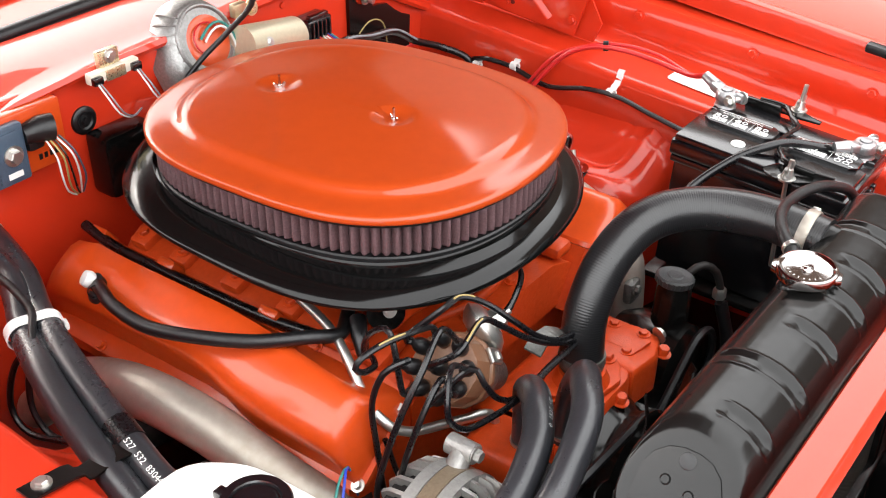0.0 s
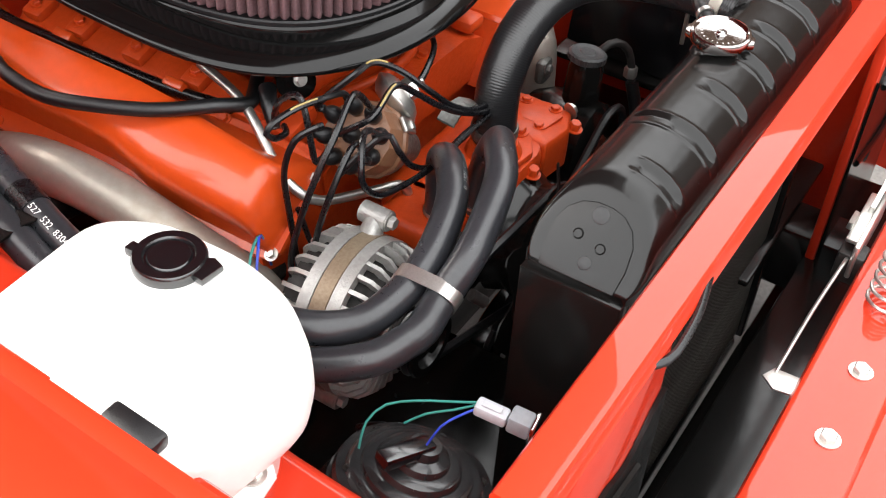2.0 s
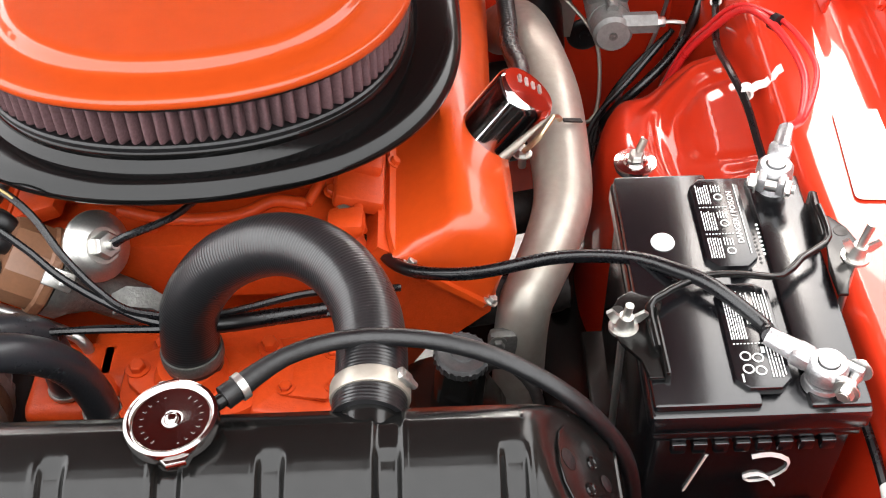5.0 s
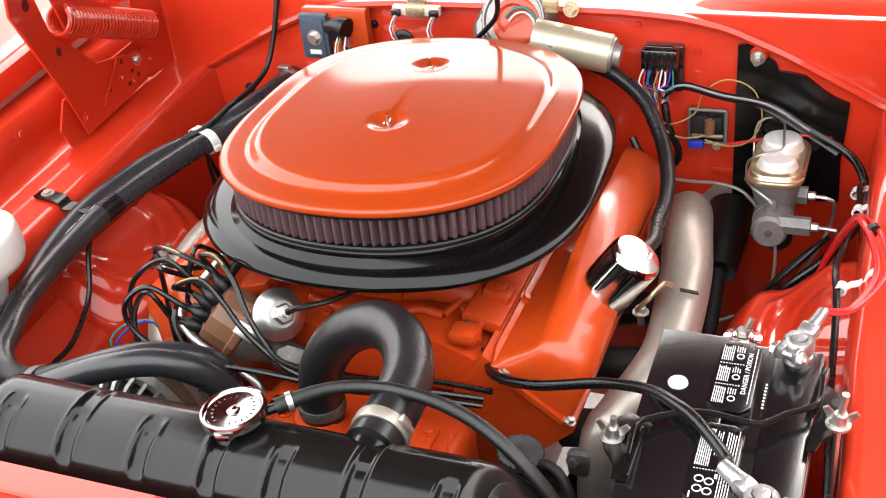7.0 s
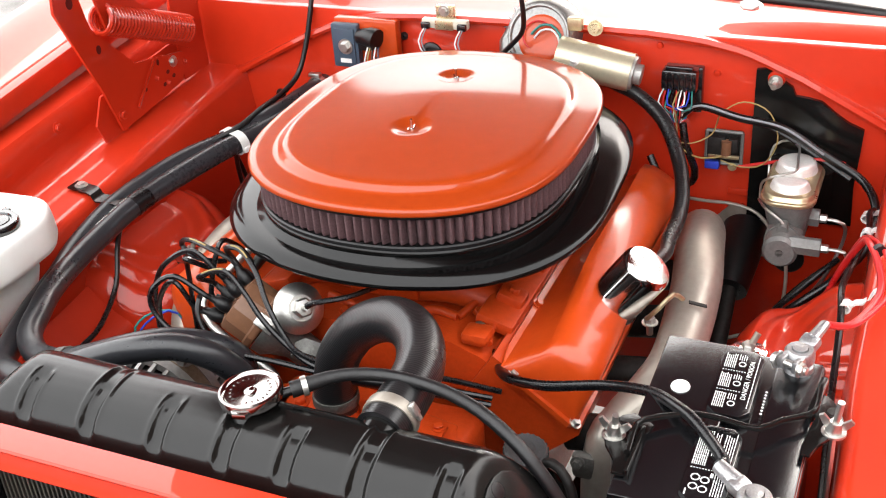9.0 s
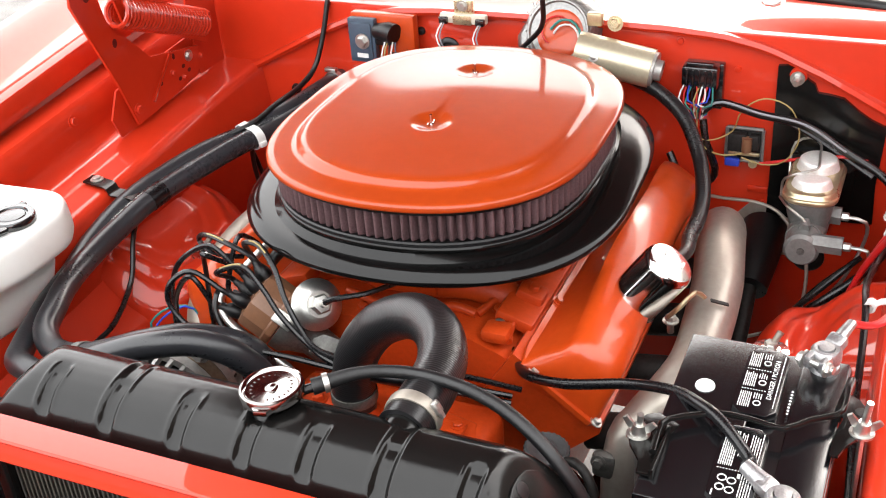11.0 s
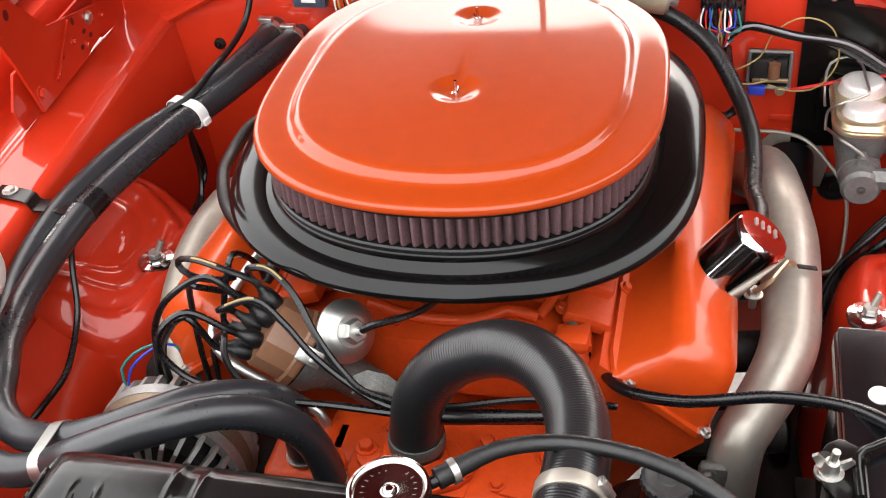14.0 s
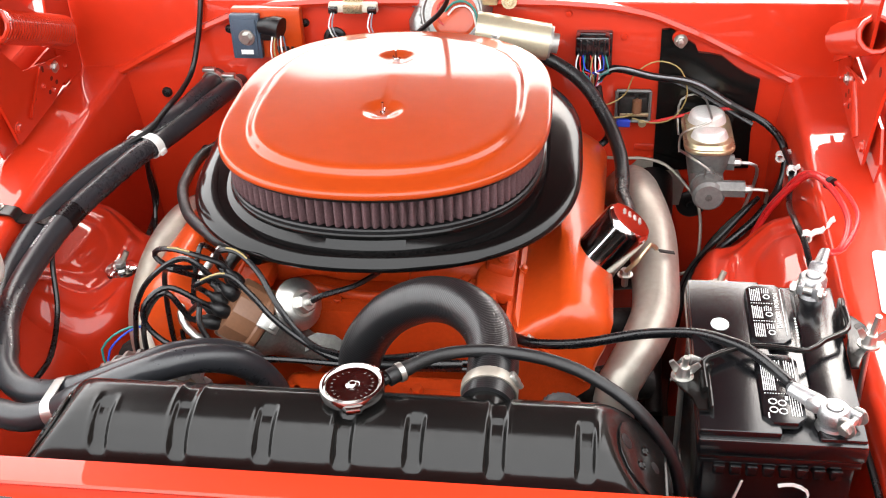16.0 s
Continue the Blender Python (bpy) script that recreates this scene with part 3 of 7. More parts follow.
pm = Matrix.Translation((0.060, -0.545, 0.940))
lathe(bm, [(0.03, -0.006), (0.027, 0.0), (0.024, 0.004), (0.024, 0.012), (0.028, 0.014), (0.028, 0.018), (0, 0.018)], pm, 32)
tube(bm, [(0.070, -0.535, 0.947), (0.084, -0.525, 0.947), (0.096, -0.516, 0.949)], 0.0055, 12)
part("filler_neck", bm, BLACKP, rad)
bm = BM()
tube(bm, [(0.197, -0.492, 0.921), (0.196, -0.555, 0.915)], 0.025, 24)
part("hose_neck", bm, BLACKP, rad)
bm = BM()
pm = Matrix.Translation((0.060, -0.545, 0.956)) @ pose(0, 0, 0, 0, -2.4, 12)
lathe(bm, [(0, -0.006), (0.031, -0.006), (0.0335, -0.004), (0.0345, 0.002), (0.0335, 0.0065), (0.031, 0.0075), (0.029, 0.0065), (0.0275, 0.0045), (0.0265, 0.0043), (0.0085, 0.0043), (0.0070, 0.0036), (0.0055, 0.0042), (0.0046, 0.0058), (0.003, 0.0068), (0, 0.0070)], pm, 56)
for a in (0, 180):
    plate(bm, [(-0.013, 0.029), (-0.007, 0.0385), (0.007, 0.0385), (0.013, 0.029)], pm @ pose(0, 0, -0.005, 0, 0, a), 0.008, 0.0015)
rcap = part("radiator_cap", bm, CAPM, rad, "chrome radiator cap with stamped ring of lettering")
for i in range(22):
    a = 2 * math.pi * i / 22
    if i % 11 in (4, 5):
        continue
    bm = BM()
    box(bm, pm @ pose(0, 0, 0, 0, 0, math.degrees(a)) @ Matrix.Translation((0.0215, 0, 0.0044)), 0.0026, 0.0014, 0.0005)
    part("stamped_mark", bm, CAPM, rcap)

# overflow hose from the filler neck over the tank
bm = BM()
tube(bm, [(0.092, -0.519, 0.949), (0.134, -0.486, 0.954), (0.180, -0.468, 0.952), (0.225, -0.466, 0.949), (0.265, -0.473, 0.946), (0.305, -0.484, 0.936), (0.350, -0.500, 0.912), (0.384, -0.506, 0.868), (0.402, -0.509, 0.820), (0.412, -0.511, 0.74)], [0.0095] + [0.0072] * 9, 12)
ovh = thing("overflow_hose", "thin black overflow hose from radiator neck", "hose", (0.094, -0.522, 0.952))
part("hose", bm, RUBBER, ovh)
bm = BM()
lathe(bm, [(0.0093, -0.003), (0.0108, -0.003), (0.0108, 0.003), (0.0093, 0.003)], along((0.104, -0.510, 0.951), (0.77, 0.63, 0.08)), 20)
part("ring_clamp", bm, ZINC, ovh, "small steel ring clamp")

# ---- upper radiator hose ----
hose = thing("radiator_hose", "thick black ribbed upper radiator hose", "hose", (0.0, -0.304, 0.735))
UP = [(0.005, -0.303, 0.738), (0.006, -0.301, 0.772), (0.016, -0.298, 0.822), (0.050, -0.300, 0.872), (0.095, -0.310, 0.904), (0.135, -0.330, 0.919), (0.168, -0.363, 0.924), (0.189, -0.405, 0.925), (0.197, -0.450, 0.925), (0.197, -0.498, 0.922), (0.196, -0.522, 0.920)]
bm = BM()
tube(bm, UP, [0.0285, 0.0285, 0.0282, 0.028, 0.028, 0.028, 0.028, 0.028, 0.028, 0.0282, 0.0285], 32, 0.0007, ridge=0.00028, pitch=0.0031)
part("hose", bm, SHEEN, hose, sharp=80)
for p, d in ((UP[-2], (0, -1, -0.1)), ((0.0055, -0.302, 0.758), (0, 0, 1))):
    bm = BM()
    m = along(p, d)
    lathe(bm, [(0.0285, -0.007), (0.0305, -0.007), (0.0311, -0.005), (0.0311, 0.005), (0.0305, 0.007), (0.0285, 0.007)], m, 40)
    cl = part("hose_clamp", bm, STEEL if p == UP[-2] else DISTB, hose, "steel worm-drive hose clamp")
    if p == UP[-2]:
        bm = BM()
        box(bm, Matrix.Translation((p[0] + 0.027, p[1] + 0.001, p[2] + 0.017)) @ pose(0, 0, 0, 0, 58, 0), 0.015, 0.011, 0.007, 0.002)
        tube(bm, [(p[0] + 0.026, p[1] + 0.001, p[2] + 0.022), (p[0] + 0.034, p[1] + 0.001, p[2] + 0.006)], 0.0032, 8)
        part("screw", bm, ZINC, cl)

# ---- air cleaner ----
AX, AY = 0.001, 0.0624
ac = thing("air_cleaner", "oval air cleaner with orange lid and black base", "air cleaner", (AX, AY, 0.90))


def oval(a, b, z, n=96, spin=1.6):
    """An oval with straight sides and rounded ends: half width a, half length b; z is a height or a function of y."""
    out = []
    cr, sr = math.cos(radians(spin)), math.sin(radians(spin))
    for i in range(n):
        t = 2 * math.pi * (i + 0.5) / n
        c, s = math.cos(t), math.sin(t)
        u = a * math.copysign(abs(c) ** 0.94, c)
        v = b * math.copysign(abs(s) ** 0.66, s)
        x, y = AX + u * cr - v * sr, AY + u * sr + v * cr
        out.append((x, y, z(y) if callable(z) else z))
    return out


WING = [(0.002, -0.002), (-0.010, 0.189)]
bm = BM()
prof = [(-0.006, 0.9868), (-0.002, 0.9866), (0.000, 0.9878), (0.0004, 0.9900), (0.0002, 0.9940), (-0.0010, 0.9964), (-0.003, 0.9978), (-0.006, 0.9985), (-0.012, 0.9988), (-0.022, 0.9989), (-0.032, 0.9990), (-0.0365, 0.9993), (-0.040, 1.0006), (-0.0425, 1.0028), (-0.045, 1.0054), (-0.0475, 1.0078), (-0.0505, 1.0094), (-0.054, 1.0102), (-0.060, 1.0106)]
prof += [(-0.060 - 0.00262 * k, 1.0106 + 0.0052 * smooth01(k / 64)) for k in range(1, 65)]
rs = []
for d, z in prof:
    ring = []
    for x, y, zz in oval(0.2365 + d, 0.2785 + d, z, n=240):
        for wx, wy in WING:
            r = math.hypot(x - wx, y - wy)
            if r < 0.034:
                zz -= 0.0065 * smooth01((0.034 - r) / 0.024)
        ring.append((x, y, zz))
    rs.append(ring)
loft(bm, rs, caps=True)
part("lid", bm, LIDM, ac, "satin orange lid with raised centre", sharp=50)
base = oval(0.2140, 0.2560, 0.0, n=900)
cum = [0.0]
for p, q in zip(base, base[1:] + base[:1]):
    cum.append(cum[-1] + math.dist(p, q))
PLEATS = 126
bm = BM()
rows = {z: [] for z in (0.9368, 0.9390, 0.9420, 0.9770, 0.9800, 0.9825)}
for k in range(PLEATS * 10):
    s = cum[-1] * k / (PLEATS * 10)
    i = int(np.searchsorted(cum, s, side="right")) - 1
    f = (s - cum[i]) / (cum[i + 1] - cum[i])
    p, q = V(base[i % 900]), V(base[(i + 1) % 900])
    c = p.lerp(q, f)
    n = V(((q - p).y, -(q - p).x, 0)).normalized()
    ph = (k % 10) / 10
    amp = (0.5 + 0.5 * math.cos(2 * math.pi * ph)) ** 0.55
    wob = 0.0010 * math.sin((k // 10) * 12.9898)
    for z, g in zip(rows, (0.0020, 0.0100, 0.0120, 0.0122, 0.0108, 0.0060)):
        rows[z].append(c + n * (amp * g + wob) + (q - p).normalized() * 0.8 * wob + V((0, 0, z)))
loft(bm, list(rows.values()), caps=False)
part("filter_element", bm, PLEAT, ac, "oiled cotton filter with deep pleats", sharp=80)
bm = BM()
loft(bm, [oval(0.214 + d, 0.256 + d, z) for d, z in ((-0.02, 0.9300), (0.010, 0.9300), (0.0125, 0.9318), (0.0125, 0.9360), (0.0105, 0.9378), (-0.004, 0.9378))], caps=False)
part("lower_seal", bm, RUBBER, ac)
bm = BM()
loft(bm, [oval(0.214 + d, 0.256 + d, z) for d, z in ((-0.004, 0.9785), (0.0125, 0.9785), (0.0150, 0.9800), (0.0155, 0.9860), (0.004, 0.9880))], caps=False)
part("upper_seal", bm, RUBBER, ac)


def pan_edge(y):
    """Height of the pan's outer edge: it climbs towards the firewall."""
    return 0.9185 + 0.066 * (y - 0.1)


bm = BM()
rs = []
for k, rise, flat in ((-3.0, 0.0, 0.930), (-0.4, 0.0, 0.9315), (-0.06, 0.0, 0.9320), (0.0, 0.0, 0.9305), (0.02, 0.25, 0.0), (0.04, 0.75, 0.0), (0.08, 0.92, 0.0), (0.12, 1.12, 0.0), (0.17, 1.11, 0.0), (0.25, 1.08, 0.0), (0.40, 1.01, 0.0), (0.55, 0.92, 0.0), (0.68, 0.79, 0.0), (0.80, 0.58, 0.0), (0.90, 0.33, 0.0), (0.97, 0.10, 0.0), (1.0, -0.06, 0.0), (1.005, -0.22, 0.0), (0.99, -0.42, 0.0), (0.95, -0.5, 0.0), (0.80, -0.30, 0.0), (0.5, 0.0, 0.0), (0.0, 0.3, 0.0), (-3.0, 0.3, 0.0)):
    if flat:
        zf = flat
    elif k < 0.09 and rise < 1.01:
        zf = lambda y, r=rise: 0.9305 * (1 - r) + r * min(0.9305, pan_edge(y) + 0.0125)
    else:
        zf = lambda y, r=rise: pan_edge(y) + 0.0128 * r
    rs.append(oval(0.2265 + 0.0560 * k, 0.2690 + 0.0285 * k, zf, n=160))
loft(bm, rs, caps=True)
part("base_pan", bm, GLOSSB, ac, "gloss black base pan with rolled edge", sharp=60)
for (wx, wy), turn in zip(WING, (75, -35)):
    bm = BM()
    wingnut(bm, (0, 0, 0), (0, 0, 1), 0.62, 0.021)
    bmesh.ops.transform(bm, matrix=Matrix.Translation((wx, wy, 1.0042)) @ pose(0, 0, 0, 0, 0, turn), verts=bm.verts)
    part("wing_nut", bm, CHROME, ac)

# ---- engine ----
eng = thing("engine", "orange big-block V8 engine", "engine", (0, 0, 0.3))
bm = BM()
loft(bm, [[(x, y, z) for x, z in ((-0.16, 0.28), (0.16, 0.28), (0.19, 0.40), (0.20, 0.55), (0.27, 0.66), (0.21, 0.745), (0.10, 0.70), (-0.10, 0.70), (-0.21, 0.745), (-0.27, 0.66), (-0.20, 0.55), (-0.19, 0.40))] for y in (-0.17, -0.16, 0.0, 0.2, 0.40, 0.41)])
part("block", bm, CAST, eng)


def bank(sg, y0, y1):
    """Cylinder head, stamped valve cover with flange, and bolts of one bank."""
    A, B = V((0.200, 0, 0.792)), V((0.312, 0, 0.711))
    v = (B - A).normalized()
    n = V((-v.z, 0, v.x))
    w = (B - A).length

    def at(s, y, h):
        p = A + v * s + n * h
        return (sg * p.x - 0.005, y, p.z)

    bm = BM()
    loft(bm, [[at(s, y, h) for s, h in ((-0.005, -0.005), (w + 0.004, -0.005), (w + 0.012, -0.02), (w - 0.005, -0.10), (0.0, -0.10))] for y in (y0 + 0.018, y0 + 0.03, y1 - 0.03, y1)])
    part("cylinder_head", bm, CAST, eng)

    def ring(y, s0, s1, h, slope, r):
        """Section: a sloping inner face, a narrow crown, a steep outer side."""
        sc = s0 + slope
        so = s1 - 0.010 * h / 0.08
        prof = [(s0, 0.001), (s0 + 0.004, 0.006 * h / 0.08), (s0 + 0.3 * slope, 0.36 * h), (s0 + 0.62 * slope, 0.70 * h), (sc - r * 0.6, h - r * 0.45), (sc, h - r * 0.08), (sc + r, h), (so - r * 1.2, h), (so - r * 0.35, h - r * 0.22), (so, h - r), (so + 0.003, h * 0.5), (s1, 0.001)]
        return [at(a, y, b) for a, b in prof]

    H = 0.083
    bm = BM()
    loft(bm, [ring(y0 + 0.006, 0.010, w - 0.006, 0.010, 0.030, 0.004), ring(y0 + 0.010, 0.010, w - 0.006, 0.030, 0.040, 0.013), ring(y0 + 0.016, 0.010, w - 0.006, 0.062, 0.046, 0.018), ring(y0 + 0.024, 0.010, w - 0.006, 0.077, 0.048, 0.022), ring(y0 + 0.036, 0.010, w - 0.006, H, 0.048, 0.022),
              ring(y0 + 0.12, 0.010, w - 0.006, H, 0.036, 0.022), ring(y0 + 0.17, 0.010, w - 0.008, H, 0.030, 0.023), ring(y0 + 0.20, 0.010, w - 0.013, H, 0.028, 0.024), ring(y0 + 0.235, 0.010, w - 0.022, H + 0.001, 0.026, 0.024), ring(y0 + 0.27, 0.010, w - 0.025, H + 0.002, 0.026, 0.025),
              ring(y1 - 0.16, 0.010, w - 0.024, H + 0.006, 0.026, 0.022), ring(y1 - 0.08, 0.010, w - 0.022, H + 0.006, 0.026, 0.024), ring(y1 - 0.035, 0.012, w - 0.020, H - 0.006, 0.028, 0.022), ring(y1 - 0.014, 0.014, w - 0.018, H - 0.030, 0.030, 0.022), ring(y1 - 0.006, 0.012, w - 0.014, 0.008, 0.030, 0.003)])
    cover = part("valve_cover", bm, ORANGE, eng, "orange stamped steel valve cover", sharp=70)
    bm = BM()
    path = [(0.004, y0 + 0.045), (0.010, y0 + 0.018), (0.026, y0 + 0.002), (w - 0.012, y0 - 0.002), (w + 0.002, y0 + 0.010), (w + 0.003, y0 + 0.05), (w + 0.003, y1 - 0.02), (w - 0.010, y1), (0.012, y1), (0.002, y1 - 0.014)]
    lo, hi = [], []
    for s, y in path:
        lo.append(at(s, y, -0.004))
        hi.append(at(s, y, 0.0032))
    loft(bm, [lo, hi])
    part("flange", bm, ORANGE, cover)
    for s, y in ((0.0085, y0 + 0.155), (w - 0.006, y0 + 0.006), (0.030, y0 + 0.0065), (0.0065, y0 + 0.30), (0.0065, y0 + 0.46), (w - 0.004, y0 + 0.30), (w - 0.004, y0 + 0.46)):
        bm = BM()
        hexbolt(bm, at(s, y, 0.003), (sg * n.x, 0, n.z), 0.006, 0.007)
        part("bolt", bm, ZINC if y < y0 + 0.01 else ORANGE, cover)
    return cover, at


coverL, atL = bank(1, -0.215, 0.36)
coverR, atR = bank(-1, -0.200, 0.375)

# intake manifold: runners, plenum, carburettor pads
bm = BM()
loft(bm, [[(x, y, z) for x, z in ((-0.20, 0.715), (0.19, 0.715), (0.195, 0.755), (0.165, 0.775), (0.12, 0.792), (-0.125, 0.792), (-0.17, 0.775), (-0.20, 0.755))] for y in (-0.185, -0.175, 0.10, 0.34, 0.35)])
part("valley", bm, CAST, eng, "orange intake valley")
for y in (-0.10, 0.0, 0.10, 0.20, 0.30):
    for sg in (-1, 1):
        bm = BM()
        tube(bm, [(sg * 0.03 - 0.005, y, 0.815), (sg * 0.10 - 0.005, y + 0.01, 0.815), (sg * 0.155 - 0.005, y + 0.02, 0.79), (sg * 0.185 - 0.005, y + 0.02, 0.765)], 0.024, 14, flat=0.8)
        part("intake_runner", bm, CAST, eng)
for y in (-0.06, 0.095, 0.25):
    bm = BM()
    box(bm, (-0.005, y, 0.825), 0.11, 0.13, 0.05, 0.010)
    part("carburettor_pad", bm, CAST, eng)
    bm = BM()
    box(bm, (-0.005, y, 0.862), 0.10, 0.11, 0.04, 0.006)
    part("carburettor", bm, GREYM, eng)
for sg in (-1, 1):
    bm = BM()
    box(bm, Matrix.Translation((sg * 0.172 - 0.005, 0.09, 0.797)) @ pose(0, 0, 0, 0, sg * 18, 0), 0.055, 0.46, 0.02, 0.005)
    part("intake_flange", bm, CAST, eng)
    for y in (-0.08, 0.02, 0.12, 0.22, 0.30):
        bm = BM()
        box(bm, Matrix.Translation((sg * 0.178 - 0.005, y, 0.808)) @ pose(0, 0, 0, 0, sg * 18, 0), 0.04, 0.034, 0.022, 0.006)
        part("flange_boss", bm, CAST, eng)
        bm = BM()
        hexbolt(bm, (sg * 0.182 - 0.005, y, 0.817), (sg * 0.3, 0, 1), 0.0075, 0.008)
        part("bolt", bm, CAST, eng)
# front of the intake: bypass boss and heat passage
bm = BM()
box(bm, (0.150, -0.10, 0.748), 0.060, 0.16, 0.05, 0.014)
part("intake_boss", bm, CAST, eng)
bm = BM()
tube(bm, [(0.112, -0.132, 0.796), (0.126, -0.104, 0.803), (0.136, -0.072, 0.805), (0.160, -0.050, 0.803), (0.182, -0.064, 0.797), (0.178, -0.104, 0.796), (0.166, -0.142, 0.796), (0.172, -0.172, 0.790)], 0.006, 10)
part("intake_web", bm, CAST, eng)
bm = BM()
tube(bm, [(-0.09, -0.128, 0.793), (-0.03, -0.150, 0.797), (0.04, -0.148, 0.797), (0.075, -0.128, 0.799), (0.112, -0.132, 0.796)], 0.007, 10)
part("intake_web", bm, CAST, eng)
bm = BM()
lathe(bm, [(0.0, 0.0), (0.0075, 0.0), (0.0085, 0.005), (0.0135, 0.006), (0.014, 0.0), (0.0145, -0.006)], Matrix.Translation((0.148, -0.086, 0.800)), 22)
part("threaded_hole", bm, CAST, eng)
bm = BM()
lathe(bm, [(0, 0.0008), (0.0078, 0.0008), (0.0078, 0.0003)], Matrix.Translation((0.148, -0.086, 0.800)), 18)
part("hole", bm, DARK, eng)
for x, y, z, mt in ((0.139, -0.118, 0.800, CAST), (0.152, -0.152, 0.800, ZINC), (0.186, -0.110, 0.790, CAST), (0.05, -0.160, 0.792, CAST), (-0.05, -0.160, 0.792, CAST)):
    bm = BM()
    hexbolt(bm, (x, y, z), (0.1, -0.2, 1), 0.0065, 0.007)
    part("bolt", bm, mt, eng)
bm = BM()
box(bm, (0.155, -0.166, 0.798), 0.04, 0.036, 0.02, 0.008)
part("sender_boss", bm, CAST, eng)

# water pump housing, thermostat outlet, timing cover
bm = BM()
box(bm, (0.030, -0.255, 0.655), 0.30, 0.10, 0.11, 0.02, 3)
part("water_pump", bm, CAST, eng)
bm = BM()
loft(bm, [[(0.0 + x * k, -0.30 + y * k, z) for x, y in rrect(0.15, 0.105, 0.035)] for k, z in ((1.0, 0.66), (1.0, 0.712), (0.96, 0.718), (0.80, 0.720))])
part("thermostat_base", bm, CAST, eng)
bm = BM()
dia = [(-0.068, 0.0), (-0.060, -0.018), (-0.032, -0.040), (0.032, -0.040), (0.060, -0.018), (0.068, 0.0), (0.060, 0.018), (0.032, 0.040), (-0.032, 0.040), (-0.060, 0.018)]
plate(bm, dia, Matrix.Translation((0.0, -0.306, 0.7195)) @ pose(0, 0, 0, 0, 0, -8), 0.010, 0.003)
lathe(bm, [(0.038, 0.729), (0.034, 0.738), (0.031, 0.745), (0.0, 0.745)], Matrix.Translation((0.0, -0.306, 0)), 30)
outlet = part("thermostat_outlet", bm, CAST, eng)
for x, y in ((-0.055, -0.298), (0.055, -0.314)):
    bm = BM()
    hexbolt(bm, (x, y, 0.7295), (0, 0, 1), 0.0085, 0.009)
    part("bolt", bm, CAST, outlet)
bm = BM()
foot = [(0.060, -0.352), (0.120, -0.356), (0.166, -0.338), (0.174, -0.300), (0.160, -0.250), (0.110, -0.246), (0.062, -0.252)]
loft(bm, [[(0.114 + (x - 0.114) * k, -0.302 + (y + 0.302) * k, z + 0.10 * (0.114 - x)) for x, y in foot] for k, z in ((1.0, 0.655), (1.0, 0.706), (0.97, 0.713), (0.91, 0.716), (0.3, 0.7165))])
bmesh.ops.bevel(bm, geom=list(bm.edges), offset=0.002, segments=1, affect="EDGES")
pumpc = part("pump_casting", bm, CAST, eng)
bm = BM()
plate(bm, [(0.084, -0.330), (0.135, -0.338), (0.152, -0.318), (0.150, -0.270), (0.092, -0.268)], Matrix.Translation((0, 0, 0.7155)) @ pose(0, 0, 0, 0, 0, 0), 0.0055, 0.002)
part("cover_plate", bm, CAST, pumpc)
for x, y in ((0.143, -0.322), (0.140, -0.278), (0.094, -0.322)):
    bm = BM()
    hexbolt(bm, (x, y, 0.7205), (0, 0, 1), 0.0068, 0.006)
    part("bolt", bm, CAST, pumpc)
for x, y, z, r in ((0.168, -0.335, 0.712, 0.010), (0.165, -0.30, 0.672, 0.009)):
    bm = BM()
    hexbolt(bm, (x - 0.004, y, z), (1, -0.35, 0.2), r * 0.85, 0.008)
    part("bolt", bm, ZINC, eng)
for x, y, z in ((-0.035, -0.262, 0.722), (0.075, -0.268, 0.722), (0.02, -0.355, 0.700), (-0.062, -0.34, 0.705), (0.145, -0.352, 0.70), (-0.11, -0.30, 0.70)):
    bm = BM()
    hexbolt(bm, (x, y, z), (0, -0.2, 1), 0.0085, 0.012)
    part("bolt", bm, CAST, eng)
bm = BM()
box(bm, (-0.125, -0.285, 0.68), 0.095, 0.10, 0.06, 0.014, 3)
lathe(bm, [(0, 0), (0.022, 0), (0.020, 0.014), (0, 0.015)], Matrix.Translation((-0.087, -0.336, 0.690)), 20)
part("pump_outlet", bm, CAST, eng)
bm = BM()
lathe(bm, [(0, 0), (0.105, 0), (0.10, 0.02), (0.06, 0.035), (0, 0.04)], along((0, -0.20, 0.50), (0, -1, 0)), 32)
part("timing_cover", bm, CAST, eng)


def pulley(name, p, r, w=0.03, mt=None, parent=None):
    bm = BM()
    lathe(bm, [(0, 0), (r * 0.96, 0), (r, 0.003), (r * 0.88, w * 0.45), (r * 0.88, w * 0.55), (r, w - 0.003), (r * 0.96, w), (r * 0.7, w), (r * 0.62, w * 0.6), (r * 0.25, w * 0.6), (r * 0.2, w * 1.1), (0, w * 1.1)], along(p, (0, -1, 0)), 40)
    return part(name, bm, mt or BLACKP, parent or eng)


pulley("water_pump_pulley", (0.0, -0.345, 0.615), 0.088, 0.055)
pulley("crank_pulley", (0.0, -0.335, 0.40), 0.095, 0.05)
fan = thing("engine_fan", "black steel engine cooling fan", "fan", (0.0, -0.43, 0.615))
bm = BM()
lathe(bm, [(0, -0.02), (0.055, -0.02), (0.062, 0.0), (0.055, 0.02), (0.03, 0.028), (0, 0.03)], along((0.0, -0.41, 0.615), (0, -1, 0)), 28)
part("hub", bm, BLACKP, fan)
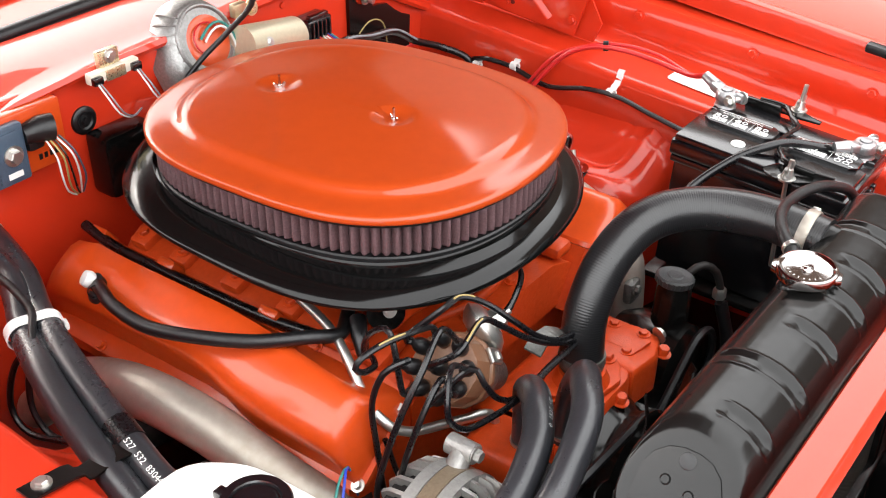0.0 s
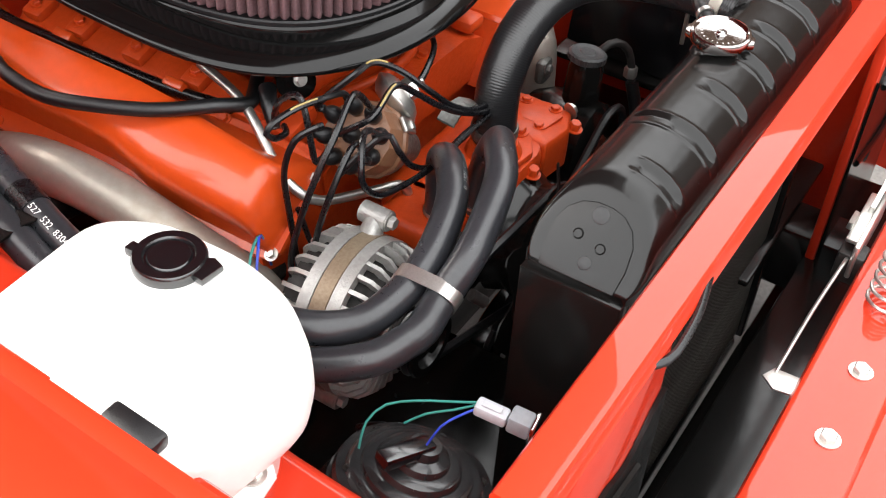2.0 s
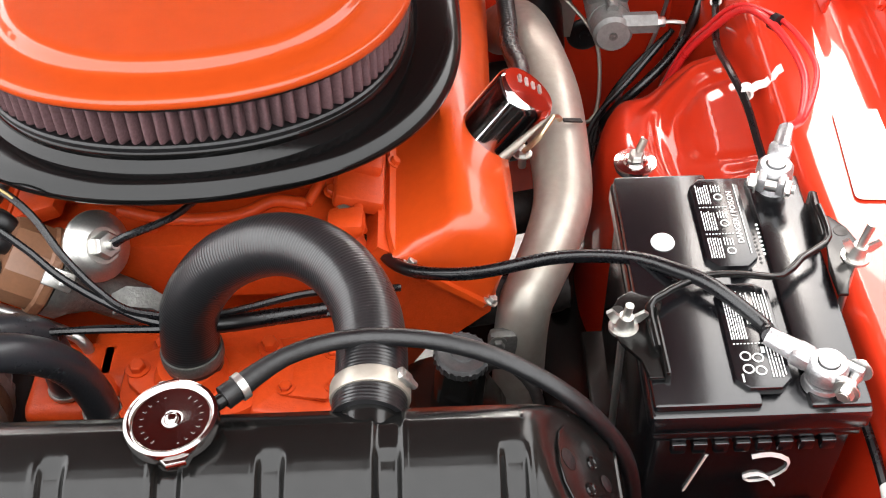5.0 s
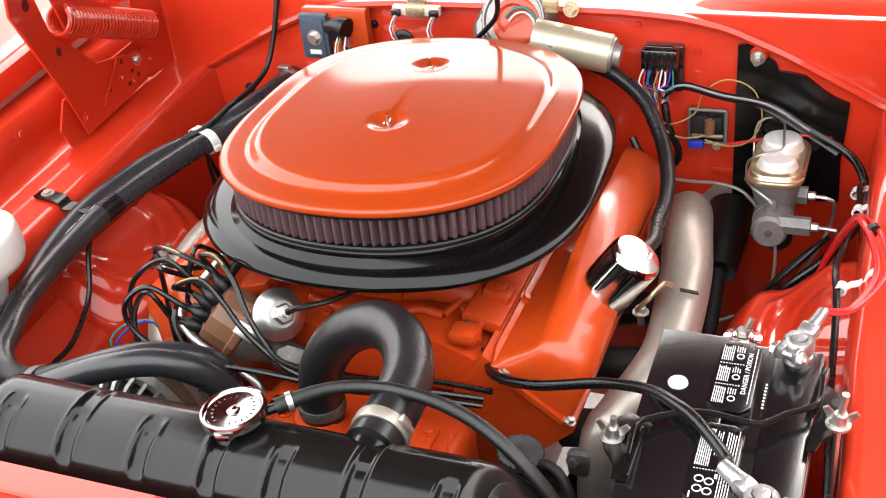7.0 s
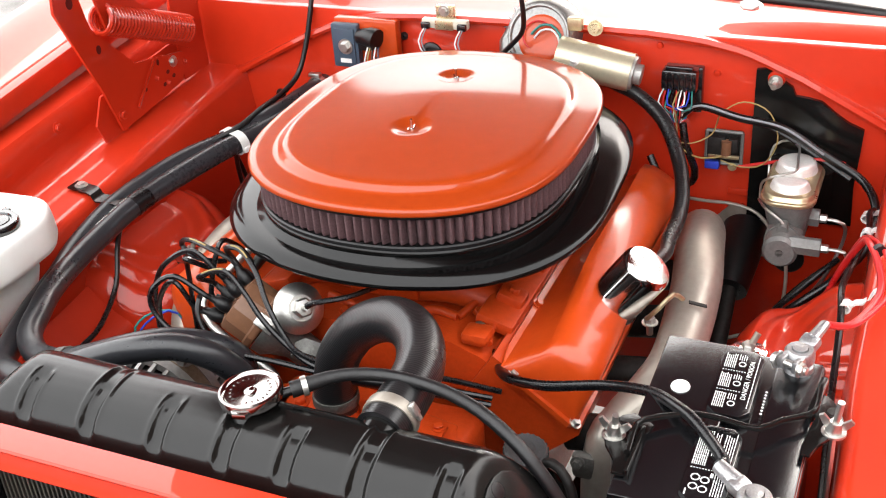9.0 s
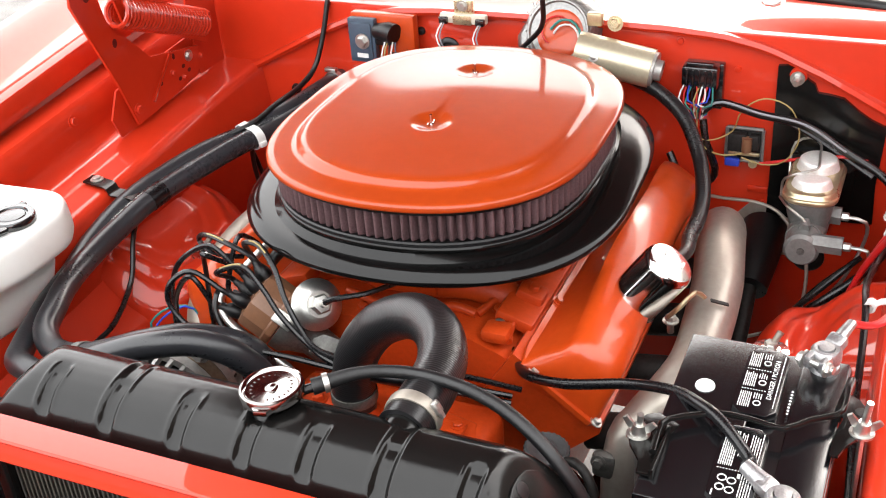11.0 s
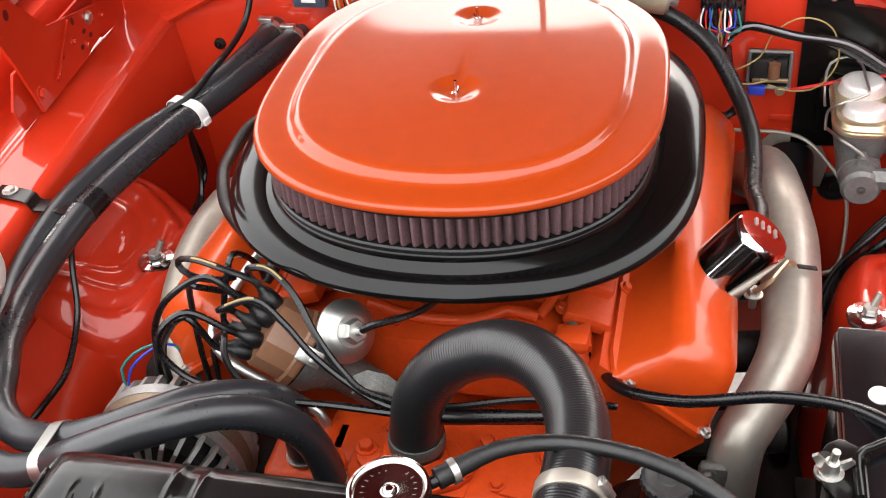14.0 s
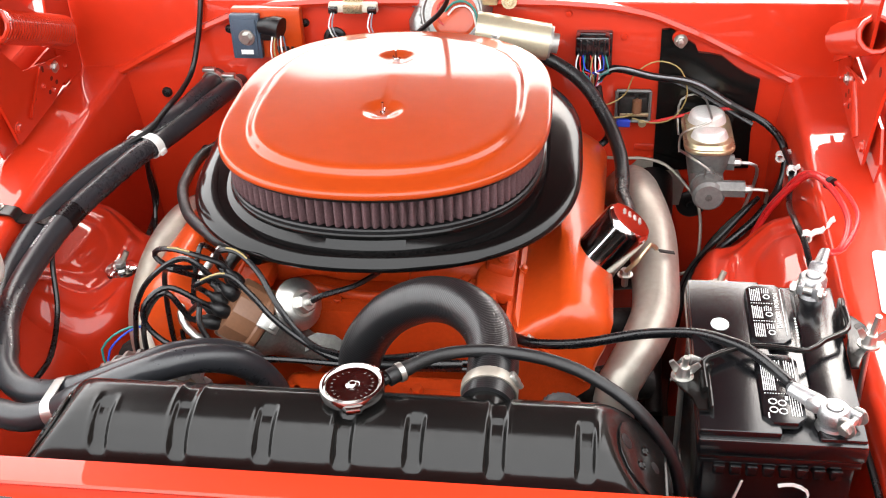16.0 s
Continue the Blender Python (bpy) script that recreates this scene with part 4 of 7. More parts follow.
for i in range(7):
    a = 2 * math.pi * (i + 0.2) / 7
    bm = BM()
    m = along((0.0, -0.425, 0.615), (0, -1, 0)) @ pose(0, 0, 0, 0, 0, math.degrees(a))
    rs = []
    for r, hw, tw in ((0.05, 0.022, 30), (0.09, 0.040, 28), (0.13, 0.046, 24), (0.152, 0.042, 22), (0.158, 0.034, 22)):
        c, s = math.cos(radians(tw)), math.sin(radians(tw))
        rs.append([m @ V((r, hw * k * c, hw * k * s + t)) for k, t in ((-1, -0.0012), (0, 0.004), (1, -0.0012), (1, 0.0012), (0, 0.0065), (-1, 0.0012))])
    loft(bm, rs)
    part("blade", bm, BLACKP, fan)


def belt(path, r=0.006):
    bm = BM()
    pts = [V(p) for p in path]
    tube(bm, pts + [pts[0]], r, 6, smooth=False)
    return bm


def round_belt(c0, r0, c1, r1, y):
    """A belt round two pulleys that lie in one plane."""
    c0, c1 = V((c0[0], 0, c0[1])), V((c1[0], 0, c1[1]))
    d = c1 - c0
    base = math.atan2(d.z, d.x)
    off = math.acos((r0 - r1) / d.length)
    pts = []
    for i in range(15):
        a = base + off + (2 * math.pi - 2 * off) * i / 14
        pts.append((c0.x + r0 * math.cos(a), y, c0.z + r0 * math.sin(a)))
    for i in range(9):
        a = base - off + 2 * off * i / 8
        pts.append((c1.x + r1 * math.cos(a), y, c1.z + r1 * math.sin(a)))
    return belt(pts)


solo("fan_belt", round_belt((0.0, 0.615), 0.082, (-0.295, 0.677), 0.038, -0.393), RUBBER, "black rubber fan belt round pulleys", "belt", "engine belts")
solo("fan_belt", round_belt((0.0, 0.40), 0.088, (0.25, 0.62), 0.055, -0.362), RUBBER, "black rubber fan belt round pulleys", "belt", "engine belts")

# exhaust pipes along both heads
bm = BM()
tube(bm, [(0.350, 0.34, 0.70), (0.366, 0.26, 0.755), (0.380, 0.175, 0.770), (0.394, 0.090, 0.760), (0.398, 0.010, 0.740), (0.396, -0.060, 0.727), (0.378, -0.120, 0.714), (0.356, -0.165, 0.698), (0.340, -0.192, 0.660), (0.335, -0.20, 0.45)], [0.036, 0.037, 0.037, 0.037, 0.036, 0.034, 0.032, 0.030, 0.030, 0.030], 24)
pipe = part("exhaust_pipe", bm, STEEL, eng, "bare steel exhaust pipe beside the valve cover")
bm = BM()
plate(bm, [(-0.003, -0.013), (0.003, -0.013), (0.003, 0.013), (-0.003, 0.013)], along((0.412, 0.015, 0.7815), (0.35, 0.0, 0.94)) @ pose(0, 0, 0, 0, 0, 20), 0.002)
part("slot", bm, DARK, pipe)
bm = BM()
tube(bm, [(-0.365, 0.37, 0.585), (-0.367, 0.26, 0.684), (-0.370, 0.13, 0.740), (-0.369, 0.0, 0.748), (-0.358, -0.110, 0.716), (-0.328, -0.176, 0.664), (-0.315, -0.20, 0.60), (-0.315, -0.22, 0.5)], [0.031, 0.033, 0.033, 0.032, 0.031, 0.030, 0.029, 0.028], 24)
part("exhaust_pipe", bm, STEEL, eng, "bare steel exhaust pipe beside the valve cover")
for sg in (-1, 1):
    for y in (-0.16, -0.02, 0.12, 0.26):
        bm = BM()
        tube(bm, [(sg * 0.28, y, 0.66), (sg * 0.34, y, 0.67), (sg * 0.385, y + 0.02, 0.66)], 0.026, 12)
        part("exhaust_port", bm, DARK, eng)
bm = BM()
box(bm, (0.318, -0.215, 0.655), 0.034, 0.018, 0.040, 0.008)
hexbolt(bm, (0.312, -0.224, 0.664), (0, -1, 0.2), 0.007, 0.008)
part("manifold_ear", bm, DISTB, eng)
bm = BM()
tube(bm, [(0.352, -0.012, 0.738), (0.352, -0.014, 0.758)], 0.005, 8)
hexbolt(bm, (0.352, -0.013, 0.757), (0, 0, 1), 0.008, 0.010)
part("head_stud", bm, ZINC, eng)

# oil breather on the driver-side cover
br = thing("oil_breather_cap", "chrome oil breather cap on the valve cover", "breather", (0.305, -0.036, 0.80))
BN = V((0.588, 0.0, 0.809))
bm = BM()
m = along((0.302, -0.036, 0.793), BN)
lathe(bm, [(0, 0), (0.030, 0), (0.0375, 0.002), (0.0385, 0.005), (0.0375, 0.008), (0.0365, 0.010), (0.0365, 0.080), (0.0355, 0.086), (0.032, 0.0905), (0.0, 0.092)], m, 48)
can = part("can", bm, CHROME, br)
for i in range(4):
    bm = BM()
    box(bm, m @ Matrix.Translation((0.010, -0.015 + 0.009 * i, 0.0922)), 0.014 - 0.002 * (i % 2), 0.0035, 0.0012)
    part("stamped_mark", bm, ZINC, can)
bm = BM()
tube(bm, [(0.352, -0.03, 0.775), (0.37, -0.035, 0.80), (0.385, -0.02, 0.815), (0.395, -0.005, 0.800)], 0.0035, 8)
part("wire_clip", bm, GOLD, br)
bm = BM()
tube(bm, [(0.352, 0.004, 0.845), (0.354, 0.062, 0.829), (0.346, 0.118, 0.820), (0.346, 0.176, 0.823), (0.341, 0.219, 0.842), (0.321, 0.279, 0.866), (0.283, 0.335, 0.904), (0.234, 0.367, 0.930), (0.185, 0.381, 0.945)], [0.0085, 0.0095] + [0.0112] * 7, 18, 0.0008, ridge=0.00045, pitch=0.0032)
solo("breather_hose", bm, SHEEN, "black braided breather hose behind air cleaner", "hose", sharp=80)

# PCV valve and hose on the passenger-side cover
pcv = thing("pcv_valve", "white valve with black hose on valve cover", "valve", (-0.325, 0.243, 0.82))
bm = BM()
lathe(bm, [(0, -0.01), (0.020, -0.01), (0.021, 0.004), (0.016, 0.008), (0, 0.008)], along((-0.312, 0.238, 0.812), (-0.5, 0, 0.86)), 24)
part("grommet", bm, RUBBER, pcv)
bm = BM()
tube(bm, [(-0.312, 0.238, 0.815), (-0.321, 0.240, 0.835)], 0.011, 14)
part("elbow", bm, RUBBER, pcv)
bm = BM()
lathe(bm, [(0, 0), (0.010, 0), (0.012, 0.005), (0.010, 0.013), (0, 0.016)], along((-0.322, 0.243, 0.832), (-0.6, 0.4, 0.6)), 16)
part("tip", bm, TIE, pcv)
bm = BM()
tube(bm, [(-0.320, 0.236, 0.829), (-0.335, 0.206, 0.838), (-0.348, 0.170, 0.839), (-0.350, 0.110, 0.835), (-0.338, 0.050, 0.840), (-0.303, -0.024, 0.843), (-0.255, -0.080, 0.846), (-0.225, -0.095, 0.838), (-0.190, -0.075, 0.830), (-0.15, -0.05, 0.835)], 0.0088, 14)
pch = thing("pcv_hose", "black crankcase hose lying across valve cover", "hose", (-0.318, 0.239, 0.828))
part("hose", bm, RUBBER, pch)
bm = BM()
lathe(bm, [(0.0088, -0.003), (0.0102, -0.003), (0.0102, 0.003), (0.0088, 0.003)], along((-0.335, 0.221, 0.832), (-0.5, -0.8, 0.15)), 20)
part("hose_end_band", bm, WIREB, pch)
bm = BM()
tube(bm, [(-0.220, 0.39, 0.815), (-0.225, 0.318, 0.806), (-0.226, 0.221, 0.806), (-0.223, 0.126, 0.804), (-0.218, 0.03, 0.803), (-0.205, -0.05, 0.802)], 0.0075, 10)
solo("wire_loom", bm, WIREB, "black taped wiring loom along the intake", "wiring")
for y in (0.03, 0.22, 0.36):
    bm = BM()
    box(bm, Matrix.Translation((-0.212, y, 0.805)) @ pose(0, 0, 0, 0, -36, 0), 0.012, 0.030, 0.030, 0.002)
    solo("loom_bracket", bm, ORANGE, "orange painted loom bracket on the cover", "bracket", "loom brackets")

# dipstick tube and heater tube
bm = BM()
tube(bm, [(-0.200, 0.00, 0.845), (-0.228, -0.09, 0.838), (-0.262, -0.165, 0.800), (-0.268, -0.195, 0.785), (-0.245, -0.215, 0.762), (-0.17, -0.235, 0.738), (-0.125, -0.25, 0.725), (-0.115, -0.255, 0.69)], 0.0062, 12)
solo("dipstick_tube", bm, ZINC, "silver steel tube bent in front of engine", "pipe")

# ignition coil beside the base pan
coil = thing("ignition_coil", "black ignition coil with rubber boot", "coil", (-0.175, -0.115, 0.82))
bm = BM()
tube(bm, [(-0.120, -0.07, 0.838), (-0.172, -0.125, 0.852)], 0.024, 20)
part("body", bm, GLOSSB, coil)
bm = BM()
hexbolt(bm, (-0.171, -0.130, 0.857), (-0.5, -0.8, 0.3), 0.006, 0.006)
part("terminal", bm, ZINC, coil)
bm = BM()
tube(bm, [(-0.19, -0.095, 0.842), (-0.207, -0.112, 0.832), (-0.219, -0.128, 0.812)], [0.011, 0.0105, 0.007], 12)
part("boot", bm, RUBBER, coil)

# ---- distributor ----
dist = thing("distributor", "tan distributor with black plug boots", "distributor", (-0.12, -0.22, 0.72))
DD = V((-0.80, -0.07, 0.60)).normalized()
D0 = V((-0.144, -0.218, 0.791))
bm = BM()
lathe(bm, [(0, -0.10), (0.022, -0.10), (0.024, -0.05), (0.034, -0.03), (0.043, -0.018), (0.044, -0.002), (0, -0.002)], along(D0, DD), 28)
part("body", bm, DISTB, dist, "grey iron distributor body")
bm = BM()
lathe(bm, [(0, 0), (0.046, 0), (0.0475, 0.003), (0.0475, 0.010), (0.0445, 0.013), (0.0445, 0.046), (0.043, 0.050), (0.034, 0.053), (0, 0.055)], along(D0, DD), 12)
cap = part("cap", bm, BROWN, dist, "tan bakelite cap", sharp=25)
md = along(D0, DD)
for a in (40, 220):
    bm = BM()
    box(bm, md @ pose(0, 0, 0, 0, 0, a) @ Matrix.Translation((0.047, 0, 0.0)), 0.006, 0.020, 0.030, 0.002)
    box(bm, md @ pose(0, 0, 0, 0, 0, a) @ Matrix.Translation((0.050, 0, -0.006)), 0.006, 0.012, 0.010, 0.002)
    part("spring_clip", bm, ZINC, dist)
towers = []
for i in range(9):
    a = 2 * math.pi * i / 8 + 0.3
    p = md @ (V((0.030 * math.cos(a), 0.030 * math.sin(a), 0.048)) if i < 8 else V((0, 0, 0.050)))
    lean = V((math.cos(a), math.sin(a), 0)) * (0.35 if i < 8 else 0)
    d = (md.to_3x3() @ (lean + V((0, 0, 1)))).normalized()
    bm = BM()
    lathe(bm, [(0.010, -0.004), (0.0085, 0.012), (0, 0.012)], along(p, d), 12)
    part("tower", bm, BROWN, dist)
    q = p + d * 0.030
    bm = BM()
    lathe(bm, [(0, 0.006), (0.0090, 0.006), (0.0100, 0.009), (0.0102, 0.015), (0.0094, 0.021), (0.0072, 0.026), (0.0050, 0.029), (0.0044, 0.036), (0, 0.036)], along(p, d), 14)
    part("boot", bm, RUBBER, dist)
    towers.append((p + d * 0.036, d))
VD = V((0.70, -0.50, 0.50)).normalized()
VP = V((-0.092, -0.214, 0.822))
bm = BM()
m = along(VP, VD)
lathe(bm, [(0, -0.016), (0.022, -0.016), (0.030, -0.010), (0.0345, -0.003), (0.0365, 0.0), (0.0365, 0.003), (0.034, 0.005), (0.029, 0.011), (0.022, 0.014), (0.0185, 0.015), (0.0185, 0.016), (0, 0.016)], m, 40)
vac = part("vacuum_can", bm, ZINC, dist, "silver vacuum advance can")
bm = BM()
lathe(bm, [(0, 0.015), (0.0145, 0.015), (0.0145, 0.026), (0.012, 0.029), (0, 0.030)], m, 6)
lathe(bm, [(0, 0.029), (0.0055, 0.029), (0.005, 0.040), (0, 0.040)], m, 12)
part("fitting", bm, ZINC, vac)
bm = BM()
tube(bm, [VP - VD * 0.012, V((-0.115, -0.21, 0.80)), D0 - DD * 0.01], [0.012, 0.012, 0.014], 10)
part("arm", bm, ALU, vac)
bm = BM()
tube(bm, [VP + VD * 0.034, VP + VD * 0.055 + V((0, 0.01, 0)), (-0.01, -0.215, 0.857), (0.015, -0.185, 0.858), (0.04, -0.14, 0.85)], [0.0052, 0.0042, 0.0038, 0.0038, 0.0038], 8)
solo("vacuum_line", bm, WIREB, "thin black vacuum line to carburettor", "hose")

# plug wires
routes = [
    [(-0.228, -0.205, 0.890), (-0.262, -0.196, 0.892), (-0.288, -0.186, 0.884), (-0.296, -0.182, 0.872), (-0.284, -0.184, 0.860), (-0.258, -0.178, 0.850), (-0.240, -0.16, 0.842)],
    [(-0.226, -0.248, 0.912), (-0.270, -0.256, 0.888), (-0.301, -0.250, 0.842), (-0.318, -0.240, 0.787), (-0.325, -0.232, 0.735), (-0.31, -0.225, 0.66)],
    [(-0.243, -0.275, 0.884), (-0.270, -0.290, 0.870), (-0.275, -0.296, 0.842), (-0.252, -0.300, 0.815), (-0.217, -0.305, 0.806), (-0.165, -0.312, 0.804), (-0.08, -0.308, 0.800), (-0.02, -0.305, 0.795), (0.06, -0.295, 0.785), (0.14, -0.262, 0.762), (0.20, -0.24, 0.745)],
    [(-0.252, -0.268, 0.870), (-0.288, -0.264, 0.828), (-0.303, -0.252, 0.765), (-0.298, -0.24, 0.70), (-0.29, -0.23, 0.64)],
    [(-0.212, -0.262, 0.880), (-0.168, -0.262, 0.898), (-0.135, -0.270, 0.874), (-0.107, -0.282, 0.848), (-0.067, -0.292, 0.819), (-0.019, -0.302, 0.800), (0.05, -0.295, 0.790), (0.13, -0.262, 0.772), (0.20, -0.235, 0.752)],
    [(-0.188, -0.222, 0.908), (-0.160, -0.228, 0.912), (-0.130, -0.244, 0.892), (-0.103, -0.268, 0.860), (-0.075, -0.284, 0.830), (-0.040, -0.298, 0.812), (0.03, -0.292, 0.798), (0.12, -0.25, 0.780), (0.21, -0.225, 0.758)],
    [(-0.206, -0.275, 0.858), (-0.202, -0.292, 0.842), (-0.186, -0.300, 0.815), (-0.150, -0.306, 0.797), (-0.07, -0.303, 0.796), (0.00, -0.300, 0.788), (0.08, -0.28, 0.775), (0.16, -0.25, 0.752)],
    [(-0.255, -0.225, 0.878), (-0.275, -0.205, 0.862), (-0.285, -0.195, 0.820), (-0.285, -0.20, 0.76), (-0.28, -0.205, 0.68)],
    [(-0.232, -0.180, 0.882), (-0.230, -0.150, 0.868), (-0.222, -0.132, 0.838), (-0.219, -0.128, 0.815)],
]
left = list(range(9))
for i, pts in enumerate(routes):
    k = min(left, key=lambda t: (towers[t][0] - V(pts[0])).length)
    left.remove(k)
    q, d = towers[k]
    line = [q - d * 0.004, q + d * 0.010] + [V(w) for w in pts]
    bm = BM()
    tube(bm, line, 0.0039, 8, 0.007)
    w = solo("plug_wire", bm, WIREB, "black spark plug wire from distributor cap", "wire", "plug wires")
    if i in (0, 4, 5):
        fine_line = spline(line, 0.006)
        k0 = {0: 9, 4: 12, 5: 14}[i]
        bm = BM()
        tube(bm, [p + V((0, -0.0016, 0.0034)) for p in fine_line[k0:k0 + 6]], 0.0013, 6, smooth=False)
        part("print", bm, WIREY, w, "faded yellow printing")
wire("wire_pair", [(-0.27, -0.20, 0.76), (-0.262, -0.215, 0.70), (-0.245, -0.225, 0.66), (-0.22, -0.25, 0.63)], 0.0035, WIREB, "thin black wire in front of the head", "wire")

# ---- alternator ----
alt = thing("alternator", "cast aluminium alternator with cooling slots", "alternator", (-0.315, -0.29, 0.58))
AM = along((-0.299, -0.300, 0.674), (0.06, -1, 0.02)) @ Matrix.Diagonal((1.31, 1.31, 1.35, 1))
bm = BM()
lathe(bm, [(0.0715, -0.008), (0.0735, -0.007), (0.0735, 0.007), (0.0715, 0.008), (0.06, 0.008), (0.06, -0.008), (0.0715, -0.008)], AM, 48)
part("stator_ring", bm, STATOR, alt, "brownish steel stator ring")
bm = BM()
lathe(bm, [(0.0, -0.055), (0.030, -0.055), (0.032, -0.043), (0.060, -0.038), (0.064, -0.014), (0.0, -0.014)], AM, 32)
part("winding", bm, DARK, alt, "dark copper winding behind the slots")
bm = BM()
lathe(bm, [(0.0, 0.052), (0.024, 0.052), (0.026, 0.041), (0.059, 0.037), (0.063, 0.014), (0.0, 0.014)], AM, 32)
part("winding", bm, DARK, alt, "dark copper winding behind the slots")
for z0, z1, zc in ((0.008, 0.044, 0.054), (-0.008, -0.046, -0.060)):
    bm = BM()
    lathe(bm, [(0.0, zc), (0.020, zc), (0.022, zc * 0.9), (0.028, zc * 0.87), (0.028, zc * 0.75), (0.0, zc * 0.75)], AM, 28)
    part("end_cap", bm, ALU, alt)
    bm = BM()
    s = 1 if z0 > 0 else -1
    lathe(bm, [(0.066, z0), (0.0735, z0), (0.0732, z0 + s * 0.011), (0.066, z0 + s * 0.012), (0.066, z0)], AM, 40)
    part("end_ring", bm, ALU, alt)
    for i in range(30):
        a = 360 * i / 30
        bm = BM()
        mm = AM @ pose(0, 0, 0, 0, 0, a)
        prof = [(0.073, z0 + s * 0.004), (0.070, z1 * 0.72), (0.060, z1 * 0.95), (0.024, z1), (0.024, z1 * 0.86), (0.056, z1 * 0.78), (0.064, z1 * 0.6), (0.066, z0 + s * 0.004)]
        vs = [mm @ V((x, -0.0019, z)) for x, z in prof]
        vt = [mm @ V((x, 0.0019, z)) for x, z in prof]
        loft(bm, [vs, vt])
        part("rib", bm, ALU, alt)
for p, q in (((-0.259, -0.292, 0.748), (-0.234, -0.285, 0.766)), ((-0.338, -0.295, 0.622), (-0.353, -0.300, 0.582))):
    bm = BM()
    tube(bm, [p, q], [0.016, 0.011], 14)
    m = along(q, (0, -1, 0))
    lathe(bm, [(0, -0.018), (0.013, -0.018), (0.013, 0.018), (0, 0.018)], m, 18)
    hexbolt(bm, m @ V((0, 0, 0.018)), (0, -1, 0), 0.008, 0.009)
    part("mounting_lug", bm, ALU, alt)
bm = BM()
box(bm, (-0.375, -0.235, 0.694), 0.035, 0.035, 0.032, 0.004)
part("terminal_block", bm, ALU, alt)
pulley("pulley", (-0.295, -0.380, 0.677), 0.042, 0.026, BLACKP, alt)
bm = BM()
tube(bm, [(-0.14, -0.35, 0.70), (-0.19, -0.355, 0.705), (-0.24, -0.35, 0.700), (-0.27, -0.34, 0.70)], [0.010, 0.008, 0.008, 0.010], 8, flat=0.5)
solo("adjusting_bracket", bm, DARK, "dark steel slotted alternator bracket", "bracket")
for off in (0.0, 0.012):
    wire("alternator_wire", [(-0.378, -0.23, 0.707), (-0.385 + off, -0.222, 0.735), (-0.36 + off, -0.205, 0.756), (-0.325, -0.19, 0.752), (-0.305, -0.185, 0.69)], 0.0017, WIREBLUE if off else WIREG, "blue field wire at alternator" if off else "green field wire at alternator")

# ---- power steering pump ----
ps = thing("power_steering_pump", "black power steering pump with ridged cap", "pump", (0.26, -0.31, 0.6))
bm = BM()
lathe(bm, [(0, 0), (0.026, 0), (0.028, 0.01), (0.026, 0.075), (0.023, 0.085), (0.0, 0.085)], along((0.262, -0.305, 0.645), (0.1, 0, 1)), 24)
part("filler_tube", bm, BLACKP, ps)
bm = BM()
m = along((0.270, -0.303, 0.731), (0.1, -0.05, 1))
lathe(bm, [(0, 0), (0.0265, 0), (0.0275, 0.003), (0.0275, 0.010), (0.025, 0.0125), (0.021, 0.0125), (0.0195, 0.0115), (0.012, 0.0115), (0.0105, 0.0128), (0.006, 0.0128), (0, 0.0118)], m, 40)
pc = part("cap", bm, CAPG, ps, "dusty grey ridged cap")
for i in range(24):
    bm = BM()
    box(bm, m @ pose(0, 0, 0, 0, 0, 15 * i) @ Matrix.Translation((0.0278, 0, 0.006)), 0.002, 0.003, 0.008)
    part("ridge", bm, CAPG, pc)
bm = BM()
lathe(bm, [(0, -0.06), (0.055, -0.06), (0.07, -0.03), (0.07, 0.05), (0.05, 0.06), (0, 0.06)], along((0.25, -0.29, 0.60), (0, -1, 0)), 28)
part("reservoir", bm, BLACKP, ps)
bm = BM()
tube(bm, [(0.287, -0.305, 0.705), (0.30, -0.312, 0.735), (0.322, -0.325, 0.742), (0.340, -0.338, 0.725), (0.347, -0.345, 0.695), (0.35, -0.35, 0.66)], 0.0062, 10)
part("pressure_line", bm, DARK, ps)
bm = BM()
hexbolt(bm, (0.347, -0.345, 0.678), (0, 0, 1), 0.0105, 0.018, False)
part("fitting", bm, ZINC, ps)
bm = BM()
tube(bm, [(0.349, -0.349, 0.67), (0.345, -0.37, 0.60), (0.32, -0.38, 0.50)], 0.010, 10)
part("line_hose", bm, RUBBER, ps)

# ---- heater hoses ----
HA = [(-0.350, 0.43, 0.857), (-0.360, 0.387, 0.862), (-0.388, 0.29, 0.860), (-0.422, 0.215, 0.850), (-0.444, 0.155, 0.850), (-0.472, 0.065, 0.843), (-0.497, -0.03, 0.833), (-0.511, -0.11, 0.816), (-0.510, -0.19, 0.806), (-0.493, -0.26, 0.805), (-0.468, -0.315, 0.806), (-0.446, -0.362, 0.803), (-0.412, -0.390, 0.798), (-0.375, -0.400, 0.801), (-0.340, -0.406, 0.812), (-0.297, -0.404, 0.827), (-0.245, -0.389, 0.843), (-0.202, -0.362, 0.844), (-0.163, -0.332, 0.826), (-0.135, -0.308, 0.795), (-0.128, -0.305, 0.750), (-0.128, -0.305, 0.70)]
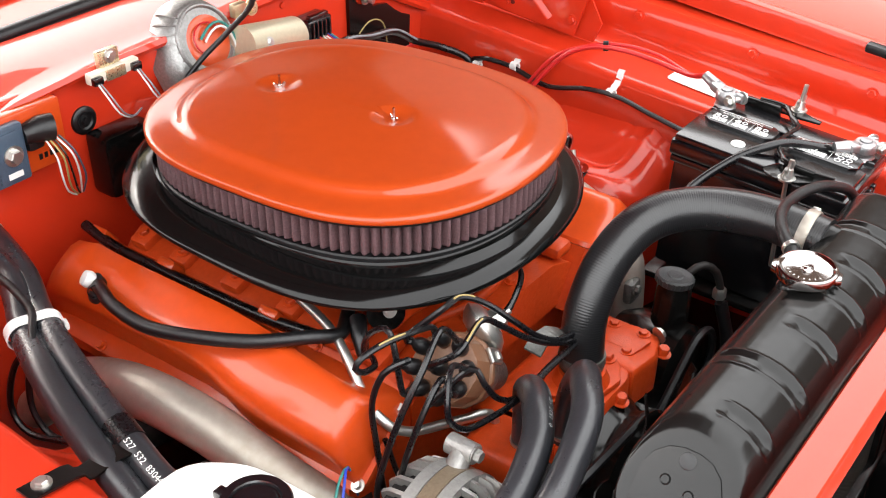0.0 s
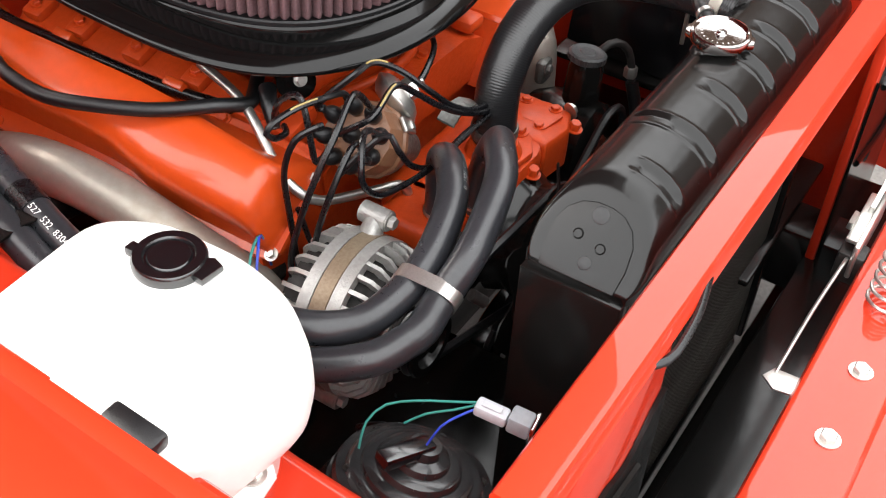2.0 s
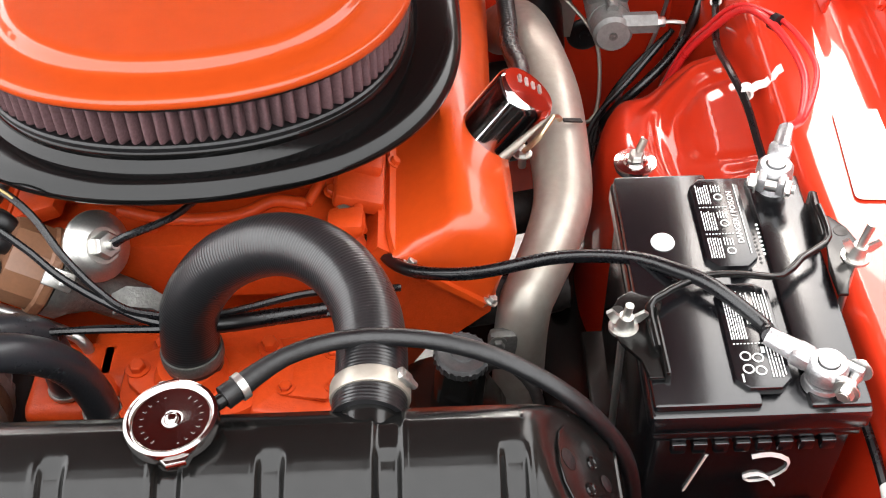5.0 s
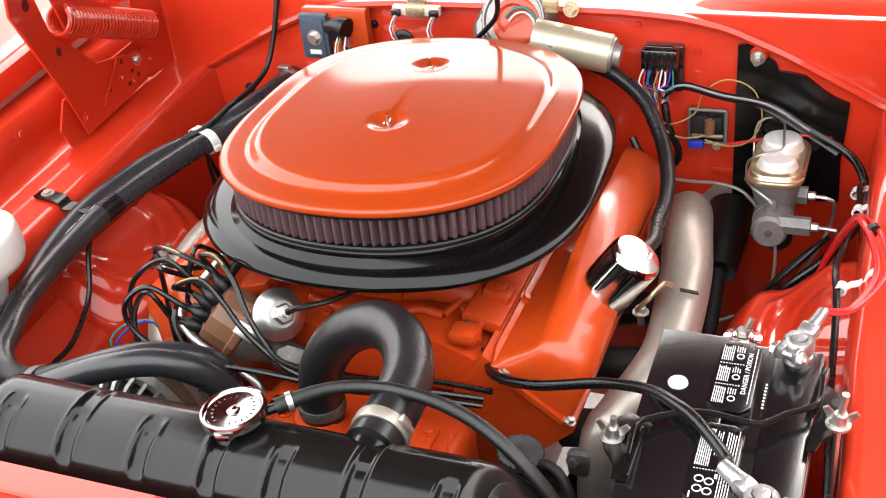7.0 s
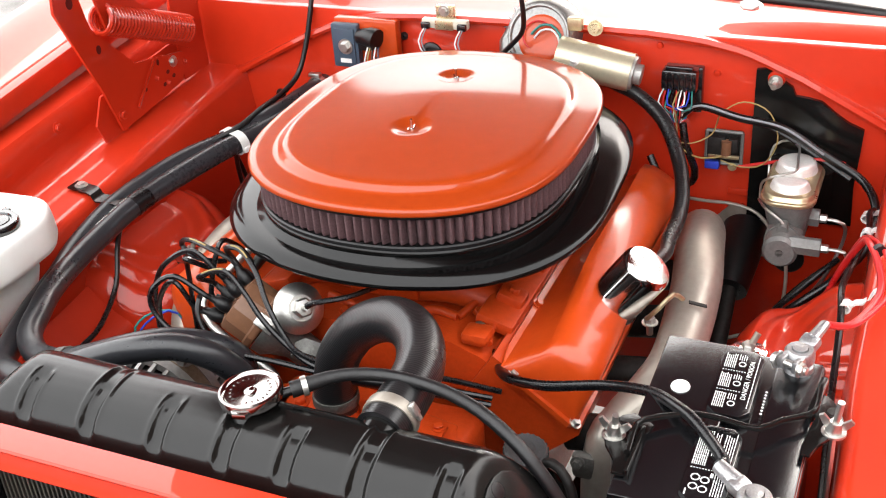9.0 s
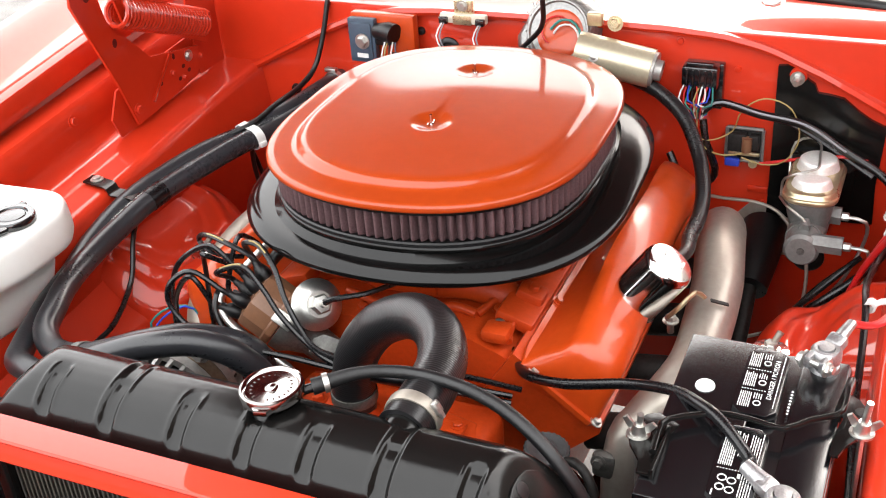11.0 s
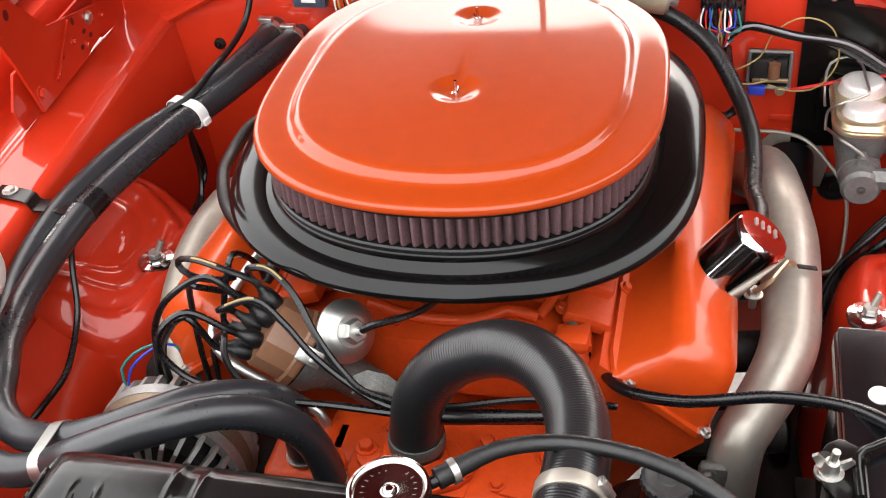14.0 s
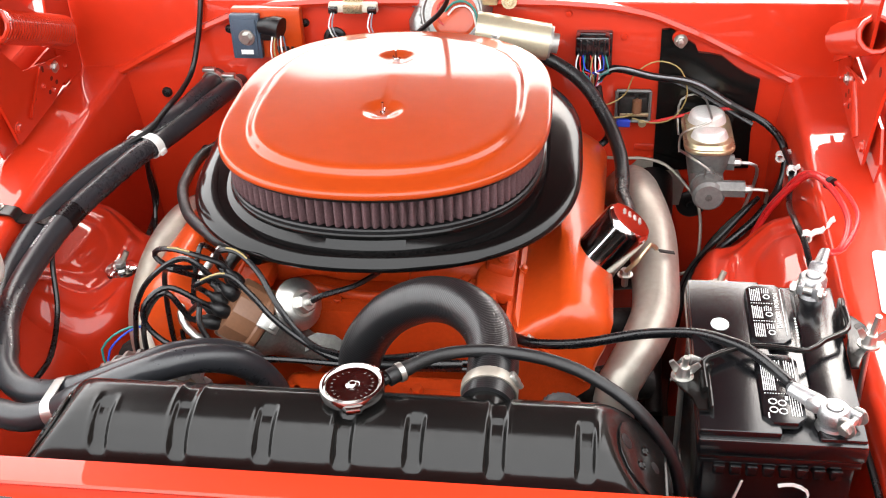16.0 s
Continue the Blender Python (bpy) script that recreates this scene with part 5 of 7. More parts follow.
HB = [(-0.392, 0.43, 0.868), (-0.392, 0.385, 0.872), (-0.414, 0.275, 0.866), (-0.459, 0.19, 0.850), (-0.492, 0.111, 0.848), (-0.518, 0.028, 0.840), (-0.537, -0.055, 0.826), (-0.546, -0.132, 0.802), (-0.535, -0.202, 0.786), (-0.518, -0.273, 0.783), (-0.493, -0.339, 0.783), (-0.466, -0.392, 0.787), (-0.440, -0.428, 0.796), (-0.412, -0.441, 0.800), (-0.385, -0.446, 0.800), (-0.345, -0.442, 0.809), (-0.295, -0.447, 0.842), (-0.216, -0.429, 0.870), (-0.161, -0.397, 0.867), (-0.120, -0.373, 0.842), (-0.098, -0.349, 0.794), (-0.088, -0.338, 0.740), (-0.087, -0.336, 0.700)]
HR = 0.0178
hoses = []
for pts in (HA, HB):
    hb = thing("heater_hose", "black heater hose with white printed numbers", "hose", pts[-1], "heater hoses")
    bm = BM()
    tube(bm, pts, HR, 20, 0.010)
    part("hose", bm, HOSEG, hb, sharp=80)
    bm = BM()
    e = V(pts[-1])
    lathe(bm, [(HR, 0.012), (HR + 0.0018, 0.012), (HR + 0.0018, 0.016), (HR, 0.016)], along(e, (0, 0, 1)), 24)
    part("wire_clamp", bm, ZINC, hb, "wire ring clamp")
    hoses.append(hb)


def text_data(s, size):
    """Built-in font writing as mesh points and faces, centred on its line."""
    cu = bpy.data.curves.new("writing", "FONT")
    cu.body, cu.size, cu.resolution_u, cu.align_x, cu.align_y = s, size, 2, "CENTER", "CENTER"
    ob = bpy.data.objects.new("writing", cu)
    me = bpy.data.meshes.new_from_object(ob)
    vs = [v.co.copy() for v in me.vertices]
    fs = [tuple(p.vertices) for p in me.polygons]
    bpy.data.objects.remove(ob)
    bpy.data.curves.remove(cu)
    bpy.data.meshes.remove(me)
    return vs, fs


def writing(s, size, m, material, parent):
    vs, fs = text_data(s, size)
    me = bpy.data.meshes.new("writing")
    me.from_pydata([m @ v for v in vs], [], fs)
    me.materials.append(material)
    ob = new("writing", me)
    ob.parent = parent
    if parent.type == "EMPTY":
        ob.matrix_parent_inverse = Matrix.Translation(-parent.location)
    return ob


def hose_print(s, size, pts, r, start, facing, parent, flip=1, ink=None):
    """Writing laid round a hose, on the side that faces a direction."""
    line = spline(pts, 0.004)
    cum = [0.0]
    for a, b in zip(line, line[1:]):
        cum.append(cum[-1] + (b - a).length)
    vs, fs = text_data(s, size)
    out = []
    for v in vs:
        q = start + flip * v.x
        i = max(0, min(len(line) - 2, int(np.searchsorted(cum, q)) - 1))
        c = line[i].lerp(line[i + 1], (q - cum[i]) / max(1e-6, cum[i + 1] - cum[i]))
        t = (line[i + 1] - line[i]).normalized()
        n = V(facing)
        n = (n - t * n.dot(t)).normalized()
        w = n.cross(t) * flip
        a = v.y / r
        out.append(c + (n * math.cos(a) + w * math.sin(a)) * (r + 0.0006))
    me = bpy.data.meshes.new("writing")
    me.from_pydata(out, [], fs)
    me.materials.append(ink or WORNW)
    ob = new("writing", me)
    ob.parent = parent
    ob.matrix_parent_inverse = Matrix.Translation(-parent.location)


hose_print("0  1527  532  83044", 0.0100, HA, HR, 0.205, (-0.55, -0.45, 0.7), hoses[0], ink=PAINTW)
hose_print("0  1527  532  83044", 0.0105, HA, HR, 0.525, (-0.45, -0.35, 0.8), hoses[0], ink=PAINTW)
hose_print("0  1527  532  83044", 0.0085, HA, HR, 1.10, (0.05, -0.75, 0.6), hoses[0], ink=WORNW)
for c, d, wide in (((-0.3425, -0.424, 0.8108), (0.94, 0.0, 0.30), 0.0755), ((-0.446, 0.190, 0.850), (-0.36, -0.92, -0.1), 0.070)):
    bm = BM()
    m = along(c, d, (0, 0, 1))
    strap = rrect(wide, 0.0395, 0.0197, 8)
    loft(bm, [[m @ V((x * k, y * k, z)) for x, y in strap] for k, z in ((0.95, -0.008), (1.0, -0.008), (1.0, 0.008), (0.95, 0.008))], caps=False)
    box(bm, m @ Matrix.Translation((wide / 2 + 0.001, -0.006, 0)), 0.006, 0.010, 0.014, 0.002)
    st = solo("hose_strap", bm, TIE if c[1] > 0 else ZINC, "white strap holding both heater hoses" if c[1] > 0 else "bright metal strap holding both heater hoses", "strap", "hose straps")
bm = BM()
tube(bm, [(-0.30, -0.452, 0.785), (-0.288, -0.462, 0.770)], 0.007, 10)
solo("strap_screw", bm, DARK, "dark screw at the hose strap", "screw")
bm = BM()
pts = spline(HA, 0.01)[44:48]
tube(bm, [p for p in pts], HR + 0.0012, 18, smooth=False)
solo("tape_band", bm, WIREB, "black tape wrapped round heater hose", "tape")
hb = thing("hose_bracket", "black steel hose bracket bolted to inner fender", "bracket", (-0.61, -0.02, 0.845))
bm = BM()
zz = 0.848 + 0.085 * -0.02
loft(bm, [[(x, y, z), (x, y + 0.026, z), (x, y + 0.026, z + 0.0028), (x, y, z + 0.0028)] for x, y, z in ((-0.624, -0.046, zz + 0.003), (-0.618, -0.047, zz + 0.003), (-0.578, -0.054, zz + 0.003), (-0.569, -0.056, zz + 0.001), (-0.565, -0.057, zz - 0.006), (-0.560, -0.058, zz - 0.008), (-0.530, -0.060, zz - 0.006), (-0.512, -0.062, zz - 0.008))])
part("strip", bm, BLACKP, hb)
bm = BM()
hexbolt(bm, (-0.604, -0.034, zz + 0.0055), (0, 0, 1), 0.0075, 0.006)
part("bolt", bm, ZINC, hb)
# ---- battery ----
BR = Matrix.Translation((0.512, -0.342, 0.8655)) @ pose(0, 0, 0, 4.0, 0, 0)
bat = thing("battery", "black car battery with white warning labels", "battery", (0.512, -0.34, 0.64))


def bbox(x, y, z, sx, sy, sz, bev=0.003):
    return box(BM(), BR @ Matrix.Translation((x, y, z)), sx, sy, sz, bev)


part("case", bbox(0, 0, -0.125, 0.168, 0.262, 0.20, 0.006), BATP, bat)
part("lip", bbox(0, 0, -0.034, 0.176, 0.272, 0.012, 0.003), BATP, bat)
part("cover", bbox(0, 0, -0.014, 0.182, 0.278, 0.026, 0.005), BATP, bat)
part("raised_top", bbox(-0.045, 0, 0.003, 0.088, 0.268, 0.012, 0.003), BATP, bat)
part("raised_top", bbox(0.064, 0.0, 0.000, 0.050, 0.268, 0.008, 0.003), BATP, bat)
for i in range(8):
    part("grip_rib", bbox(-0.064 + 0.018 * i, -0.136, -0.047, 0.013, 0.008, 0.014, 0.002), BATP, bat)


def octa(sx, sy, c):
    return [(-sx / 2 + c, -sy / 2), (sx / 2 - c, -sy / 2), (sx / 2, -sy / 2 + c), (sx / 2, sy / 2 - c), (sx / 2 - c, sy / 2), (-sx / 2 + c, sy / 2), (-sx / 2, sy / 2 - c), (-sx / 2, -sy / 2 + c)]


for cy, lab in ((0.066, 0), (-0.066, 1)):
    bm = BM()
    plate(bm, octa(0.046, 0.112, 0.010), BR @ Matrix.Translation((0.003, cy, 0.004)), 0.010, 0.0015)
    vc = part("vent_cap", bm, BATP, bat, "vent cap with white warning label")
    top = BR @ Matrix.Translation((0.003, cy, 0.0146))
    marks = []
    dash = random.Random(5 + lab)

    def lines(x0, x1, step, y0, y1, thick):
        """Rows of fine print: short dashes of uneven length."""
        x = x0
        while x <= x1:
            y = y0
            while y < y1 - 0.002:
                w = min(dash.uniform(0.003, 0.009), y1 - y)
                marks.append((x, y + w / 2, thick, w))
                y += w + 0.0012
            x += step

    if lab == 0:
        writing("DANGER / POISON", 0.0078, top @ Matrix.Translation((0.0120, 0.004, 0.0002)) @ pose(0, 0, 0, 0, 0, 90), PAINTW, vc)
        marks.append((0.0182, 0.002, 0.0008, 0.088))
        for j in range(3):
            y = -0.034 + 0.034 * j
            lines(-0.0180, -0.0060, 0.0022, y - 0.012, y + 0.012, 0.0009)
            lines(-0.0035, 0.0040, 0.0025, y + 0.003, y + 0.012, 0.0009)
        for y in (-0.017, 0.017):
            marks += [(-0.018 + 0.0030 * k, y, 0.0016, 0.0007) for k in range(9)]
        rings = [(0.0010, -0.038 + 0.034 * j, 0.0042) for j in range(3)]
    else:
        marks.append((0.0185, 0.002, 0.0008, 0.092))
        lines(-0.0185, -0.0050, 0.0021, -0.006, 0.046, 0.0010)
        lines(-0.0020, 0.0045, 0.0022, 0.010, 0.044, 0.0009)
        lines(0.0080, 0.0160, 0.0026, -0.046, 0.044, 0.0010)
        marks += [(-0.018 + 0.0030 * k, -0.011, 0.0016, 0.0007) for k in range(9)]
        marks += [(0.0045, -0.018, 0.0030, 0.006), (-0.017, -0.046, 0.0014, 0.008)]
        rings = [(-0.011, -0.024, 0.0048), (-0.001, -0.026, 0.0048), (-0.011, -0.037, 0.0048), (-0.001, -0.039, 0.0048)]
    for x, y, sx, sy in marks:
        bm = BM()
        box(bm, top @ Matrix.Translation((x, y, 0)), sx, sy, 0.0006)
        part("printed_mark", bm, PAINTW, vc)
    for x, y, r in rings:
        bm = BM()
        lathe(bm, [(r * 0.76, 0), (r * 0.76, 0.0005), (r, 0.0005), (r, 0)], top @ Matrix.Translation((x, y, -0.0002)), 14)
        part("printed_ring", bm, PAINTW, vc)
bm = BM()
lathe(bm, [(0, 0), (0.011, 0), (0.0105, 0.0015), (0, 0.0018)], BR @ Matrix.Translation((-0.055, 0.046, 0.009)), 24)
part("charge_eye", bm, PAINTW, bat, "pale round charge indicator")
for k in range(8):
    bm = BM()
    lathe(bm, [(0, 0), (0.0014, 0), (0.0014, 0.0006), (0, 0.0006)], BR @ Matrix.Translation((0.036, 0.068 - 0.0052 * k, 0.0042)), 8)
    part("printed_dot", bm, PAINTW, bat)
# chalked figures on the front face
fm = BR @ Matrix.Translation((-0.042, -0.1318, -0.096)) @ pose(0, 0, 0, 90, 0, 0)
bm = BM()
tube(bm, [fm @ V((0.006, 0.026, 0)), fm @ V((-0.006, -0.030, 0))], 0.0028, 6, flat=0.4)
part("chalk_figure_one", bm, PAINTW, bat)
bm = BM()
tube(bm, [fm @ V(p) for p in ((0.046, 0.022, 0), (0.062, 0.025, 0), (0.078, 0.016, 0), (0.080, 0.0, 0), (0.068, -0.014, 0), (0.050, -0.018, 0), (0.044, -0.010, 0), (0.056, -0.006, 0), (0.068, -0.016, 0), (0.074, -0.026, 0))], 0.0026, 6, flat=0.4)
part("chalk_figure_two", bm, PAINTW, bat)


def terminal(p, d, name, label):
    """Battery post with a cast clamp, its bolt, and the cable's crimped tail."""
    t = thing("battery_terminal", label, "battery terminal", p, "battery terminals")
    m = Matrix.Translation(p)
    bm = BM()
    lathe(bm, [(0.018, -0.012), (0.016, -0.006), (0.0092, -0.004), (0.0085, 0.018), (0, 0.019)], m, 24)
    part("post", bm, LEAD, t)
    bm = BM()
    lathe(bm, [(0.0095, 0.0), (0.0165, 0.0), (0.0175, 0.003), (0.0170, 0.013), (0.0145, 0.016), (0.0095, 0.016), (0.0095, 0.0)], m, 28)
    box(bm, m @ along((0, 0, 0.007), d) @ Matrix.Translation((0, 0, 0.022)), 0.022, 0.014, 0.018, 0.004)
    box(bm, m @ along((0, 0, 0.007), (-d[0], -d[1], 0)) @ Matrix.Translation((0.009, 0, 0.018)), 0.008, 0.015, 0.018, 0.002)
    box(bm, m @ along((0, 0, 0.007), (-d[0], -d[1], 0)) @ Matrix.Translation((-0.009, 0, 0.018)), 0.008, 0.015, 0.018, 0.002)
    part("clamp", bm, LEAD, t, "cast lead clamp")
    side = V((-d[1], d[0], 0)).normalized()
    c = V(p) + V((-d[0], -d[1], 0)).normalized() * 0.022 + V((0, 0, 0.007))
    bm = BM()
    tube(bm, [c - side * 0.022, c + side * 0.022], 0.0045, 10)
    hexbolt(bm, c + side * 0.013, side, 0.0075, 0.008)
    hexbolt(bm, c - side * 0.013, -side, 0.0075, 0.006)
    part("bolt", bm, ZINC, t)
    bm = BM()
    a = V(p) + V(d).normalized() * 0.026 + V((0, 0, 0.008))
    tube(bm, [a, a + V(d).normalized() * 0.028], [0.010, 0.008], 12, flat=0.7)
    part("cable_lug", bm, LEAD, t)
    return a + V(d).normalized() * 0.026


POS = (0.574, -0.222, 0.888)
NEG = (0.566, -0.452, 0.870)
ep = terminal(POS, (0.35, 0.85, 0.25), "positive", "grey lead clamp on the rear battery post")
en = terminal(NEG, (-0.80, 0.62, 0.10), "negative", "grey lead clamp on the front battery post")
bm = BM()
tube(bm, [en, (0.527, -0.403, 0.876), (0.490, -0.366, 0.888), (0.462, -0.342, 0.886), (0.425, -0.308, 0.871), (0.363, -0.272, 0.839), (0.282, -0.262, 0.812), (0.218, -0.228, 0.787), (0.184, -0.172, 0.766), (0.155, -0.138, 0.764), (0.142, -0.118, 0.758)], 0.0066, 12)
solo("ground_cable", bm, WIREB, "black ground cable from battery to engine", "cable")
for off, lab in ((0.0, 0), (0.012, 1)):
    bm = BM()
    tube(bm, [V(ep), V((0.622 + 0.3 * off, -0.135, 0.890)), V((0.645 + off, -0.06, 0.888 + 0.5 * off)), V((0.638 + off, 0.0, 0.895 + 0.4 * off)), V((0.622 + off, 0.055, 0.893)), V((0.613, 0.105 + off, 0.866)), V((0.594, 0.150 + off, 0.808)), V((0.575, 0.185 + off, 0.745)), V((0.55, 0.195 + off, 0.66))], 0.0046 if not lab else 0.0032, 10)
    solo("battery_cable", bm, WIRER, "red battery cable looping over inner fender", "cable", "red battery cables")
bm = BM()
tube(bm, [(0.636, 0.028, 0.897), (0.632, 0.036, 0.896)], 0.010, 10, flat=0.7)
solo("cable_band", bm, WIREB, "black band round the red cables", "tape")

# hold-down strap with two studs
hd = thing("battery_holddown", "black steel battery hold-down strap with wing nuts", "bracket", (0.512, -0.35, 0.87))
bm = BM()
tube(bm, [(0.431, -0.425, 0.880), (0.430, -0.384, 0.885), (0.443, -0.371, 0.886), (0.460, -0.360, 0.886), (0.486, -0.349, 0.886), (0.515, -0.349, 0.886), (0.551, -0.353, 0.886), (0.573, -0.333, 0.887), (0.598, -0.316, 0.888), (0.604, -0.301, 0.889), (0.604, -0.268, 0.889)], 0.0042, 10, flat=0.8)
part("rod", bm, BLACKP, hd)
bm = BM()
plate(bm, [(0.606, -0.262), (0.617, -0.270), (0.628, -0.286), (0.634, -0.308), (0.632, -0.326), (0.622, -0.336), (0.612, -0.350), (0.607, -0.370), (0.598, -0.370), (0.598, -0.338), (0.604, -0.310)], Matrix.Translation((0, 0, 0.8745)), 0.004, 0.0012)
box(bm, Matrix.Translation((0.6025, -0.275, 0.879)) @ pose(0, 0, 0, 0, 0, -6), 0.009, 0.062, 0.020, 0.003)
part("outer_bracket", bm, BLACKP, hd)
bm = BM()
lathe(bm, [(0, 0.0004), (0.0065, 0.0004), (0.007, -0.0002)], Matrix.Translation((0.621, -0.291, 0.8785)), 16)
part("slot", bm, DARK, hd)
bm = BM()
plate(bm, [(0.420, -0.352), (0.408, -0.360), (0.399, -0.376), (0.398, -0.398), (0.404, -0.414), (0.419, -0.432), (0.421, -0.452), (0.434, -0.452), (0.436, -0.420), (0.440, -0.384), (0.446, -0.366)], Matrix.Translation((0, 0, 0.8695)), 0.004, 0.0012)
box(bm, (0.4365, -0.415, 0.873), 0.005, 0.076, 0.014, 0.002)
part("inner_bracket", bm, BLACKP, hd)
bm = BM()
lathe(bm, [(0, 0.0004), (0.005, 0.0004), (0.0055, -0.0002)], Matrix.Translation((0.406, -0.375, 0.8735)), 16)
part("slot", bm, DARK, hd)
for x, y, z, s in ((0.408, -0.394, 0.874, 0.028), (0.625, -0.325, 0.880, 0.042)):
    bm = BM()
    wingnut(bm, (x, y, z), (0.1, -0.1, 1), 1.25, s)
    lathe(bm, [(0, -0.003), (0.013, -0.003), (0.013, 0), (0, 0)], Matrix.Translation((x, y, z)), 18)
    part("wing_nut", bm, ZINC, hd)
    bm = BM()
    tube(bm, [(x, y, z - 0.15), (x, y, z)], 0.0035, 8)
    part("stud", bm, ZINC, hd)
bm = BM()
box(bm, (0.512, -0.335, 0.632), 0.21, 0.30, 0.012, 0.004)
box(bm, (0.56, -0.335, 0.60), 0.06, 0.26, 0.06, 0.004)
solo("battery_tray", bm, BLACKP, "black steel battery tray", "tray")

# ---- washer bottle ----
wb = thing("washer_bottle", "white plastic washer fluid bottle with black cap", "bottle", (-0.59, -0.28, 0.7))
bm = BM()
foot = [(-0.715, -0.448), (-0.590, -0.462), (-0.548, -0.440), (-0.508, -0.385), (-0.492, -0.320), (-0.496, -0.226), (-0.532, -0.176), (-0.715, -0.186)]


def bottle_ring(k, z, r=0.02):
    cy = sum(p[1] for p in foot) / len(foot)
    pts = []
    n = len(foot)
    for i in range(n):
        p, q, s = V(foot[i - 1]), V(foot[i]), V(foot[(i + 1) % n])
        a, b = (p - q).normalized(), (s - q).normalized()
        rr = min(0.034, (p - q).length * 0.4, (s - q).length * 0.4)
        for t in (0, 0.25, 0.5, 0.75, 1):
            c = (q + a * rr) * (1 - t) ** 2 + q * 2 * t * (1 - t) + (q + b * rr) * t * t
            pts.append((-0.715 + (c.x + 0.715) * k, cy + (c.y - cy) * (0.6 + 0.4 * k), z))
    return pts


loft(bm, [bottle_ring(k, z) for k, z in ((0.56, 0.735), (0.66, 0.740), (0.72, 0.755), (0.78, 0.80), (0.80, 0.842), (0.84, 0.846), (0.95, 0.850), (1.0, 0.856), (1.015, 0.866), (1.01, 0.885), (1.0, 0.900), (0.992, 0.906), (0.975, 0.9105), (0.94, 0.9130), (0.85, 0.9145), (0.6, 0.9150))])
part("body", bm, WHITE, wb, "translucent white body", sharp=70)
bm = BM()
m = Matrix.Translation((-0.543, -0.278, 0.9135))
lathe(bm, [(0.033, 0.0), (0.034, 0.004), (0.034, 0.010), (0.032, 0.013), (0.024, 0.013), (0.0225, 0.010), (0.0205, 0.010), (0.019, 0.012), (0.016, 0.0125), (0, 0.0125)], m, 40)
plate(bm, [(-0.014, -0.010), (0.012, -0.012), (0.016, 0.0), (0.010, 0.010), (-0.012, 0.012)], m @ Matrix.Translation((0.006, -0.034, 0.003)), 0.008, 0.002)
box(bm, m @ Matrix.Translation((-0.010, 0.034, 0.008)), 0.012, 0.010, 0.010, 0.002)
part("cap", bm, PLASTIC, wb, "black snap cap with tab")
bm = BM()
plate(bm, [(-0.03, 0.0), (0.03, 0.0), (0.03, -0.03), (0.018, -0.045), (-0.010, -0.05), (-0.03, -0.03)], Matrix.Translation((-0.648, -0.418, 0.838)), 0.006, 0.002)
part("foot_tab", bm, WHITE, wb)
bm = BM()
hexbolt(bm, (-0.641, -0.448, 0.845), (0, 0, 1), 0.008, 0.006)
part("bolt", bm, ZINC, wb)
bm = BM()
tube(bm, [(-0.575, -0.265, 0.775), (-0.568, -0.280, 0.745)], 0.013, 14)
tube(bm, [(-0.568, -0.280, 0.747), (-0.566, -0.280, 0.725)], 0.008, 12)
part("pump", bm, WHITE, wb, "pale washer pump outlet")
bm = BM()
tube(bm, [(-0.566, -0.280, 0.735), (-0.565, -0.276, 0.71), (-0.560, -0.278, 0.68), (-0.550, -0.300, 0.64)], 0.0065, 8)
solo("washer_tube", bm, RUBBER, "thin black washer tube", "hose")

# ---- horn and front wiring ----
horn = thing("horn", "black round car horn", "horn", (-0.47, -0.50, 0.6))
m = along((-0.485, -0.502, 0.690), (0.25, -0.1, 1)) @ Matrix.Scale(1.2, 4)
bm = BM()
lathe(bm, [(0, 0), (0.052, 0), (0.064, 0.006), (0.067, 0.012), (0.065, 0.017), (0.058, 0.019), (0.0555, 0.023), (0.052, 0.0245), (0.047, 0.0245), (0.0455, 0.029), (0.042, 0.031), (0.036, 0.031), (0.034, 0.036), (0.030, 0.038), (0.024, 0.038), (0.022, 0.043), (0.014, 0.046), (0.013, 0.054), (0, 0.055)], m, 48)
part("diaphragm_housing", bm, HORNB, horn)
bm = BM()
lathe(bm, [(0.06, -0.03), (0.075, -0.035), (0.078, -0.02), (0.070, 0.0), (0.05, 0.0)], m, 32)
part("trumpet", bm, HORNB, horn)
for i in range(6):
    bm = BM()
    hexbolt(bm, m @ V((0.055 * math.cos(i * 1.047), 0.055 * math.sin(i * 1.047), 0.019)), (0.25, -0.1, 1), 0.004, 0.005)
    part("screw", bm, DARK, horn)
bm = BM()
box(bm, m @ Matrix.Translation((0.0, 0.02, 0.052)), 0.016, 0.05, 0.012, 0.003)
part("terminal", bm, PLASTIC, horn)
conn = thing("wiring_connector", "grey plastic wiring connector", "connector", (-0.43, -0.60, 0.83))
bm = BM()
box(bm, along((-0.446, -0.561, 0.812), (0.14, -0.98, -0.10)), 0.016, 0.013, 0.032, 0.003)
box(bm, along((-0.446, -0.561, 0.8190), (0.14, -0.98, -0.10)), 0.008, 0.003, 0.020, 0.001)
part("plug", bm, CONNG, conn)
bm = BM()
box(bm, along((-0.440, -0.588, 0.810), (0.14, -0.98, -0.10)), 0.020, 0.020, 0.022, 0.003)
part("socket", bm, GREYM, conn)
bm = BM()
box(bm, along((-0.439, -0.601, 0.809), (0.14, -0.98, -0.10)), 0.023, 0.023, 0.004, 0.0015)
part("socket_rim", bm, CHROME, conn)
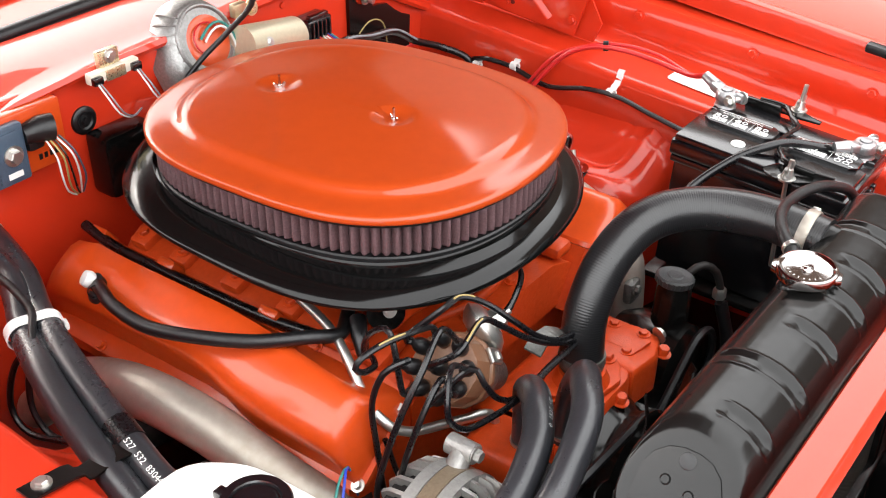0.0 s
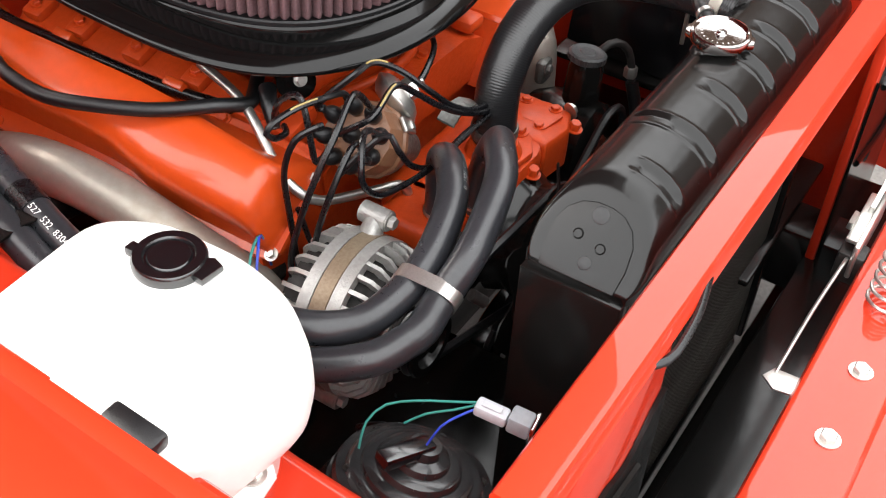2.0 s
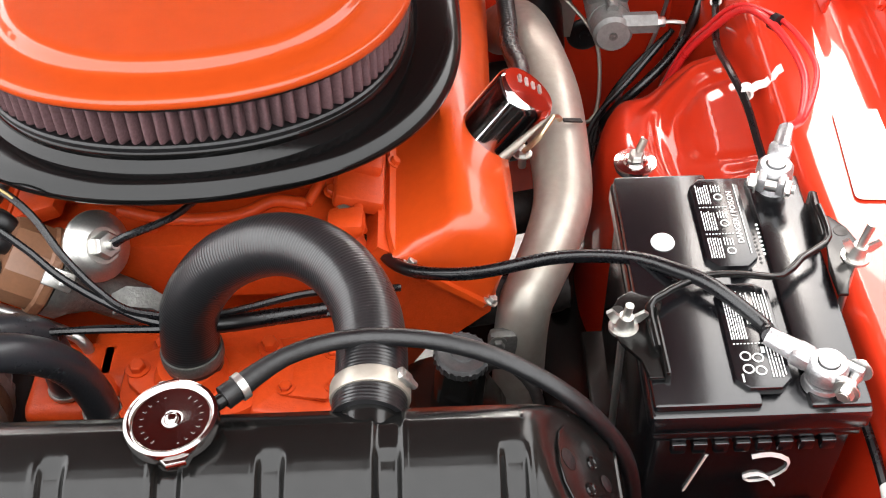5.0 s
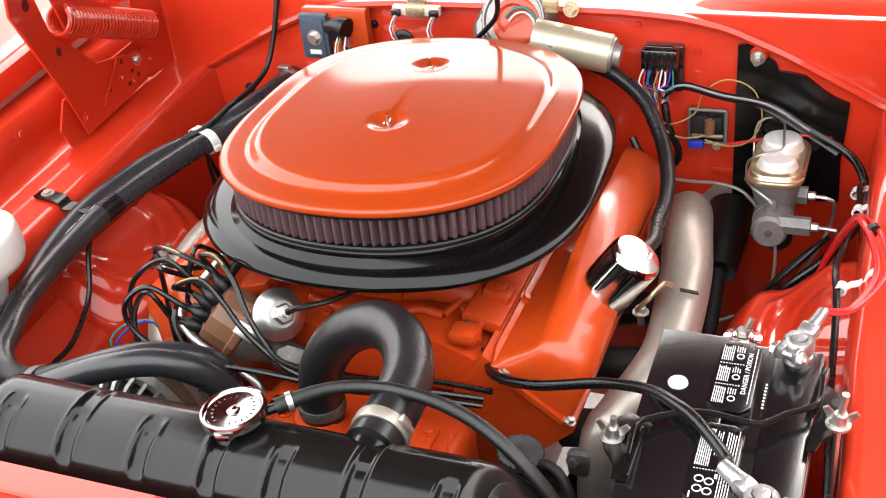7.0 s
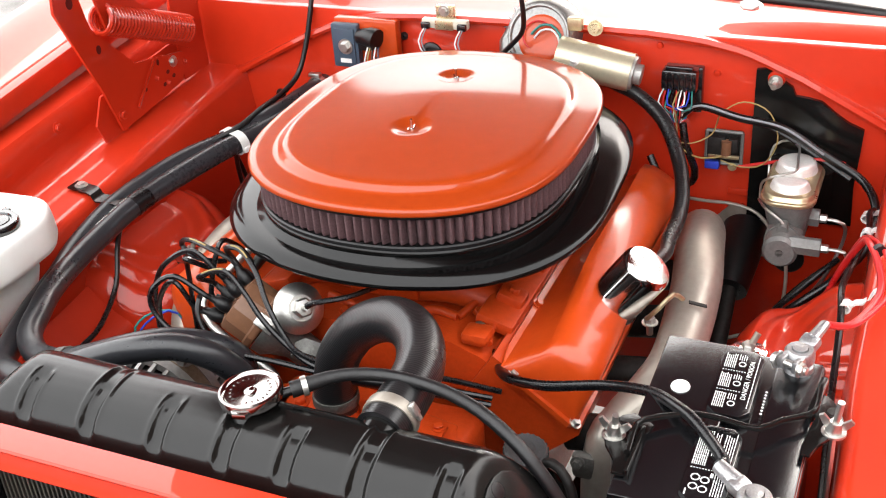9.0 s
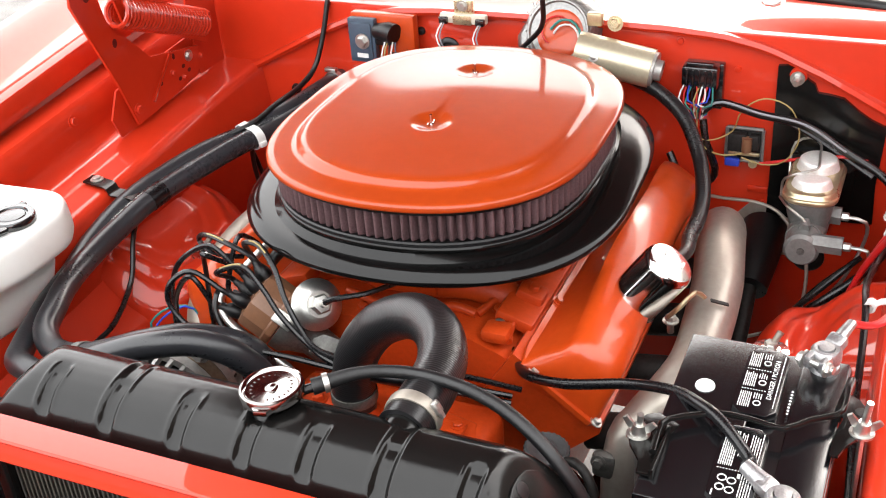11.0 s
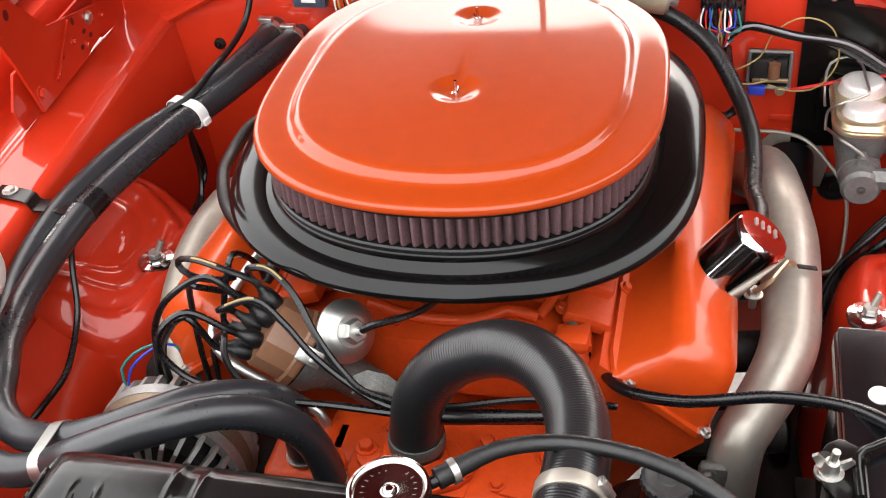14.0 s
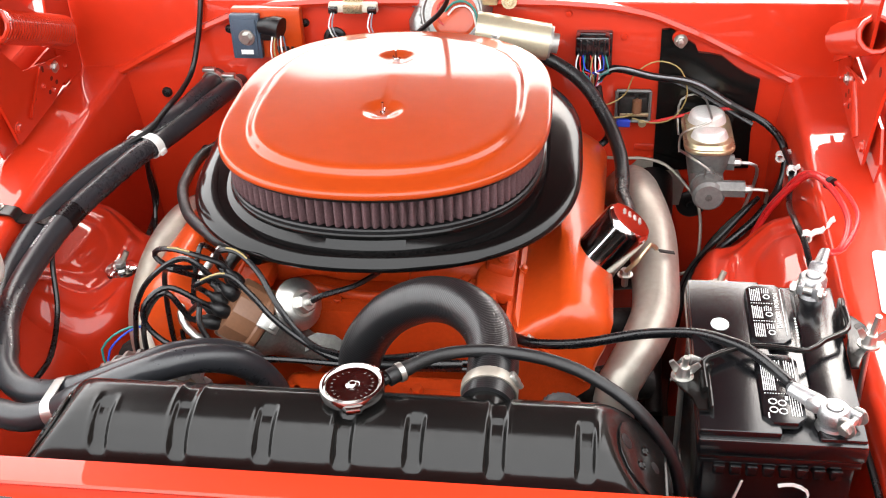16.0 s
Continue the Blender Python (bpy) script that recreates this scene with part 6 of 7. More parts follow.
for k, mt in enumerate((WIREG, WIREG, WIREBLUE)):
    wire("horn_wire", [[(-0.444, -0.546, 0.813), (-0.452, -0.522, 0.806), (-0.466, -0.494, 0.802), (-0.482, -0.470, 0.796), (-0.503, -0.462, 0.786), (-0.520, -0.466, 0.768)], [(-0.442, -0.546, 0.809), (-0.455, -0.526, 0.800), (-0.468, -0.505, 0.793), (-0.478, -0.488, 0.778)], [(-0.446, -0.546, 0.807), (-0.459, -0.533, 0.799), (-0.472, -0.524, 0.792), (-0.482, -0.516, 0.770)]][k], 0.0012, mt, "thin green wire to horn" if mt is WIREG else "thin blue wire to horn")
wire("horn_cable", [(-0.40, -0.38, 0.62), (-0.41, -0.42, 0.66), (-0.43, -0.45, 0.68), (-0.46, -0.47, 0.69)], 0.005, WIREB, "black wire by the horn")
bm = BM()
tube(bm, [(-0.405, -0.670, 0.904), (-0.385, -0.682, 0.897), (-0.362, -0.689, 0.895), (-0.312, -0.687, 0.898), (-0.271, -0.679, 0.902), (-0.225, -0.668, 0.905)], 0.0045, 8, flat=0.8)
solo("support_loom", bm, WIREB, "black taped loom along the radiator support", "wiring")

# ---- hood latch, spring and release cable on the front panel ----
lat = thing("hood_latch", "zinc hood latch on the front panel", "latch", (0.05, -0.775, 0.80))
bm = BM()
box(bm, (0.045, -0.768, 0.790), 0.13, 0.006, 0.045, 0.002)
box(bm, (0.045, -0.760, 0.806), 0.10, 0.016, 0.006, 0.002)
part("plate", bm, ZINC, lat)
bm = BM()
plate(bm, [(0.0, 0.0), (0.05, 0.004), (0.075, 0.016), (0.070, 0.024), (0.035, 0.016), (0.0, 0.012)], along((0.055, -0.758, 0.805), (0, 1, 0.1), (0, 0, 1)) @ pose(0, 0, 0, 0, 180, 0), 0.006, 0.001)
plate(bm, [(0.0, 0.0), (0.03, 0.006), (0.034, 0.018), (0.02, 0.016), (0.0, 0.012)], along((0.04, -0.752, 0.803), (0, 1, 0.1), (0, 0, 1)), 0.006, 0.001)
part("pawl", bm, ZINC, lat)
bm = BM()
box(bm, (0.0, -0.765, 0.775), 0.03, 0.03, 0.04, 0.004)
part("body", bm, DARK, lat)
bm = BM()
tube(bm, [(-0.005, -0.762, 0.790), (-0.11, -0.757, 0.786), (-0.218, -0.755, 0.782)], 0.0022, 8)
part("release_rod", bm, ZINC, lat)
bm = BM()
plate(bm, [(-0.235, -0.790), (-0.210, -0.790), (-0.212, -0.752), (-0.228, -0.745), (-0.240, -0.760)], Matrix.Translation((0, 0, 0.780)), 0.003, 0.001)
part("lever", bm, ZINC, lat)
sp = thing("hood_spring", "bright steel coil spring on the front panel", "spring", (-0.06, -0.822, 0.798))
pts = []
for i in range(5 * 20 + 1):
    t = i / 100
    a = 2 * math.pi * 5 * t
    r = 0.026 - 0.006 * t
    pts.append((-0.072 + 0.022 * t + r * math.cos(a), -0.824 + 0.006 * t + r * math.sin(a), 0.801 + 0.052 * t))
bm = BM()
tube(bm, pts, 0.0021, 8, smooth=False)
part("coil", bm, ZINC, sp)

# ---- firewall fittings ----
vr = thing("voltage_regulator", "blue-grey voltage regulator on orange bracket", "regulator", (-0.31, 0.40, 0.960))
bm = BM()
box(bm, (-0.278, 0.412, 0.965), 0.125, 0.022, 0.092, 0.004)
part("bracket", bm, ORANGE, vr, "orange painted bracket")
for i in range(4):
    bm = BM()
    box(bm, (-0.2600 + 0.0085 * i, 0.4005, 0.938), 0.005, 0.001, 0.008)
    part("print_mark", bm, RUBBER, vr)
bm = BM()
box(bm, (-0.313, 0.394, 0.964), 0.054, 0.016, 0.082, 0.004)
part("case", bm, BLUEP, vr)
bm = BM()
box(bm, (-0.313, 0.385, 0.964), 0.042, 0.004, 0.068, 0.002)
part("face_plate", bm, BLUEP, vr)
bm = BM()
hexbolt(bm, (-0.310, 0.383, 0.965), (0, -1, 0), 0.010, 0.010)
part("bolt", bm, ZINC, vr)
bm = BM()
box(bm, (-0.312, 0.3828, 0.938), 0.022, 0.001, 0.008)
part("printed_mark", bm, PAINTW, vr)
bm = BM()
tube(bm, [(-0.286, 0.392, 0.983), (-0.262, 0.388, 0.984), (-0.246, 0.384, 0.982)], [0.013, 0.018, 0.019], 18)
box(bm, (-0.272, 0.392, 0.976), 0.026, 0.018, 0.036, 0.005)
part("plug", bm, RUBBER, vr)
for k in range(5):
    wire("regulator_wire", [(-0.262 + 0.005 * k, 0.378, 0.970), (-0.262 + 0.007 * k, 0.360 - 0.004 * (k % 2), 0.950), (-0.258 + 0.009 * k, 0.362, 0.915 - 0.006 * (k % 3)), (-0.244 + 0.007 * k, 0.376, 0.885), (-0.225 + 0.003 * k, 0.388, 0.868)], 0.0014, (TIE, WIREY, WIREB, TIE, BLUEP)[k], ("white", "faded yellow", "black", "white", "blue-grey")[k] + " wire at voltage regulator")
bal = thing("ballast_resistor", "white ceramic ballast resistor on the firewall", "resistor", (-0.12, 0.41, 1.018))
bm = BM()
box(bm, (-0.120, 0.405, 1.014), 0.086, 0.014, 0.017, 0.003)
part("body", bm, CREAM, bal)
bm = BM()
box(bm, (-0.120, 0.3975, 1.013), 0.034, 0.002, 0.016, 0.0006)
box(bm, (-0.121, 0.412, 1.028), 0.034, 0.012, 0.034, 0.002)
part("clip", bm, GOLD, bal)
bm = BM()
hexbolt(bm, (-0.121, 0.405, 1.037), (0, -1, 0), 0.007, 0.006)
part("bolt", bm, ZINC, bal)
for sx in (-0.034, 0.034):
    bm = BM()
    box(bm, (-0.12 + sx, 0.396, 1.012), 0.016, 0.010, 0.012, 0.002)
    part("plug", bm, PLASTIC, bal)
    for k, mt in enumerate((TIE, GREYM)):
        wire("ballast_wire", [(-0.122 + sx + 0.004 * k, 0.392, 1.008), (-0.124 + sx + 0.006 * k, 0.370, 0.992), (-0.112 + sx + 0.006 * k, 0.368, 0.968), (-0.085 + sx + 0.004 * k, 0.378, 0.950), (-0.05 + sx, 0.40, 0.944)], 0.0013, mt, ("white", "grey")[k] + " wire at ballast resistor")
wm = thing("wiper_motor", "wiper motor with pale gold case", "motor", (0.12, 0.40, 0.98))
bm = BM()
tube(bm, [(0.095, 0.372, 0.988), (0.218, 0.378, 0.965)], 0.0315, 32, smooth=False)
part("motor_case", bm, MOTORC, wm, sharp=30)
bm = BM()
tube(bm, [(0.218, 0.378, 0.965), (0.2235, 0.378, 0.964)], 0.028, 28, smooth=False)
tube(bm, [(0.223, 0.378, 0.964), (0.234, 0.3785, 0.962)], 0.017, 24, smooth=False)
part("end_bell", bm, ALU, wm, sharp=30)
bm = BM()
hexbolt(bm, (0.13, 0.345, 0.990), (0, -1, 0.35), 0.006, 0.003)
part("screw", bm, ZINC, wm)
bm = BM()
m = along((0.052, 0.402, 1.006), (0, -1, 0.45))
sides = [(0.066 * math.cos(a), 0.066 * math.sin(a)) for a in [radians(10 + 10 * i) for i in range(17)]]
sides += [(-0.076, -0.012), (-0.070, -0.060), (-0.030, -0.074), (0.020, -0.066), (0.055, -0.040)]
loft(bm, [[m @ V((x * k, y * k, z)) for x, y in sides] for k, z in ((1.06, -0.042), (1.02, -0.020), (0.88, -0.002), (0.82, 0.001))])
part("gear_housing", bm, MOTORG, wm)
bm = BM()
lathe(bm, [(0.046, -0.004), (0.0545, -0.002), (0.0545, 0.0035), (0.0525, 0.006), (0.0500, 0.006), (0.0485, 0.0045), (0.0475, 0.0015), (0, 0.0015)], m, 48)
part("gear_cover", bm, MOTORG, wm, "round cast gear cover")
for k in range(9):
    a = radians(128 + 14 * k)
    bm = BM()
    loft(bm, [[m @ (V((q * math.cos(a), q * math.sin(a), z)) + V((-math.sin(a) * w, math.cos(a) * w, 0))) for q, z, w in ((0.054, -0.004, -0.002), (0.054, -0.004, 0.002), (0.074, -0.034, 0.002), (0.074, -0.034, -0.002))], [m @ (V((q * math.cos(a), q * math.sin(a), z)) + V((-math.sin(a) * w, math.cos(a) * w, 0))) for q, z, w in ((0.055, 0.004, -0.0012), (0.055, 0.004, 0.0012), (0.0745, -0.024, 0.0012), (0.0745, -0.024, -0.0012))]])
    part("fin", bm, MOTORG, wm)
bm = BM()
lathe(bm, [(0, 0.0035), (0.034, 0.0035), (0.037, 0.0030), (0.040, 0.0016)], m @ Matrix.Translation((0.004, -0.004, 0)), 40)
part("gear_plate", bm, ORANGE, wm, "orange painted plate in the gear cover")
bm = BM()
tube(bm, [m @ V((0.026 * math.cos(a), 0.024 * math.sin(a), 0.008)) for a in [radians(20 + 20 * i) for i in range(12)]], 0.0014, 6)
part("lead", bm, WIRER, wm, "red wire loop")
bm = BM()
tube(bm, [m @ V((x, y, z)) for x, y, z in ((-0.012, 0.002, 0.006), (0.004, 0.016, 0.014), (0.024, 0.018, 0.016), (0.040, 0.004, 0.014), (0.046, -0.018, 0.012), (0.048, -0.040, 0.004))], 0.0022, 8)
part("lead", bm, WIREG, wm, "teal lead")
bm = BM()
tube(bm, [m @ V((x, y, z)) for x, y, z in ((-0.006, -0.004, 0.006), (0.006, 0.008, 0.014), (0.024, 0.011, 0.016), (0.037, 0.000, 0.014), (0.042, -0.018, 0.012), (0.045, -0.040, 0.004))], 0.0018, 8)
part("lead", bm, TIE, wm, "white lead")
bm = BM()
box(bm, (0.118, 0.395, 1.035), 0.026, 0.014, 0.022, 0.003)
hexbolt(bm, (0.15, 0.40, 1.028), (0, -1, 0.2), 0.009, 0.008)
part("terminal", bm, GOLD, wm)
bm = BM()
box(bm, (-0.125, 0.405, 0.882), 0.09, 0.05, 0.098, 0.010)
solo("blower_box", bm, GLOSSB, "black box on the firewall behind air cleaner", "heater box")
for x, z, r in ((-0.163, 0.946, 0.017), (-0.494, 0.836, 0.008), (-0.436, 0.717, 0.008), (-0.215, 0.975, 0.006), (0.482, 0.628, 0.022), (-0.356, 0.962, 0.006)):
    bm = BM()
    lathe(bm, [(0, 0), (r * 1.25, 0), (r * 1.22, 0.003), (r * 1.05, 0.0055), (r * 0.75, 0.006), (r * 0.6, 0.004), (r * 0.35, 0.0045), (r * 0.3, 0.009), (0, 0.0095)], along((x, FW + 0.002, z), (0, -1, 0)), 24)
    solo("grommet", bm, RUBBER, "black rubber grommet in the firewall", "grommet", "firewall grommets")
bc = thing("bulkhead_connector", "black bulkhead connector with coloured wires", "connector", (0.292, 0.41, 0.93))
bm = BM()
box(bm, (0.295, 0.420, 0.930), 0.062, 0.016, 0.078, 0.003)
part("base", bm, PLASTIC, bc)
bm = BM()
box(bm, (0.292, 0.402, 0.952), 0.058, 0.030, 0.036, 0.004)
box(bm, (0.292, 0.394, 0.972), 0.044, 0.012, 0.010, 0.002)
part("plug", bm, PLASTIC, bc)
cols = (TIE, WIRER, WIREBLUE, WIREG, WIREB, WIRER, WIREY, TIE)
for k in range(12):
    x = 0.268 + 0.0042 * k
    j = (k * 5) % 12
    bm = BM()
    tube(bm, [(x, 0.388, 0.938), (x + 0.004 * (k % 3) - 0.003, 0.366 - 0.003 * (k % 4), 0.924 - 0.004 * (k % 2)), (0.282 + 0.0022 * j, 0.362 + 0.002 * (k % 3), 0.906 + 0.004 * (j % 3)), (0.288 + 0.0012 * j, 0.370, 0.890), (0.300 + 0.001 * k, 0.372, 0.895 + 0.003 * (k % 3))], 0.0013, 6)
    part("lead", bm, cols[k % 8], bc)
bm = BM()
for i in range(5):
    box(bm, (0.272 + 0.010 * i, 0.386, 0.952), 0.004, 0.006, 0.030, 0.001)
part("plug_rib", bm, PLASTIC, bc)
rel = thing("horn_relay", "open metal relay with blue plug", "relay", (0.365, 0.41, 0.83))
bm = BM()
box(bm, (0.366, 0.418, 0.832), 0.062, 0.006, 0.062, 0.004)
part("plate", bm, DARK, rel)
bm = BM()
box(bm, (0.355, 0.408, 0.838), 0.030, 0.016, 0.036, 0.004)
box(bm, (0.382, 0.408, 0.842), 0.016, 0.016, 0.026, 0.003)
part("coil_block", bm, DARK, rel)
bm = BM()
tube(bm, [(0.372, 0.398, 0.852), (0.372, 0.398, 0.828)], 0.0075, 16, ridge=0.0008, pitch=0.002, step=0.0005)
part("coil", bm, BROWN, rel, "wound copper coil")
for a, b in (((0.337, 0.862), (0.395, 0.862)), ((0.395, 0.862), (0.395, 0.804)), ((0.395, 0.804), (0.337, 0.804)), ((0.337, 0.804), (0.337, 0.862))):
    bm = BM()
    tube(bm, [(a[0], 0.413, a[1]), (b[0], 0.413, b[1])], 0.003, 8, smooth=False)
    part("rim", bm, MCAST, rel)
bm = BM()
box(bm, (0.350, 0.402, 0.806), 0.024, 0.012, 0.014, 0.002)
part("blue_plug", bm, WIREBLUE, rel)
bm = BM()
box(bm, (0.368, 0.402, 0.822), 0.050, 0.006, 0.006, 0.001)
hexbolt(bm, (0.383, 0.402, 0.805), (0, -1, 0), 0.005, 0.004)
part("strap", bm, GOLD, rel)
pb = thing("pedal_bracket_plate", "black steel plate bolted to the firewall", "plate", (0.49, 0.42, 0.83))
bm = BM()
loft(bm, [[(x, y, z) for x, z in ((0.408, 0.970), (0.424, 0.972), (0.444, 0.958), (0.466, 0.944), (0.472, 0.930), (0.492, 0.928), (0.512, 0.924), (0.536, 0.905), (0.556, 0.892), (0.580, 0.882), (0.578, 0.84), (0.574, 0.78), (0.577, 0.71), (0.408, 0.70))] for y in (FW + 0.003, FW - 0.006)])
part("plate", bm, BLACKP, pb)
bm = BM()
lathe(bm, [(0, 0), (0.014, 0), (0.013, 0.004), (0, 0.005)], along((0.440, FW - 0.006, 0.957), (0, -1, 0)), 20)
part("washer", bm, RED, pb)
bm = BM()
tube(bm, [(0.440, FW - 0.008, 0.957), (0.440, FW - 0.035, 0.954)], 0.005, 10)
hexbolt(bm, (0.440, FW - 0.016, 0.956), (0, -1, 0), 0.008, 0.007)
part("stud", bm, ZINC, pb)
bm = BM()
box(bm, (0.390, FW - 0.002, 0.746), 0.034, 0.004, 0.012, 0.002)
solo("firewall_tag", bm, RED, "small raised red tag on the firewall", "tag")
for x, z in ((0.345, 0.955), (0.30, 1.005), (0.25, 0.995), (0.40, 0.72), (-0.45, 0.70)):
    bm = BM()
    lathe(bm, [(0, 0), (0.006, 0), (0.005, 0.003), (0, 0.004)], along((x, FW + 0.002, z), (0, -1, 0)), 14)
    part("rivet", bm, RED, car)

# brake master cylinder
mc = thing("brake_master_cylinder", "cast brake master cylinder with gold cap", "brake cylinder", (0.48, 0.34, 0.72))
MX = 0.490
bm = BM()
plate(bm, rrect(0.105, 0.095, 0.014), along((MX, FW - 0.004, 0.785), (0, -1, 0)), 0.012, 0.003)
part("mounting_flange", bm, BLACKP, mc)
for dx in (-0.041, 0.041):
    bm = BM()
    hexbolt(bm, (MX + dx, FW - 0.016, 0.815), (0, -1, 0), 0.008, 0.008)
    part("flange_nut", bm, DARK, mc)
bm = BM()
tube(bm, [(MX, FW - 0.01, 0.757), (MX, 0.262, 0.757)], 0.029, 28, smooth=False)
tube(bm, [(MX, 0.262, 0.757), (MX, 0.243, 0.757), (MX, 0.232, 0.757), (MX, 0.226, 0.757)], [0.0275, 0.0265, 0.0265, 0.022], 28, smooth=False)
part("bore", bm, MCAST, mc, sharp=30)
bm = BM()
hexbolt(bm, (MX, 0.226, 0.757), (0, -1, 0), 0.004, 0.002)
part("end_plug", bm, DISTB, mc)
bm = BM()
loft(bm, [[(MX + x * kx, 0.333 + y * ky, z) for x, y in rrect(0.074, 0.142, 0.026)] for kx, ky, z in ((0.60, 0.70, 0.752), (0.74, 0.80, 0.766), (0.88, 0.90, 0.786), (0.97, 0.97, 0.806), (1.0, 1.0, 0.812), (1.0, 1.0, 0.819))])
part("reservoir", bm, MCAST, mc, "grey cast iron reservoir")
bm = BM()
loft(bm, [[(MX + x * k, 0.333 + y * k, z) for x, y in rrect(0.080, 0.148, 0.028, 8)] for k, z in ((0.97, 0.8175), (1.03, 0.8185), (1.045, 0.8205), (1.045, 0.8235), (1.03, 0.8255), (0.985, 0.8262), (0.96, 0.8285), (0.945, 0.832), (0.92, 0.8335), (0.5, 0.8340))])
lid = part("lid", bm, GOLD, mc, "gold plated cover")
bm = BM()
lathe(bm, [(0.0335, 0.832), (0.0315, 0.836), (0.0300, 0.843), (0.0285, 0.8475), (0.0262, 0.8495), (0.020, 0.8505), (0, 0.8510)], Matrix.Translation((MX, 0.362, 0)), 36)
part("dome", bm, DOMES, lid, "bright silver rear dome")
bm = BM()
half = [(0.030 * math.cos(a), 0.027 * math.sin(a)) for a in [math.pi + math.pi * i / 20 for i in range(21)]]
half += [(0.028, 0.006), (0.022, 0.010), (-0.022, 0.010), (-0.028, 0.006)]
loft(bm, [[(MX + x * k, 0.300 + y * k, z) for x, y in half] for k, z in ((1.06, 0.832), (1.0, 0.836), (0.93, 0.842), (0.86, 0.8455), (0.74, 0.8470), (0.3, 0.8475))])
part("dome", bm, DOMES, lid)
bm = BM()
tube(bm, [(MX - 0.046, 0.315, 0.795), (MX - 0.047, 0.318, 0.815), (MX - 0.043, 0.312, 0.832), (MX - 0.025, 0.305, 0.846), (MX + 0.002, 0.316, 0.852), (MX + 0.004, 0.335, 0.853), (MX + 0.001, 0.362, 0.856), (MX - 0.002, 0.392, 0.858), (MX - 0.020, 0.405, 0.862), (MX - 0.042, 0.402, 0.852), (MX - 0.047, 0.396, 0.825), (MX - 0.044, 0.380, 0.795)], 0.0020, 8)
part("bail_wire", bm, ZINC, mc)
bm = BM()
tube(bm, [(MX - 0.046, 0.300, 0.806), (MX - 0.030, 0.262, 0.812), (MX - 0.005, 0.254, 0.798), (MX + 0.004, 0.250, 0.788)], 0.0022, 8)
part("bail_wire", bm, ZINC, mc)
bm = BM()
tube(bm, [(MX, 0.262, 0.790), (MX, 0.246, 0.786)], 0.0075, 12, smooth=False)
part("bail_boss", bm, MCAST, mc)
for x1, y, z in ((0.536, 0.313, 0.779), (0.548, 0.240, 0.768)):
    bm = BM()
    tube(bm, [(MX + 0.012, y, z), (x1, y, z)], 0.0145, 6, smooth=False)
    ob = part("outlet", bm, MCAST, mc)
    bm = BM()
    hexbolt(bm, (x1, y, z), (1, 0, 0), 0.0068, 0.012, False)
    part("line_nut", bm, ZINC, ob)
for pts in ([(0.546, 0.312, 0.779), (0.573, 0.311, 0.774), (0.574, 0.316, 0.738), (0.552, 0.299, 0.678), (0.523, 0.290, 0.629), (0.501, 0.264, 0.578), (0.471, 0.224, 0.526)], [(0.556, 0.239, 0.768), (0.583, 0.236, 0.768), (0.586, 0.252, 0.740), (0.585, 0.253, 0.705), (0.545, 0.212, 0.653), (0.498, 0.177, 0.624), (0.459, 0.132, 0.584)]):
    bm = BM()
    tube(bm, pts, 0.0030, 8)
    solo("brake_line", bm, ZINC, "thin steel brake line", "pipe", "brake lines")
bm = BM()
tube(bm, [(0.273, 0.418, 0.730), (0.340, 0.410, 0.731), (0.389, 0.407, 0.733), (0.429, 0.405, 0.722), (0.462, 0.380, 0.700), (0.486, 0.350, 0.675), (0.493, 0.326, 0.630), (0.485, 0.293, 0.578), (0.452, 0.276, 0.570), (0.40, 0.25, 0.56)], 0.0030, 8)
solo("brake_line", bm, STEEL, "thin steel brake line", "pipe", "brake lines")
# steering column boot
sc = thing("steering_column", "black steering column boot through the firewall", "steering column", (0.405, 0.40, 0.66))
bm = BM()
plate(bm, [(-0.05, -0.045), (0.05, -0.045), (0.058, 0.0), (0.035, 0.045), (-0.030, 0.048), (-0.055, 0.02)], along((0.410, FW, 0.672), (0, -1, 0)), 0.004, 0.001)
part("plate", bm, STEEL, sc)
bm = BM()
tube(bm, [(0.408, FW - 0.004, 0.676), (0.408, 0.36, 0.655), (0.407, 0.30, 0.63)], [0.038, 0.036, 0.030], 24)
part("boot", bm, RUBBER, sc)
bm = BM()
tube(bm, [(0.407, 0.31, 0.635), (0.41, 0.20, 0.58), (0.41, 0.0, 0.48)], 0.014, 12)
part("shaft", bm, DARK, sc)

# harness along the firewall and inner fender
wire("main_harness", [(0.300, 0.372, 0.900), (0.329, 0.372, 0.921), (0.394, 0.367, 0.910), (0.464, 0.370, 0.897), (0.531, 0.372, 0.857), (0.591, 0.355, 0.829), (0.616, 0.310, 0.806), (0.612, 0.285, 0.754), (0.575, 0.237, 0.720), (0.535, 0.212, 0.690), (0.495, 0.205, 0.650), (0.460, 0.200, 0.600)], 0.0066, WIREB, "thick black taped wiring harness", "wiring", 10)
wire("harness_strand", [(0.300, 0.366, 0.906), (0.335, 0.363, 0.926), (0.394, 0.359, 0.915), (0.464, 0.362, 0.902), (0.528, 0.366, 0.862)], 0.0020, GREYM, "grey wire strand along the taped harness", "wiring", 6)
wire("engine_harness", [(0.303, 0.380, 0.885), (0.310, 0.375, 0.85), (0.325, 0.385, 0.80), (0.320, 0.39, 0.775), (0.30, 0.38, 0.77), (0.27, 0.37, 0.79), (0.25, 0.38, 0.82)], 0.0065, WIREB, "black branch harness by the relay", "wiring")
wire("harness_branch", [(0.43, 0.405, 0.885), (0.47, 0.402, 0.868), (0.53, 0.395, 0.835), (0.57, 0.385, 0.815)], 0.0045, WIREB, "thin black harness branch", "wiring")
